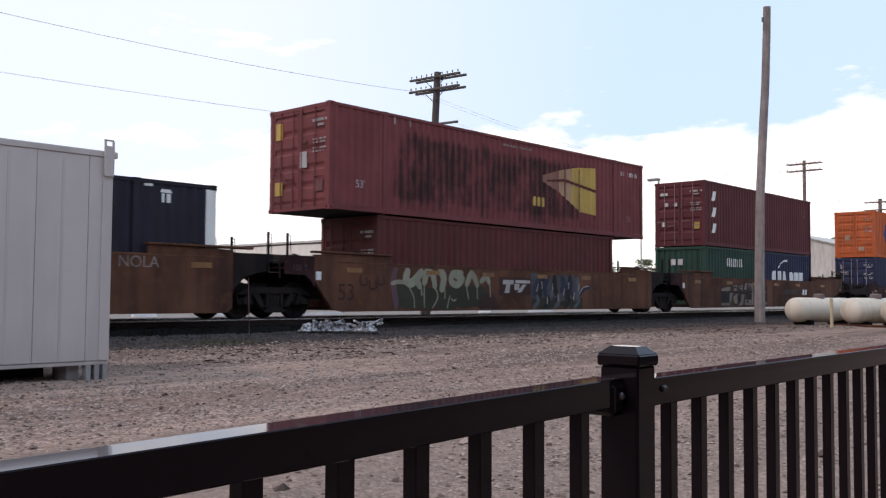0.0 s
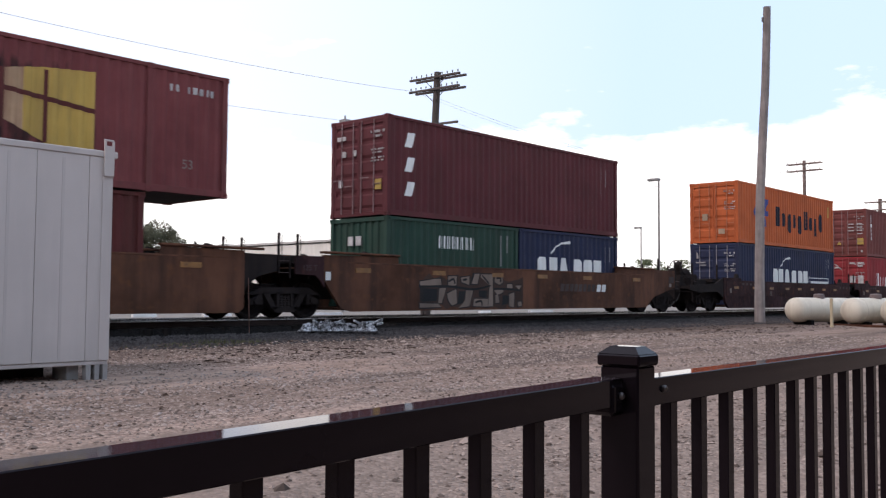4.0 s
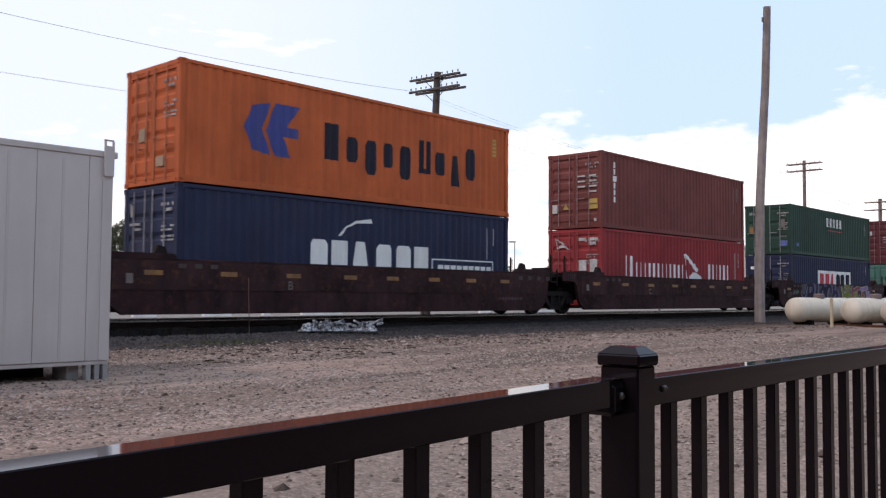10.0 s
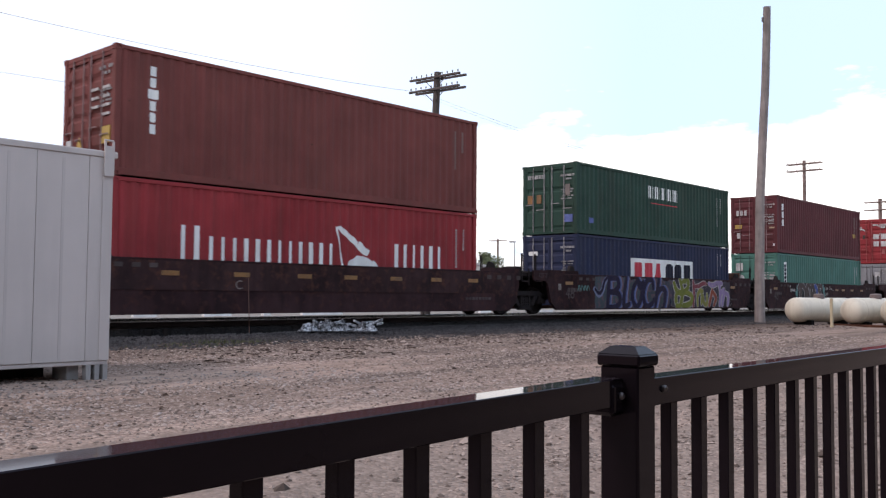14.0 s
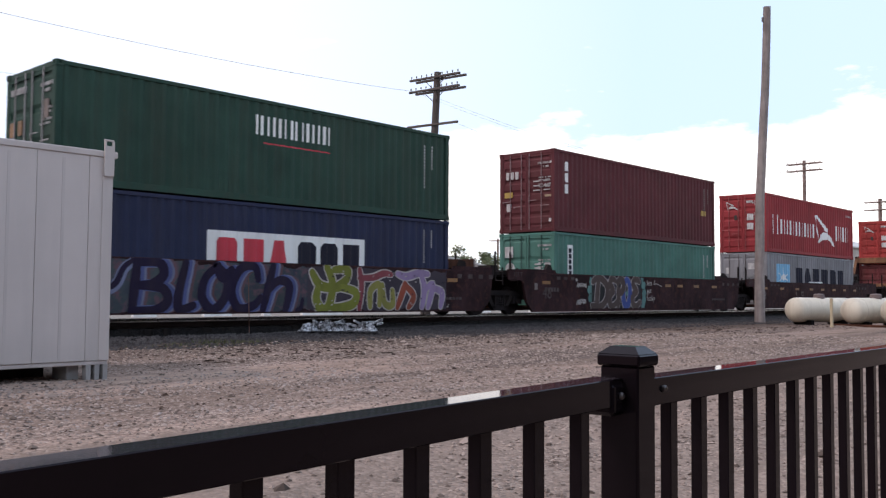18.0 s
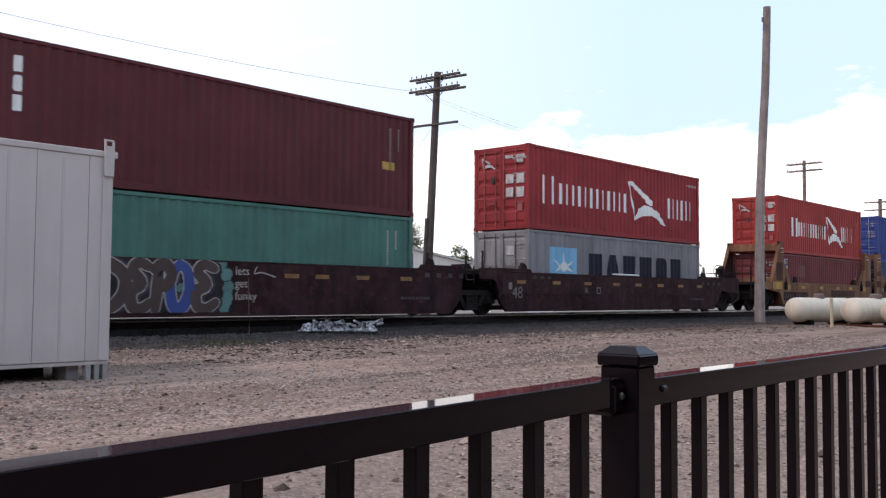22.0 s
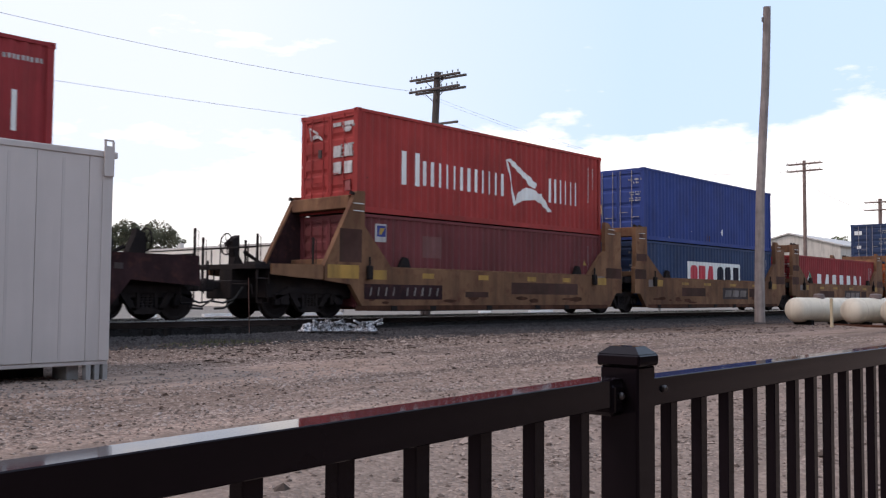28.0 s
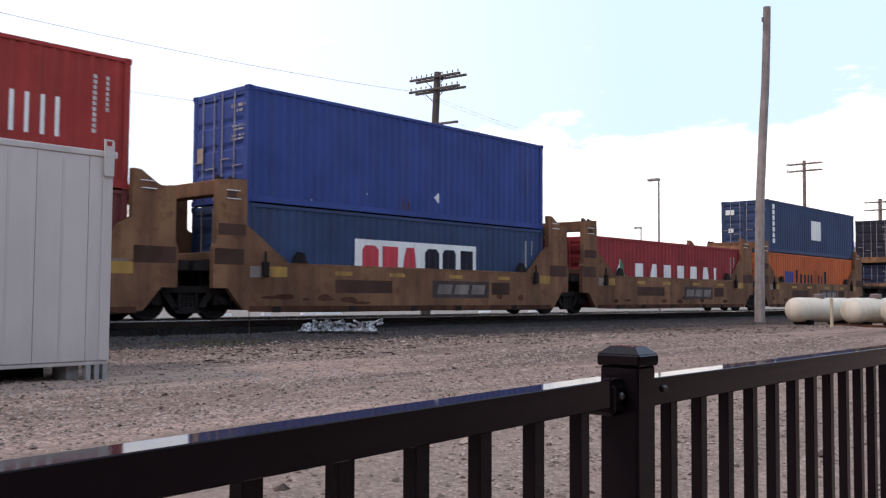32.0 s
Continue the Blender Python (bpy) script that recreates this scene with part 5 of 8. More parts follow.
def corner_casting():
    """A lifting corner: a block with a hole sunk in each upright face."""
    hx, hy, hz = 0.089, 0.081, 0.061
    vs = [(x, y, z) for z in (-hz, hz) for x, y in ((-hx, -hy), (hx, -hy), (hx, hy), (-hx, hy))]
    fs = [(3, 2, 1, 0), (4, 5, 6, 7)]
    for i in range(4):
        ring = (i, (i + 1) % 4, (i + 1) % 4 + 4, i + 4)
        mid = sum((Vector(vs[q]) for q in ring), Vector()) / 4
        n = len(vs)
        vs += [tuple(mid + 0.45 * (Vector(vs[q]) - mid)) for q in ring]
        vs += [tuple(mid * 0.7 + 0.42 * (Vector(vs[q]) - mid)) for q in ring]
        for j in range(4):
            k = (j + 1) % 4
            fs += [(ring[j], ring[k], n + k, n + j), (n + j, n + k, n + 4 + k, n + 4 + j)]
        fs.append((n + 4, n + 5, n + 6, n + 7))
    return Shape().add(vs, fs)


def end_wall(y0, y1, H):
    """A pressed end wall with upright ridges."""
    pts, n = [], 8
    p = (y1 - y0) / n
    for i in range(n):
        y = y0 + i * p
        pts += [(y, 0.0), (y + p * 0.3, 0.0), (y + p * 0.45, 0.045), (y + p * 0.85, 0.045)]
    pts.append((y1, 0.0))
    vs = [(d, y, z) for y, d in pts for z in (0.13, H - 0.12)]
    return Shape().add(vs, [(2 * i, 2 * i + 2, 2 * i + 3, 2 * i + 1) for i in range(len(pts) - 1)])


def mark(box, L, polys, material, name="lettering", label="", W=2.438, depth=0.036, lift=0.003):
    if len(polys) > 14 or min(abs(p[2][1] - p[0][1]) for p in polys) < 0.115:
        ob = part(name, on_side(polys, L, W, depth, lift), material, box, label)
        if name == "lettering":
            ob["kind"] = "stuff"
        return ob
    for k, poly in enumerate(polys):
        part("lettering_bar" if name == "lettering" else name, on_side([poly], L, W, depth, lift + 0.0007 * k), material, box, label)


def end_mark(box, W, boxes, material, label, name="placard"):
    """Flat placards on the door end: across from the near edge, and up."""
    for a, b, z0, z1 in boxes:
        part(name, Shape().box(-0.006, 0.020, -W / 2 + a, -W / 2 + b, z0, z1), material, box, label[:-1] if label.endswith("s") else label)


def end_shapes(box, W, polys, material, label, name="emblem"):
    """Flat convex shapes on the door end: across from the near edge, and up."""
    s = Shape()
    for poly in polys:
        n = len(poly)
        vs = [(x, a - W / 2, z) for x in (-0.006, 0.020) for a, z in poly]
        s.add(vs, [tuple(range(n)), tuple(range(2 * n - 1, n - 1, -1))] + [(i, i + n, (i + 1) % n + n, (i + 1) % n) for i in range(n)])
    part(name, s, material, box, label)


FT40, FT20, FT53 = 12.192, 6.058, 16.15
Z0 = 0.28
Z1, Z2 = Z0 + 2.591 + 0.028, Z0 + 2.896 + 0.028      # floors of the upper boxes


def seabird(x0, x1, z0, z1):
    """A simple two-winged mark of convex pieces."""
    w, h = x1 - x0, z1 - z0
    P = lambda *q: [(x0 + a * w, z0 + b * h) for a, b in q]
    return [P((0.0, 0.97), (0.10, 1.0), (0.45, 0.72), (0.40, 0.62)), P((0.40, 0.63), (0.47, 0.73), (0.66, 0.56), (0.62, 0.46), (0.5, 0.50)), P((0.0, 0.96), (0.03, 0.95), (0.10, 0.60), (0.07, 0.60)),
            P((0.07, 0.60), (0.10, 0.60), (0.19, 0.12), (0.16, 0.06)), P((0.15, 0.05), (0.26, 0.34), (0.42, 0.46), (0.36, 0.18)), P((0.36, 0.18), (0.42, 0.46), (0.60, 0.44), (0.62, 0.22)),
            P((0.62, 0.22), (0.60, 0.44), (0.72, 0.36), (0.80, 0.14)), P((0.72, 0.36), (0.76, 0.38), (1.0, 0.02), (0.93, 0.0), (0.80, 0.12))]


def swoosh(x0, x1, z0, z1):
    w, h = x1 - x0, z1 - z0
    P = lambda *q: [(x0 + a * w, z0 + b * h) for a, b in q]
    return [P((0, 0), (0.08, 0.05), (0.25, 0.48), (0.16, 0.45)), P((0.16, 0.45), (0.25, 0.46), (0.55, 0.72), (0.5, 0.84)), P((0.5, 0.84), (0.55, 0.72), (1.0, 0.78), (0.97, 1.0))]


def side_codes(box, L, x, z0, z1, m=None, W=2.438):
    mark(box, L, word_bars_up(x + 0.02, x + 0.075, z0, z1, 14), m or M_CODE, "lettering", "small unreadable white lettering", W)
    mark(box, L, word_bars_up(x + 0.34, x + 0.39, z0 + 0.45 * (z1 - z0), z1, 8), m or M_CODE, "lettering", "small unreadable white lettering", W)


def word_bars_up(x0, x1, z0, z1, n):
    p = (z1 - z0) / n
    return [rect(x0, x1, z0 + i * p, z0 + (i + 0.72) * p) for i in range(n)]


def upright_shapes(x0, x1, z0, z1, code):
    """Plain shapes one above another down a side."""
    p = (z1 - z0) / len(code)
    out = []
    for i, c in enumerate(code):
        out += sign_shapes(x0, x1, z1 - (i + 0.82) * p, z1 - i * p, even(c, 1.0), 0.62)
    return out


def build_containers():
    # dark domestic box in the first unit
    c = container(-3.73, FT53, 2.90, Z0, "ink", "long near-black shipping container with white end post", W=2.59, doors=False, posts40=True, white_post=True)
    mark(c, FT53, [[(14.68, 2.62), (14.98, 2.62), (14.94, 2.70), (14.72, 2.70)], rect(14.72, 14.80, 2.40, 2.60), rect(14.86, 14.95, 2.40, 2.60)], M_WHITE, "emblem", "small white emblem", 2.59)
    mark(c, FT53, [rect(14.3, 14.5, 2.74, 2.80)], M_WHITE, "placard", "", 2.59)
    # long old red box over a shorter one
    c = container(17.74, FT40, 2.591, Z0, "oldred", "faded red-brown shipping container in a rusty well car", bands=4)
    c = container(15.88, FT53, 2.90, Z1, "stained", "long stained red-brown container overhanging the one beneath it", W=2.59, posts40=True, bands=5)
    mark(c, FT53, [[(9.57, 1.65), (10.50, 1.36), (10.50, 2.12), (9.57, 1.87)]], M_CHALKDIM, "emblem", "chalky remains of the emblem", 2.59)
    mark(c, FT53, [[(10.50, 1.36), (11.30, 1.0), (11.30, 2.28), (10.50, 2.12)]], M_CHALK, "emblem", "chalky remains of the emblem", 2.59)
    mark(c, FT53, [[(11.30, 1.0), (11.80, 0.76), (12.80, 0.70), (12.80, 2.44), (11.72, 2.35), (11.30, 2.28)]], M_YELLOW, "emblem", "large peeling yellow emblem", 2.59)
    grid = [[(9.75, 1.72), (10.85, 1.86), (10.85, 1.76), (9.75, 1.66)], [(10.85, 1.86), (12.80, 1.64), (12.80, 1.53), (10.85, 1.76)], rect(10.80, 10.92, 1.0, 2.2), [(11.70, 0.8), (11.80, 0.8), (11.80, 2.3), (11.70, 2.3)]]
    mark(c, FT53, grid, BOX["oldred"], "emblem_line", "", 2.59, lift=0.009)
    mark(c, FT53, sign_shapes(8.99, 9.69, 0.78, 1.10, even("ooo"), 0.6), M_YELLOW, "lettering", "worn yellow lettering", 2.59)
    mark(c, FT53, word_bars(14.6, 15.75, 2.36, 2.52, [0.4, 0.7, 0.0, 0.7, 0.7, 0.7, 0.5, 0.7], 0.5)[:2] + word_bars(15.05, 15.75, 2.36, 2.52, [0.5, 0.7, 0.7, 0.4, 0.5], 0.5), M_CODE, "lettering", "small white lettering", 2.59)
    mark(c, FT53, [rect(2.42, 2.47, 2.60, 2.80), rect(3.05, 3.10, 2.62, 2.80)], M_CODE, "scrape", "pale scrape", 2.59)
    mark(c, FT53, word_bars(7.4, 8.9, 2.62, 2.68, [1] * 9, 0.4), M_FADED, "lettering", "small faded lettering", 2.59)
    end_mark(c, 2.59, [(2.02, 2.30, 2.05, 2.52), (2.0, 2.32, 0.48, 0.85)], M_YELLOW, "faded yellow placards")
    end_mark(c, 2.59, [(0.93, 1.22, 1.18, 1.62)], M_CODE, "grey placards")
    end_mark(c, 2.59, [(0.25, 0.62, 0.50, 0.80), (0.95, 1.2, 1.85, 1.93)], M_FADEDRED, "faded placards")
    number_mark(c, "53'", 0.95, 0.66, 0.22, 2.59, material=M_CODE)
    number_mark(c, "53", 14.92, 0.60, 0.22, 2.59, material=M_FADED)
    # two short boxes with one long box on top
    c = container(37.42, FT20, 2.591, Z0, "green", "short dark green shipping container in a rusty well car", doors=False)
    mark(c, FT20, sign_shapes(2.18, 3.82, 1.76, 2.14, even("ppppppp", 0.95, 0.26), 0.62, 0.16), M_WHITE, "lettering", "white bars in place of a line's name")
    side_codes(c, FT20, 5.1, 1.3, 2.3)
    end_mark(c, 2.438, [(1.42, 1.64, 1.78, 2.05), (1.07, 1.29, 1.78, 2.05)], M_PLACARD, "white placards")
    c = container(43.54, FT20, 2.591, Z0, "navy", "short navy shipping container in a rusty well car")
    mark(c, FT20, sign_shapes(1.01, 2.85, 1.02, 1.69, even("ort", 1.0), 0.92) + sign_shapes(3.13, 5.01, 1.02, 1.67, even("oor", 1.0), 0.92), M_WHITE, "lettering", "bold white bars in place of a line's name")
    mark(c, FT20, swoosh(1.77, 3.01, 1.80, 2.31), M_WHITE, "emblem", "white curved emblem")
    side_codes(c, FT20, 5.2, 1.2, 2.2)
    c = container(37.42, FT40, 2.896, Z1, "wine", "dark maroon shipping container stacked on two short ones")
    mark(c, FT40, [[(0.72, 2.03), (1.02, 2.03), (1.14, 2.46), (0.84, 2.46)], [(0.72, 1.31), (1.02, 1.31), (1.14, 1.74), (0.84, 1.74)], [(0.72, 0.6), (1.02, 0.6), (1.14, 1.02), (0.84, 1.02)]], M_WHITE, "lettering", "slanted white bars down the side")
    side_codes(c, FT40, 11.05, 1.3, 2.5)
    end_mark(c, 2.438, [(0.25, 0.5, 0.75, 1.05)], M_YELLOW, "yellow placard")
    end_mark(c, 2.438, [(1.8, 2.15, 2.3, 2.42), (1.77, 1.93, 1.8, 1.97), (1.32, 1.47, 1.8, 1.97), (1.92, 2.08, 0.9, 1.12)], M_PLACARD, "greyish placards")
    # orange over navy
    c = container(60.05, FT40, 2.896, Z0, "navy", "navy shipping container in a dark brown well car")
    mark(c, FT40, sign_shapes(3.91, 6.01, 1.0, 1.80, even("ort", 1.0), 0.92) + sign_shapes(6.29, 8.43, 1.0, 1.76, even("oor", 1.0), 0.92), M_WHITE, "lettering", "bold white bars in place of a line's name")
    mark(c, FT40, swoosh(4.90, 6.14, 1.91, 2.45), M_WHITE, "emblem", "white curved emblem")
    mark(c, FT40, [rect(8.59, 11.46, 1.40, 1.44), rect(8.59, 8.63, 0.9, 1.40), rect(11.42, 11.46, 0.9, 1.40)] + word_bars(8.85, 11.3, 1.0, 1.26, [1] * 9, 0.4), M_WHITE, "lettering", "white framed lettering bars")
    side_codes(c, FT40, 11.1, 1.5, 2.5)
    end_shapes(c, 2.438, [rect(1.66, 2.14, 1.98, 2.04), rect(1.62, 1.9, 1.86, 1.91), [(2.0, 2.2), (2.1, 2.2), (2.12, 2.52), (2.04, 2.46)]], M_CODE, "small white marks", "lettering")
    c = container(60.05, FT40, 2.896, Z2, "orange", "bright orange shipping container stacked on a navy one")
    hl = [[(1.80, 1.55), (2.05, 1.0), (2.60, 0.9), (2.35, 1.55)], [(1.80, 1.55), (2.35, 1.55), (2.6, 2.24), (2.05, 2.1)], [(2.45, 1.5), (2.75, 0.9), (3.25, 0.9), (2.95, 1.5)], [(2.45, 1.5), (2.95, 1.5), (3.55, 2.25), (2.75, 2.25)], [(2.9, 1.42), (3.5, 1.42), (3.5, 1.68), (2.9, 1.68)]]
    mark(c, FT40, hl, M_BLUEINK, "emblem", "blue emblem of slanted shapes")
    low = (0.02, 0.72)
    name = [("r", 0.95, 0, 1), ("o", 0.78, *low), ("o", 0.80, -0.26, 0.72), ("o", 0.78, *low), ("o", 0.80, -0.26, 0.72), ("-", 0.05, 0, 1), ("i", 0.26, 0, 1), ("i", 0.22, 0, 1), ("o", 0.84, *low), ("t", 0.80, -0.26, 0.70), ("o", 0.80, 0, 1)]
    mark(c, FT40, sign_shapes(4.30, 10.56, 1.02, 2.0, name, 0.74, 0.2) + [rect(7.32, 7.62, 1.32, 1.45), rect(7.95, 8.35, 1.02, 1.16)], M_DARKINK, "lettering", "dark blue shapes in place of a line's name")
    mark(c, FT40, word_bars_up(11.4, 11.55, 1.9, 2.5, 5), M_YELLOW, "lettering", "small yellow marking")
    end_mark(c, 2.438, [(1.52, 1.80, 1.08, 1.40)], M_TANPLACARD, "tan placard")
    end_mark(c, 2.438, [(0.66, 0.98, 0.42, 0.66)], M_TANPLACARD, "scuffed tan placard")
    # brown over red
    c = container(77.77, FT40, 2.896, Z0, "red", "bright red shipping container in a dark brown well car")
    mark(c, FT40, [rect(1.72, 1.84, 1.0, 1.93), rect(2.08, 2.2, 1.0, 1.93)] + sign_shapes(2.40, 6.35, 1.0, 1.70, even("pppppp", 0.95), 0.50, 0.14), M_WHITE, "lettering", "tall white bars in place of a line's name")
    mark(c, FT40, seabird(6.39, 8.26, 0.75, 2.2), M_WHITE, "emblem", "white winged emblem")
    mark(c, FT40, sign_shapes(8.55, 10.6, 1.0, 1.80, even("ppp", 0.95), 0.50, 0.16), M_WHITE, "lettering", "white shapes in place of a line's name")
    side_codes(c, FT40, 11.2, 1.2, 2.4)
    red_end(c, True)
    c = container(77.77, FT40, 2.896, Z2, "brown", "reddish brown shipping container stacked on a red one", bands=6)
    mark(c, FT40, upright_shapes(0.80, 1.06, 0.96, 2.54, "rriror"), M_WHITE, "lettering", "white bars down the side")
    side_codes(c, FT40, 11.15, 1.3, 2.5, M_FADED)
    end_mark(c, 2.438, [(0.18, 0.56, 0.72, 1.10)], M_YELLOW, "yellow placard")
    end_shapes(c, 2.438, [[(1.49, 0.74), (1.74, 0.74), (1.615, 0.97)]], M_YELLOW, "yellow warning triangle", "warning_sign")
    end_mark(c, 2.438, [(2.0, 2.24, 0.62, 0.95), (0.24, 0.34, 0.24, 0.36)], M_PLACARD, "greyish placards")
    end_shapes(c, 2.438, [rect(0.24 + 0.5 * i, 0.56 + 0.5 * i, 1.35 + 0.20 * j, 1.41 + 0.20 * j) for i in range(2) for j in range(4) if (i, j) != (1, 0)], M_PLACARD, "rows of unreadable small lettering", "lettering")
    # green over navy
    c = container(95.57, FT40, 2.591, Z0, "navy", "navy shipping container with a white name panel, in a well car")
    mark(c, FT40, [rect(3.73, 8.74, 0.80, 1.86)], M_WHITE, "name_panel", "white panel on the side")
    mark(c, FT40, sign_shapes(3.95, 6.15, 0.95, 1.70, even("ort", 1.0), 0.92), M_REDINK, "lettering", "red bars in place of a line's name", lift=0.006)
    mark(c, FT40, sign_shapes(6.40, 8.60, 0.95, 1.70, even("oor", 1.0), 0.92), M_DARKINK, "lettering", "dark bars in place of a line's name", lift=0.006)
    side_codes(c, FT40, 11.1, 1.3, 2.3)
    end_mark(c, 2.438, [(1.75, 2.15, 1.85, 2.0)], M_WHITE, "white emblem")
    c = container(95.57, FT40, 2.591, Z1, "green", "dark green shipping container stacked on a navy one", bands=3)
    mark(c, FT40, sign_shapes(5.02, 7.50, 1.69, 2.18, even("ppppppp", 0.95, 0.26), 0.62, 0.16), M_WHITE, "lettering", "white bars in place of a line's name")
    mark(c, FT40, [rect(5.3, 7.5, 1.48, 1.515)], M_REDINK, "underline", "thin red underline")
    side_codes(c, FT40, 11.1, 0.9, 2.2)
    end_shapes(c, 2.438, sign_shapes(1.40, 2.20, 2.08, 2.22, even("ppppp", 0.95, 0.26), 0.62, 0.16), M_PLACARD, "white bars in place of a line's name", "lettering")
    end_mark(c, 2.438, [(0.30, 0.50, 1.40, 1.80)], M_FADED, "greyed placard")
    end_mark(c, 2.438, [(1.98, 2.20, 1.16, 1.48), (1.58, 1.78, 1.16, 1.48)], M_REFLECT, "dull orange placards")
    end_mark(c, 2.438, [(0.18, 0.54, 0.42, 0.70)], M_PALEBLUE, "pale blue placard")
    mark(c, FT40, [rect(0.80, 1.10, 0.42, 0.62)], M_PALEBLUE, "placard", "small pale blue placard")
    # maroon over teal
    c = container(113.24, FT40, 2.591, Z0, "teal", "teal green shipping container in a dark brown well car", bands=3)
    mark(c, FT40, [rect(0.82, 1.18, 1.0, 2.17)], M_WHITE, "name_panel", "upright white label")
    mark(c, FT40, upright_shapes(0.90, 1.10, 1.06, 2.05, "rroor"), M_DARKINK, "lettering", "dark bars on the label", lift=0.006)
    side_codes(c, FT40, 11.15, 1.2, 2.2)
    end_mark(c, 2.438, [(1.82, 2.18, 1.72, 2.12)], M_PLACARD, "white placard")
    end_shapes(c, 2.438, [[(1.95 + 0.21 * math.cos(0.5236 * i), 1.34 + 0.20 * math.sin(0.5236 * i)) for i in range(12)]], M_PLACARD, "round white mark", "placard")
    end_shapes(c, 2.438, [rect(0.16 + 0.42 * i, 0.42 + 0.42 * i, 1.30 + 0.14 * j, 1.36 + 0.14 * j) for i in range(2) for j in range(2)], M_CODE, "rows of unreadable small lettering", "lettering")
    c = container(113.24, FT40, 2.896, Z1, "wine", "dark maroon shipping container stacked on a teal one", bands=6)
    mark(c, FT40, upright_shapes(0.65, 0.93, 1.30, 2.50, "ror"), M_WHITE, "lettering", "white bars down the side")
    side_codes(c, FT40, 11.2, 1.3, 2.5, M_FADED)
    mark(c, FT40, [rect(10.95, 11.45, 1.28, 1.5)], M_YELLOW, "placard", "yellow placard")
    end_mark(c, 2.438, [(1.85, 2.2, 1.27, 1.47)], M_YELLOW, "yellow placard")
    end_shapes(c, 2.438, sign_shapes(1.56, 2.16, 1.93, 2.20, even("ror"), 0.7), M_PLACARD, "white bars in place of a line's name", "lettering")
    end_mark(c, 2.438, [(1.92, 2.10, 0.77, 1.05), (0.14, 0.22, 0.34, 0.46)], M_PLACARD, "greyish placards")
    end_mark(c, 2.438, [(0.14, 0.40, 1.22, 1.30)], M_TANPLACARD, "tan placard")
    end_shapes(c, 2.438, [rect(0.18 + 0.45 * i, 0.46 + 0.45 * i, 1.45 + 0.16 * j, 1.495 + 0.16 * j) for i in range(2) for j in range(3)], M_CODE, "rows of unreadable small lettering", "lettering")
    # red over grey
    c = container(130.99, FT40, 2.591, Z0, "grey", "pale grey shipping container in a dark brown well car", bands=2)
    end_mark(c, 2.438, [(1.95, 2.12, 1.55, 1.85), (0.62, 0.95, 1.75, 2.05)], M_PLACARD, "pale placards")
    mark(c, FT40, [rect(1.25, 2.89, 0.9, 2.06)], M_SKYBLUE, "emblem_panel", "light blue square")
    mark(c, FT40, [[(1.55, 1.2), (2.07, 1.35), (2.6, 1.2), (2.07, 1.62)], [(1.98, 1.3), (2.07, 1.95), (2.16, 1.3)], [(1.45, 1.65), (2.1, 1.3), (2.0, 1.2)], [(2.7, 1.65), (2.1, 1.2), (2.05, 1.35)]], M_WHITE, "emblem", "white star", lift=0.006)
    mark(c, FT40, sign_shapes(3.56, 10.60, 1.0, 1.92, even("rtrror", 1.0), 0.90, 0.22), M_DARKINK, "lettering", "large dark bars in place of a line's name")
    c = container(130.99, FT40, 2.896, Z1, "red", "bright red shipping container stacked on a grey one")
    red_line(c, 0.78)
    c = container(151.55, FT40, 2.591, Z0, "maroon", "dull maroon shipping container in a weathered yellow well car")
    mark(c, FT40, [rect(0.73, 1.17, 1.83, 2.34)], M_CODE, "placard", "small pale placard")
    mark(c, FT40, [rect(0.78, 1.12, 1.98, 2.29)], M_BLUEINK, "placard", lift=0.006)
    mark(c, FT40, [[(0.84, 2.04), (0.98, 2.04), (1.08, 2.22), (0.94, 2.22)]], M_YELLOW, "placard", "yellow slanted emblem", lift=0.009)
    mark(c, FT40, [rect(2.66, 3.49, 1.45, 2.09)], M_FADEDRED, "patch", "faded square patch")
    side_codes(c, FT40, 11.3, 1.2, 2.2)
    mark(c, FT40, [[(11.0, 1.47), (11.26, 1.47), (11.13, 1.70)]], M_YELLOW, "warning_sign", "small yellow warning triangle")
    c = container(151.55, FT40, 2.896, Z1, "scarlet", "red shipping container stacked on a maroon one")
    red_line(c, 1.77, 0.86)
    # two blues
    c = container(166.82, FT40, 2.591, Z0, "steelblue", "blue shipping container with a white name panel, in well car")
    mark(c, FT40, [rect(3.59, 8.69, 0.80, 1.88)], M_WHITE, "name_panel", "white panel on the side")
    mark(c, FT40, sign_shapes(3.84, 6.07, 0.95, 1.72, even("ort", 1.0), 0.92), M_REDINK, "lettering", "red bars in place of a line's name", lift=0.006)
    mark(c, FT40, sign_shapes(6.36, 8.56, 0.95, 1.72, even("oor", 1.0), 0.92), M_DARKINK, "lettering", "dark bars in place of a line's name", lift=0.006)
    side_codes(c, FT40, 11.2, 1.3, 2.2)
    c = container(166.82, FT40, 2.896, Z1, "blue", "plain royal blue shipping container stacked on another blue one", bands=4)
    mark(c, FT40, [[(6.72, 0.65), (6.97, 0.49), (6.97, 0.81)]], M_WHITE, "arrow", "small white triangle")
    mark(c, FT40, [rect(2.03, 2.09, 0.17, 0.22), rect(4.02, 4.07, 0.50, 0.55)], M_PLACARD, "scrape", "pale scrape")
    mark(c, FT40, [rect(5.42, 5.50, 0.20, 0.50), rect(5.60, 5.70, 0.18, 0.42)], M_RUSTPATCH, "rust_patch", "brown rust streaks")
    side_codes(c, FT40, 11.3, 1.1, 2.4, M_FADED)
    end_mark(c, 2.438, [(1.95, 2.2, 1.1, 1.5)], M_TANPLACARD, "faded tan placard")
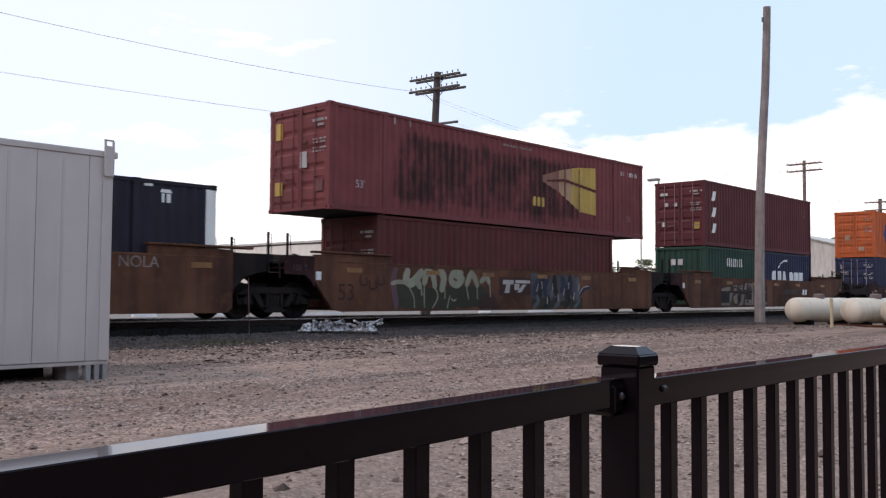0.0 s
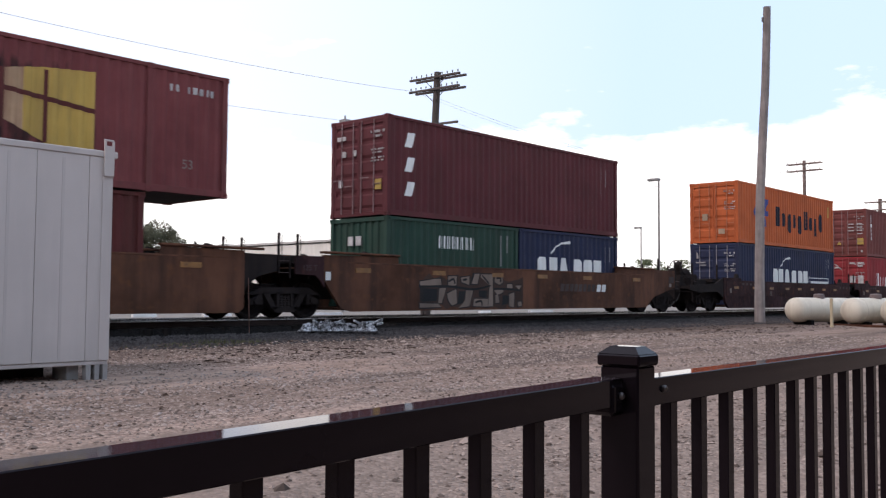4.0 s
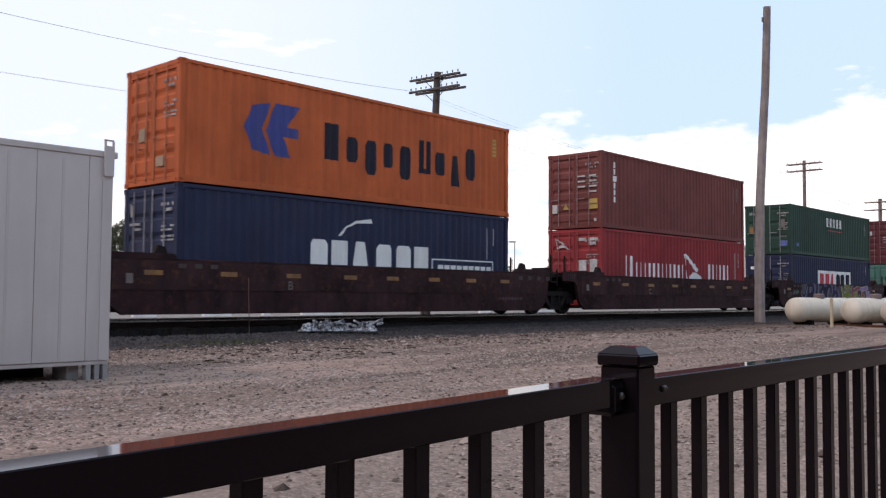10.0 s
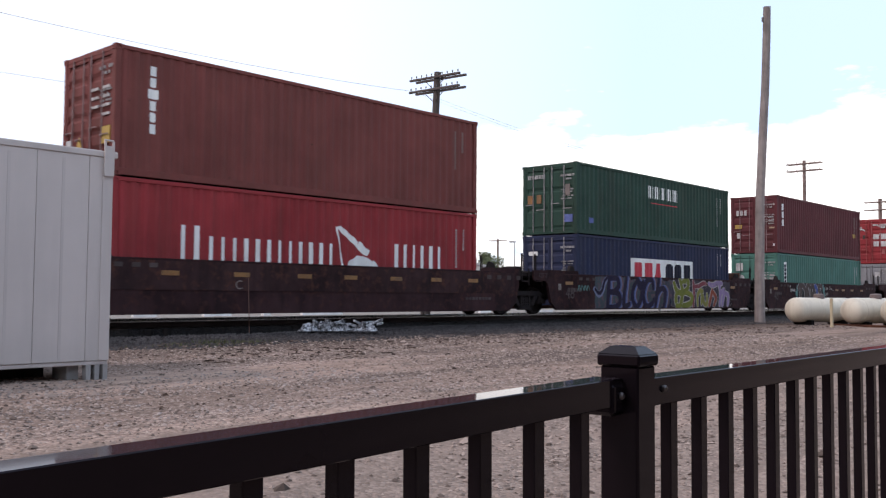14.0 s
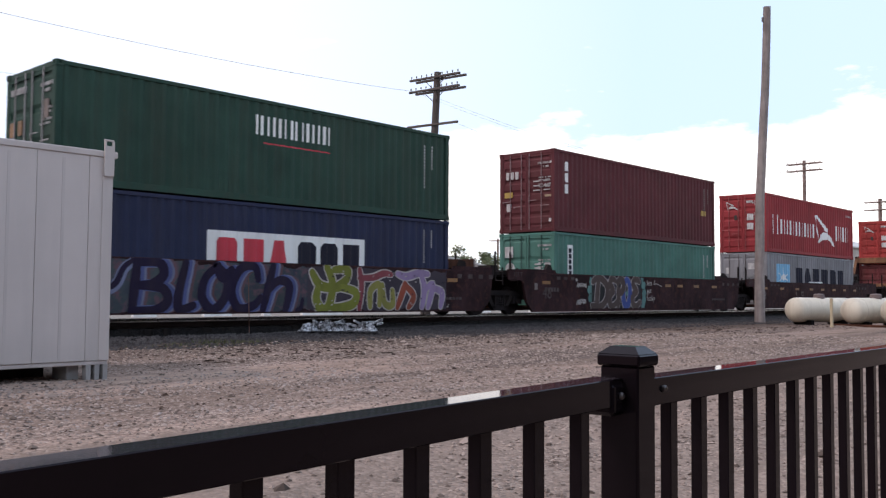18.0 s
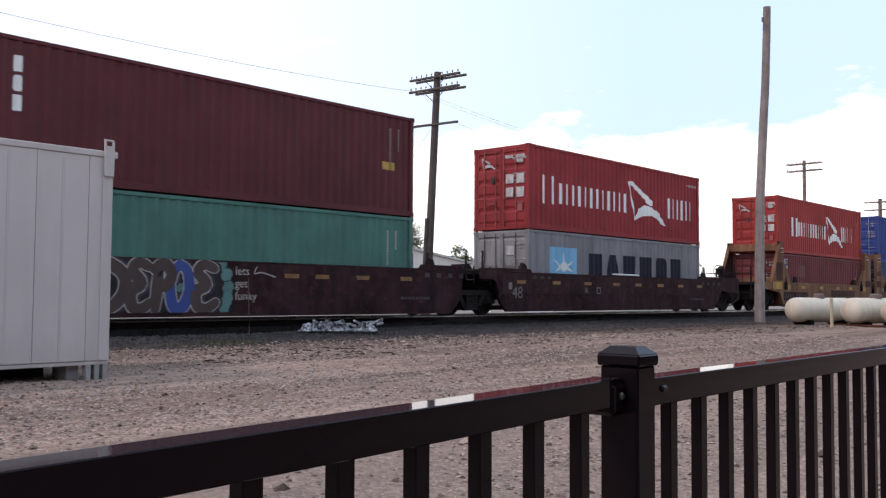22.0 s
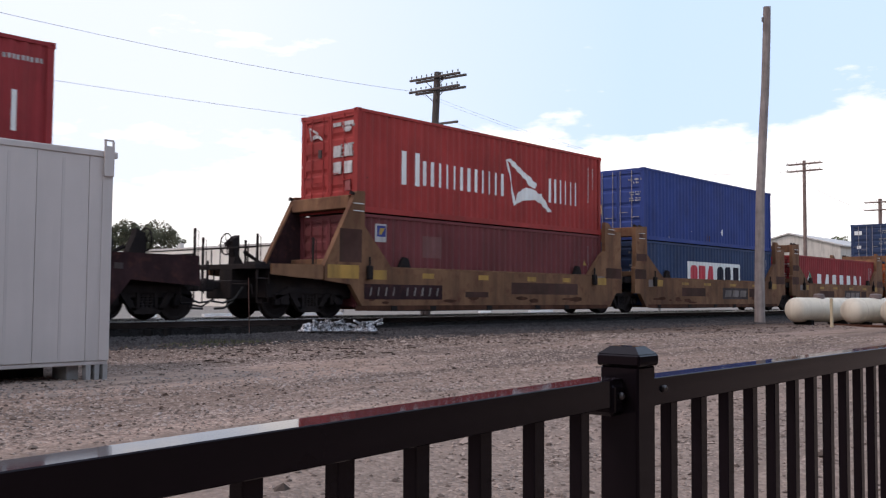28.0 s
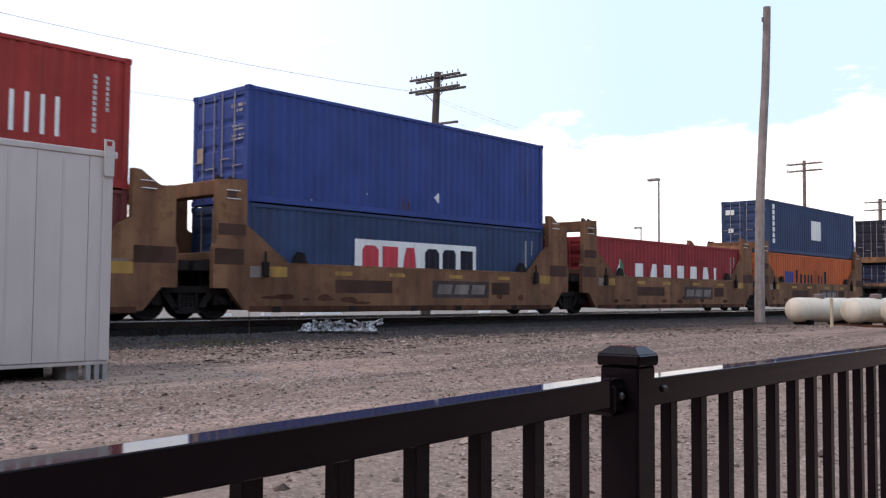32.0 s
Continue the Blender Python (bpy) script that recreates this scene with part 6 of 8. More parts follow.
    # red alone
    c = container(182.2, FT40, 2.591, Z0, "red", "dull red shipping container alone in a yellow well car")
    mark(c, FT40, sign_shapes(2.88, 9.81, 0.95, 1.66, even("rtrroti", 0.85, 0.3), 0.85, 0.5), M_WHITE, "lettering", "white bars in place of a line's name")
    mark(c, FT40, [[(1.35, 1.0), (1.80, 1.0), (1.80, 1.80)]], M_WHITE, "emblem", "")
    mark(c, FT40, [[(1.82, 1.0), (2.25, 1.0), (1.82, 1.80)]], M_GREENINK, "emblem", "green and white triangle emblem")
    side_codes(c, FT40, 11.2, 1.3, 2.2)
    # blue over orange
    c = container(197.6, FT40, 2.591, Z0, "orange", "orange shipping container in a weathered yellow well car")
    mark(c, FT40, [rect(2.1, 3.1, 1.0, 1.7)], M_BLUEINK, "emblem", "blue emblem")
    mark(c, FT40, sign_shapes(3.37, 7.78, 1.05, 1.80, [("r", 0.95, 0, 1)] + [("o", 0.8, 0, 0.72)] * 4 + [("i", 0.25, 0, 1), ("i", 0.25, 0, 1), ("o", 0.8, 0, 0.72), ("t", 0.8, -0.2, 0.72), ("o", 0.8, 0, 1)], 0.65), M_DARKINK, "lettering", "dark bars in place of a line's name")
    c = container(197.6, FT40, 2.591, Z1, "steelblue", "blue shipping container stacked on an orange one")
    mark(c, FT40, [rect(5.6, 7.0, 0.84, 1.88)], M_WHITE, "placard", "large white placard")
    mark(c, FT40, upright_shapes(0.55, 0.90, 0.40, 2.40, "orrorto"), M_WHITE, "lettering", "white bars down the side")
    end_mark(c, 2.438, [(1.75, 2.2, 1.9, 2.15), (1.8, 2.05, 1.0, 1.2)], M_WHITE, "white placards")
    # far end of what is seen
    c = container(217.4, FT40, 2.591, Z0, "navy", "navy shipping container in a yellow well car")
    c = container(217.4, FT40, 2.896, Z1, "ink", "dark blue-black shipping container stacked on a navy one", bands=4)


def red_line(c, x0, k=1.0):
    """White bars and a winged mark, as on the red boxes."""
    mark(c, FT40, [rect(x0, x0 + 0.16, 0.92, 1.90), rect(x0 + 0.55, x0 + 0.71, 0.92, 1.90)] + sign_shapes(x0 + 0.95 * k, x0 + 5.5 * k, 0.97, 1.70, even("pppppp", 0.95), 0.50, 0.14), M_WHITE, "lettering", "tall white bars in place of a line's name")
    mark(c, FT40, seabird(x0 + 5.6 * k, x0 + 8.5 * k, 0.62, 2.25), M_WHITE, "emblem", "white winged emblem")
    a = 8.65 if k == 1 else 8.27
    mark(c, FT40, sign_shapes(x0 + a * k, x0 + (a + 2.1) * k, 0.97, 1.80, even("ppp", 0.95), 0.50, 0.16), M_WHITE, "lettering", "white bars in place of a line's name")
    if k == 1:
        mark(c, FT40, word_bars(11.15, 11.95, 2.42, 2.52, [1] * 9, 0.4), M_CODE, "lettering", "small white lettering")
    else:
        mark(c, FT40, word_bars_up(11.32, 11.43, 1.15, 2.45, 11), M_PLACARD, "lettering", "small white lettering up the side")
        mark(c, FT40, word_bars_up(11.62, 11.71, 1.65, 2.45, 7), M_PLACARD, "lettering", "small white lettering up the side")
    red_end(c)


def red_end(c, low=False):
    """The door end of a red box: a thin winged mark, cells of numbers and placards."""
    wing = [[(2.09 - (p - 0.0) * 0.62, q) for p, q in poly] for poly in seabird(0, 1, 2.12, 2.54)]
    end_shapes(c, 2.438, wing, M_PLACARD, "thin white winged emblem")
    cells = [rect(0.95 - 0.085 * i, 1.02 - 0.085 * i, 2.45, 2.56) for i in range(10) if i != 4] + [rect(0.52 - 0.085 * i, 0.59 - 0.085 * i, 2.30, 2.40) for i in range(4)]
    end_shapes(c, 2.438, cells, M_PLACARD, "white cells of unreadable numbers", "number_plate")
    if low:
        end_mark(c, 2.438, [(0.22, 0.52, 1.05, 1.75), (0.68, 1.02, 1.32, 1.72), (0.68, 0.95, 0.95, 1.10)], M_PLACARD, "greyish white placards")
    else:
        end_mark(c, 2.438, [(0.22, 0.53, 1.58, 1.90), (0.67, 0.99, 1.58, 1.90), (0.22, 0.53, 1.10, 1.44), (0.67, 0.99, 1.10, 1.44)], M_PLACARD, "greyish white placards")
        end_mark(c, 2.438, [(0.28, 0.48, 0.62, 0.92)], RODS["red"], "faded red placard")
        end_mark(c, 2.438, [(1.52, 1.66, 1.62, 1.86)], M_DIM, "grimy placard")


def number_mark(parent, text, x, z, size, W, y=None, material=None, name="number"):
    """Plain figures painted on a side."""
    cu = bpy.data.curves.new(name, "FONT")
    cu.body, cu.size, cu.extrude = text, size * 1.38, 0.0
    cu.materials.append(material or M_WHITE)
    ob = new(name, cu)
    ob.parent = parent
    ob.location = (x, (-W / 2 + 0.006) if y is None else y, z)
    ob.rotation_euler = (math.pi / 2, 0, 0)
    return ob


# ---------------------------------------------------------------- well cars
WHEELS = []


def wheelset_shape():
    s = Shape()
    s.cyl((0, -0.72, 0), (0, 0.72, 0), 0.075, n=10)
    for sg in (-1, 1):
        y = sg * 0.7175
        prof = [(0.08, -0.07), (0.16, -0.07), (0.19, -0.035), (0.36, -0.03), (0.40, -0.065), (0.455, -0.065), (0.46, 0.045), (0.485, 0.055), (0.485, 0.075), (0.40, 0.075), (0.36, 0.03), (0.19, 0.02), (0.16, 0.06), (0.08, 0.06)]
        s.lathe([(r, y + sg * -h) for r, h in prof], 28, "y")
        s.box(-0.03, 0.03, y - 0.085 if sg < 0 else y + 0.05, y - 0.05 if sg < 0 else y + 0.085, 0.10, 0.17)
    return s


def side_frame():
    """The cast side of a truck, seen from outside: an arched beam with two openings."""
    s = Shape()
    for poly in ([(-1.15, 0.62), (-0.75, 0.80), (0.75, 0.80), (1.15, 0.62), (1.15, 0.48), (0.7, 0.64), (-0.7, 0.64), (-1.15, 0.48)],
                 [(-0.70, 0.66), (-0.40, 0.24), (-0.25, 0.24), (-0.50, 0.66)], [(0.70, 0.66), (0.40, 0.24), (0.25, 0.24), (0.50, 0.66)],
                 [(-0.42, 0.30), (-0.30, 0.16), (0.30, 0.16), (0.42, 0.30)], [(-0.26, 0.66), (-0.26, 0.28), (-0.18, 0.28), (-0.18, 0.66)], [(0.18, 0.66), (0.18, 0.28), (0.26, 0.28), (0.26, 0.66)],
                 [(-1.12, 0.60), (-1.12, 0.36), (-0.68, 0.36), (-0.72, 0.62)], [(1.12, 0.60), (1.12, 0.36), (0.68, 0.36), (0.72, 0.62)]):
        s.prism(poly, -0.07, 0.07)
    for x in (-0.11, 0.0, 0.11):
        s.lathe([(0.045, 0.30 + 0.03 * i) if i % 2 else (0.06, 0.30 + 0.03 * i) for i in range(11)], 8, "z", (x, -0.02, 0))
    for x in (-0.89, 0.89):
        s.cyl((x, -0.12, 0.46), (x, 0.0, 0.46), 0.10, n=12)
    return s


def build_truck(car, x):
    truck = part("truck", shared(("truck_bolster",), lambda: Shape().box(-0.18, 0.18, -1.0, 1.0, 0.46, 0.78, 0.04).box(-0.3, 0.3, -0.35, 0.35, 0.78, 0.9, 0.02)), M_TRUCK, car, "grimy cast steel truck", at=(x, 0, 0))
    fr = shared(("side_frame",), side_frame)
    for y in (-1.0, 1.0):
        f = part("side_frame", fr, M_TRUCK, truck, at=(0, y, 0))
        if y > 0:
            f.rotation_euler = (0, 0, math.pi)
    for dx in (-0.89, 0.89):
        w = part("wheelset", shared(("wheelset",), wheelset_shape), M_TRUCK, truck, at=(dx, 0, 0.46))
        WHEELS.append(w)


def grab(car, x, y, z0, z1, w=0.34):
    """An upright with a rung ladder beside it."""
    p = part("stanchion", Shape().box(x - 0.028, x + 0.028, y - 0.028, y + 0.028, z0, z1, 0.006), M_TRUCK, car)
    part("grab_iron", Shape().tube([(x + 0.028, y, z1 - 0.75), (x + 0.1, y, z1 - 0.72), (x + 0.1, y, z1 - 0.06), (x + 0.028, y, z1 - 0.05)], 0.011, 5), M_TRUCK, p)
    if y < 0:
        for z in (z0 + 0.02, z0 + 0.32):
            part("rung", Shape().cyl((x, y - 0.03, z), (x + w, y - 0.03, z), 0.013, n=5), M_DIM, p, "worn grey rung")
        part("ladder_stile", Shape().box(x + w - 0.02, x + w + 0.02, y - 0.045, y - 0.005, z0 - 0.12, z0 + 0.45), M_TRUCK, p)


def brake_stand(car, x, y, wheel_dx):
    sg = 1 if wheel_dx > 0 else -1
    s = Shape().prism([(x - 0.30, 1.12), (x + 0.30, 1.12), (x + 0.16 * sg + 0.12, 1.62), (x + 0.16 * sg + 0.12, 2.08), (x + 0.05 * sg, 2.18), (x + 0.16 * sg - 0.14, 2.02), (x - 0.16, 1.6)], y - 0.13, y + 0.13)
    s.box(x - sg * 0.55 - 0.16, x - sg * 0.55 + 0.16, y - 0.3, y + 0.3, 1.12, 1.50, 0.03)
    s.cyl((x - sg * 0.2, y, 1.75), (x - sg * 0.75, y, 1.45), 0.05, n=8)
    st = part("brake_stand", s, M_TRUCK, car, "dark hand brake housing")
    xx = x + sg * 0.36
    w = Shape().torus((xx, y, 1.93), 0.28, 0.020, "x", 24, 6)
    for i in range(6):
        a = i * math.pi / 3 + 0.3
        w.cyl((xx, y, 1.93), (xx, y + 0.28 * math.cos(a), 1.93 + 0.28 * math.sin(a)), 0.013, n=5)
    w.cyl((xx, y, 1.93), (x, y, 1.93), 0.045, n=8)
    w.cyl((xx - sg * 0.02, y, 1.93), (xx + sg * 0.03, y, 1.93), 0.06, n=10)
    part("brake_wheel", w, M_TRUCK, st, "spoked hand brake wheel")


def end_platform(car, x_end, x_in, z=1.12):
    """The low deck between the well and the coupler, with its coupler and hoses."""
    a, b = min(x_end, x_in), max(x_end, x_in)
    part("end_platform", Shape().box(a, b, -1.25, 1.25, z - 0.13, z, 0.01), M_TRUCK, car)
    part("centre_sill", Shape().box(a, b, -0.28, 0.28, 0.68, z - 0.132, 0.01), M_TRUCK, car)
    sg = 1 if x_end > x_in else -1
    part("draft_gear", Shape().box(min(x_in, x_end - sg * 0.5), max(x_in, x_end - sg * 0.5), -1.02, 1.02, 0.52, z - 0.134, 0.02), M_TRUCK, car)
    c = Shape().box(min(x_end, x_end + sg * 0.5), max(x_end, x_end + sg * 0.5), -0.09, 0.09, 0.74, 0.94, 0.02)
    c.box(min(x_end + sg * 0.42, x_end + sg * 0.72), max(x_end + sg * 0.42, x_end + sg * 0.72), -0.16, 0.16, 0.68, 0.98, 0.04)
    part("coupler", c, M_TRUCK, car, "cast knuckle coupler")
    pts = [(x_end, -0.45, 0.72), (x_end + sg * 0.1, -0.46, 0.42), (x_end + sg * 0.35, -0.46, 0.27), (x_end + sg * 0.62, -0.46, 0.26)]
    part("air_hose", Shape().tube(pts, 0.028, 6), M_HOSE, car, "black rubber air hose")
    part("coupler_carrier", Shape().box(min(x_end - sg * 0.3, x_end + sg * 0.22), max(x_end - sg * 0.3, x_end + sg * 0.22), -0.55, 0.55, 0.50, 0.97, 0.03), M_TRUCK, car)
    for y, dip in ((0.30, 0.30), (-0.62, 0.40)):
        pts = [(x_end - sg * 0.1, y, 0.80), (x_end + sg * 0.15, y, 0.5), (x_end + sg * 0.45, y + 0.05, dip), (x_end + sg * 0.8, y + 0.08, dip + 0.05)]
        part("air_hose", Shape().tube(pts, 0.024, 6), M_HOSE, car, "black rubber air hose")
    part("uncoupling_lever", Shape().tube([(x_end + sg * 0.1, -1.3, 0.62), (x_end + sg * 0.1, -1.25, 0.86), (x_end + sg * 0.2, -0.2, 0.90)], 0.016, 5), M_TRUCK, car, "bent uncoupling lever")
    rail = Shape()
    x = x_end - sg * 0.1
    rail.tube([(x, -1.22, z), (x, -1.22, z + 0.42), (x, 1.22, z + 0.42), (x, 1.22, z)], 0.022, 6)
    for y in (-0.8, -0.4, 0, 0.4, 0.8):
        rail.cyl((x, y, z), (x, y, z + 0.42), 0.016, n=5)
    part("end_rail", rail, M_TRUCK, car)
    for y in (-1.2, 1.2):
        part("step", Shape().tube([(x, y, z - 0.1), (x, y, 0.42), (x - sg * 0.35, y, 0.42), (x - sg * 0.35, y, z - 0.1)], 0.018, 5), M_TRUCK, car)


def reflectors(car, xs, z, m=None, w=0.45, h=0.11, y=-1.402):
    for x in xs:
        part("reflector", Shape().box(x, x + w, y - 0.004, y + 0.01, z, z + h), m or M_REFLECT, car, "dull amber reflective strip")


def well_body(car, material, poly, Lu, x_in, top=1.46, lip=0.14, thick=0.10):
    for sg in (-1, 1):
        y_out = sg * 1.40
        part("side_sill", Shape().prism(poly, min(y_out, y_out - sg * thick), max(y_out, y_out - sg * thick)), material, car)
        part("top_chord", Shape().box(x_in, Lu - x_in, min(y_out + sg * 0.004, y_out - sg * lip), max(y_out + sg * 0.004, y_out - sg * lip), top, top + 0.05, 0.01), material, car)
    xs = [x_in + 0.3 + (Lu - 2 * x_in - 0.6) * i / 7 for i in range(8)]
    me = shared(("cross_beam",), lambda: Shape().box(-0.12, 0.12, -1.29, 1.29, 0.20, 0.2795, 0.005))
    for x in xs:
        part("cross_beam", me, material, car, at=(x, 0, 0))
    for x in (x_in - 0.1, Lu - x_in + 0.1):
        part("end_wall", Shape().box(x - 0.05, x + 0.05, -1.295, 1.295, 0.5, 1.35, 0.01), M_TRUCK, car)
    foot = shared(("locating_guide",), lambda: Shape().prism([(-0.22, 0), (0.22, 0), (0.12, 0.26), (-0.05, 0.30)], -0.06, 0.06))
    for x in (x_in + 0.75, Lu - x_in - 0.75):
        for y in (-1.33, 1.33):
            part("locating_guide", foot, M_TRUCK, car, at=(x, y, top + 0.05))


def curve_through(pts, n=5):
    """A smooth path through the points."""
    if len(pts) < 3:
        return [tuple(Vector(pts[0]).lerp(Vector(pts[1]), k / 4)) for k in range(5)]
    out = []
    for i in range(len(pts) - 1):
        p0, p1, p2, p3 = (Vector(pts[max(0, min(len(pts) - 1, j))]) for j in (i - 1, i, i + 1, i + 2))
        for k in range(n):
            t = k / n
            out.append(tuple(0.5 * (2 * p1 + (p2 - p0) * t + (2 * p0 - 5 * p1 + 4 * p2 - p3) * t * t + (3 * p1 - p0 - 3 * p2 + p3) * t ** 3)))
    return out + [tuple(pts[-1])]


def spray(car, pts, rad, m, y, z0=0.19, z1=1.40, swell=0.3, label="sprayed graffiti stroke"):
    """One stroke of spray paint along a path in x and z, swelling in the middle, with round ends."""
    path = curve_through(pts)
    n = len(path) - 1
    lft, rgt = [], []
    for k, q in enumerate(path):
        a, b = path[max(0, k - 1)], path[min(n, k + 1)]
        d = Vector((b[0] - a[0], b[1] - a[1]))
        d = d.normalized() if d.length > 1e-6 else Vector((1, 0))
        rr = rad * (1 - swell / 2 + swell * math.sin(math.pi * k / n))
        yy = y - 0.00003 * k
        if k == 0:
            cap0 = [(q[0] - rr * math.cos(f) * d.x - rr * math.sin(f) * d.y, yy, q[1] - rr * math.cos(f) * d.y + rr * math.sin(f) * d.x) for f in (0.9, 0.3, -0.3, -0.9)]
        if k == n:
            cap1 = [(q[0] + rr * math.cos(f) * d.x - rr * math.sin(f) * d.y, yy, q[1] + rr * math.cos(f) * d.y + rr * math.sin(f) * d.x) for f in (0.9, 0.3, -0.3, -0.9)]
        lft.append((q[0] - d.y * rr, yy, q[1] + d.x * rr))
        rgt.append((q[0] + d.y * rr, yy, q[1] - d.x * rr))
    vs = [(x, yy, min(max(z, z0), z1)) for x, yy, z in lft + rgt + cap0 + cap1]
    m2, c0 = n + 1, 2 * n + 2
    s = Shape().add(vs, [(k, k + 1, m2 + k + 1, m2 + k) for k in range(n)] + [(0, c0, c0 + 1, c0 + 2, c0 + 3, m2), (n, c0 + 4, c0 + 5, c0 + 6, c0 + 7, m2 + n)])
    part("graffiti", s, m, car, label)


def haze(car, x0, x1, z0, z1, m, seed, y=-1.4006, uneven=0.12):
    """A cloudy background field with a ragged outline."""
    r = random.Random(seed)
    nx = max(4, int((x1 - x0) / 0.25))
    top = [(x0 + (x1 - x0) * i / nx, min(1.40, z1 + r.uniform(-uneven, uneven * 0.4))) for i in range(nx + 1)]
    low = [(x0 + (x1 - x0) * i / nx, max(0.19, z0 + r.uniform(-uneven * 0.4, uneven))) for i in range(nx + 1)]
    s = Shape().add([(q[0], y, q[1]) for q in low + top], [(i, i + 1, nx + 2 + i, nx + 1 + i) for i in range(nx)])
    part("graffiti", s, m, car, "sprayed background haze")


STROKES = {      # letters as strokes in a unit box
    "B": [[(0.30, 0.0), (0.38, 1.0)], [(0.36, 0.96), (0.78, 0.98), (0.88, 0.74), (0.66, 0.54), (0.36, 0.52)], [(0.40, 0.52), (0.86, 0.46), (0.96, 0.20), (0.72, 0.02), (0.28, 0.02)]],
    "l": [[(0.62, 1.0), (0.42, 0.35), (0.45, 0.03), (0.85, 0.12)]],
    "o": [[(0.62, 0.95), (0.22, 0.70), (0.10, 0.30), (0.45, 0.02), (0.85, 0.30), (0.88, 0.72), (0.55, 0.95)], [(0.55, 0.93), (0.75, 0.70), (1.05, 0.88)]],
    "c": [[(0.92, 0.68), (0.80, 0.96), (0.40, 0.90), (0.14, 0.45), (0.35, 0.05), (0.80, 0.12), (0.98, 0.28)]],
    "h": [[(0.38, 1.0), (0.10, 0.0)], [(0.20, 0.40), (0.52, 0.66), (0.82, 0.58), (0.80, 0.25), (0.72, 0.0)]],
    "D": [[(0.30, 0.02), (0.42, 0.95)], [(0.10, 0.85), (0.45, 1.0), (0.90, 0.75), (0.92, 0.35), (0.60, 0.04), (0.05, 0.05)]],
    "E": [[(0.90, 0.90), (0.50, 0.98), (0.30, 0.80), (0.62, 0.56), (0.25, 0.40), (0.28, 0.10), (0.60, 0.03), (0.95, 0.16)]],
    "P": [[(0.32, 0.02), (0.45, 0.90)], [(0.25, 0.85), (0.65, 0.98), (0.95, 0.76), (0.75, 0.52), (0.42, 0.48)]],
    "O": [[(0.50, 0.98), (0.14, 0.65), (0.22, 0.15), (0.55, 0.02), (0.88, 0.40), (0.80, 0.82), (0.50, 0.97)]],
}


def spray_letter(car, glyph, x0, x1, z0, z1, layers):
    """A swollen letter: each layer is (half width, material, y, shift)."""
    for rad, m, y, dx in layers:
        for k, st in enumerate(STROKES[glyph]):
            spray(car, [(x0 + (x1 - x0) * a + dx, z0 + 0.06 + (z1 - z0 - 0.12) * b) for a, b in st], rad, m, y - 0.0009 * k)


def tag_text(car, lines, x, z, size, m, step=0.26):
    for i, t in enumerate(lines):
        number_mark(car, t, x, z - step * i, size, 2.8, y=-1.409, material=m, name="graffiti_word")


def flat_mark(car, polys, m, name="lettering", label="", y=-1.403):
    for p in polys:
        part("lettering_bar" if name == "lettering" else name, Shape().add([(x, y, z) for x, z in p], [tuple(range(len(p)))]), m, car, label)


def arch_panel(car, x0, z0, z1):
    """The dark end of the side that arches over the shared truck, with its unit number."""
    for sg in (-1, 1):
        poly = [(x0, z1), (1.02, z1 + 0.02), (1.02, 0.80), (0.90, 0.98), (0.70, z0), (x0, z0 + 0.02)]
        part("end_panel", Shape().prism(poly, min(sg * 1.395, sg * 1.33), max(sg * 1.395, sg * 1.33)), M_DARKCAR, car, "dark end panel arched over the truck")
    number_mark(car, "125 T", 0.28, z0 + 0.12, 0.15, 2.8, y=-1.399, material=M_DIM)


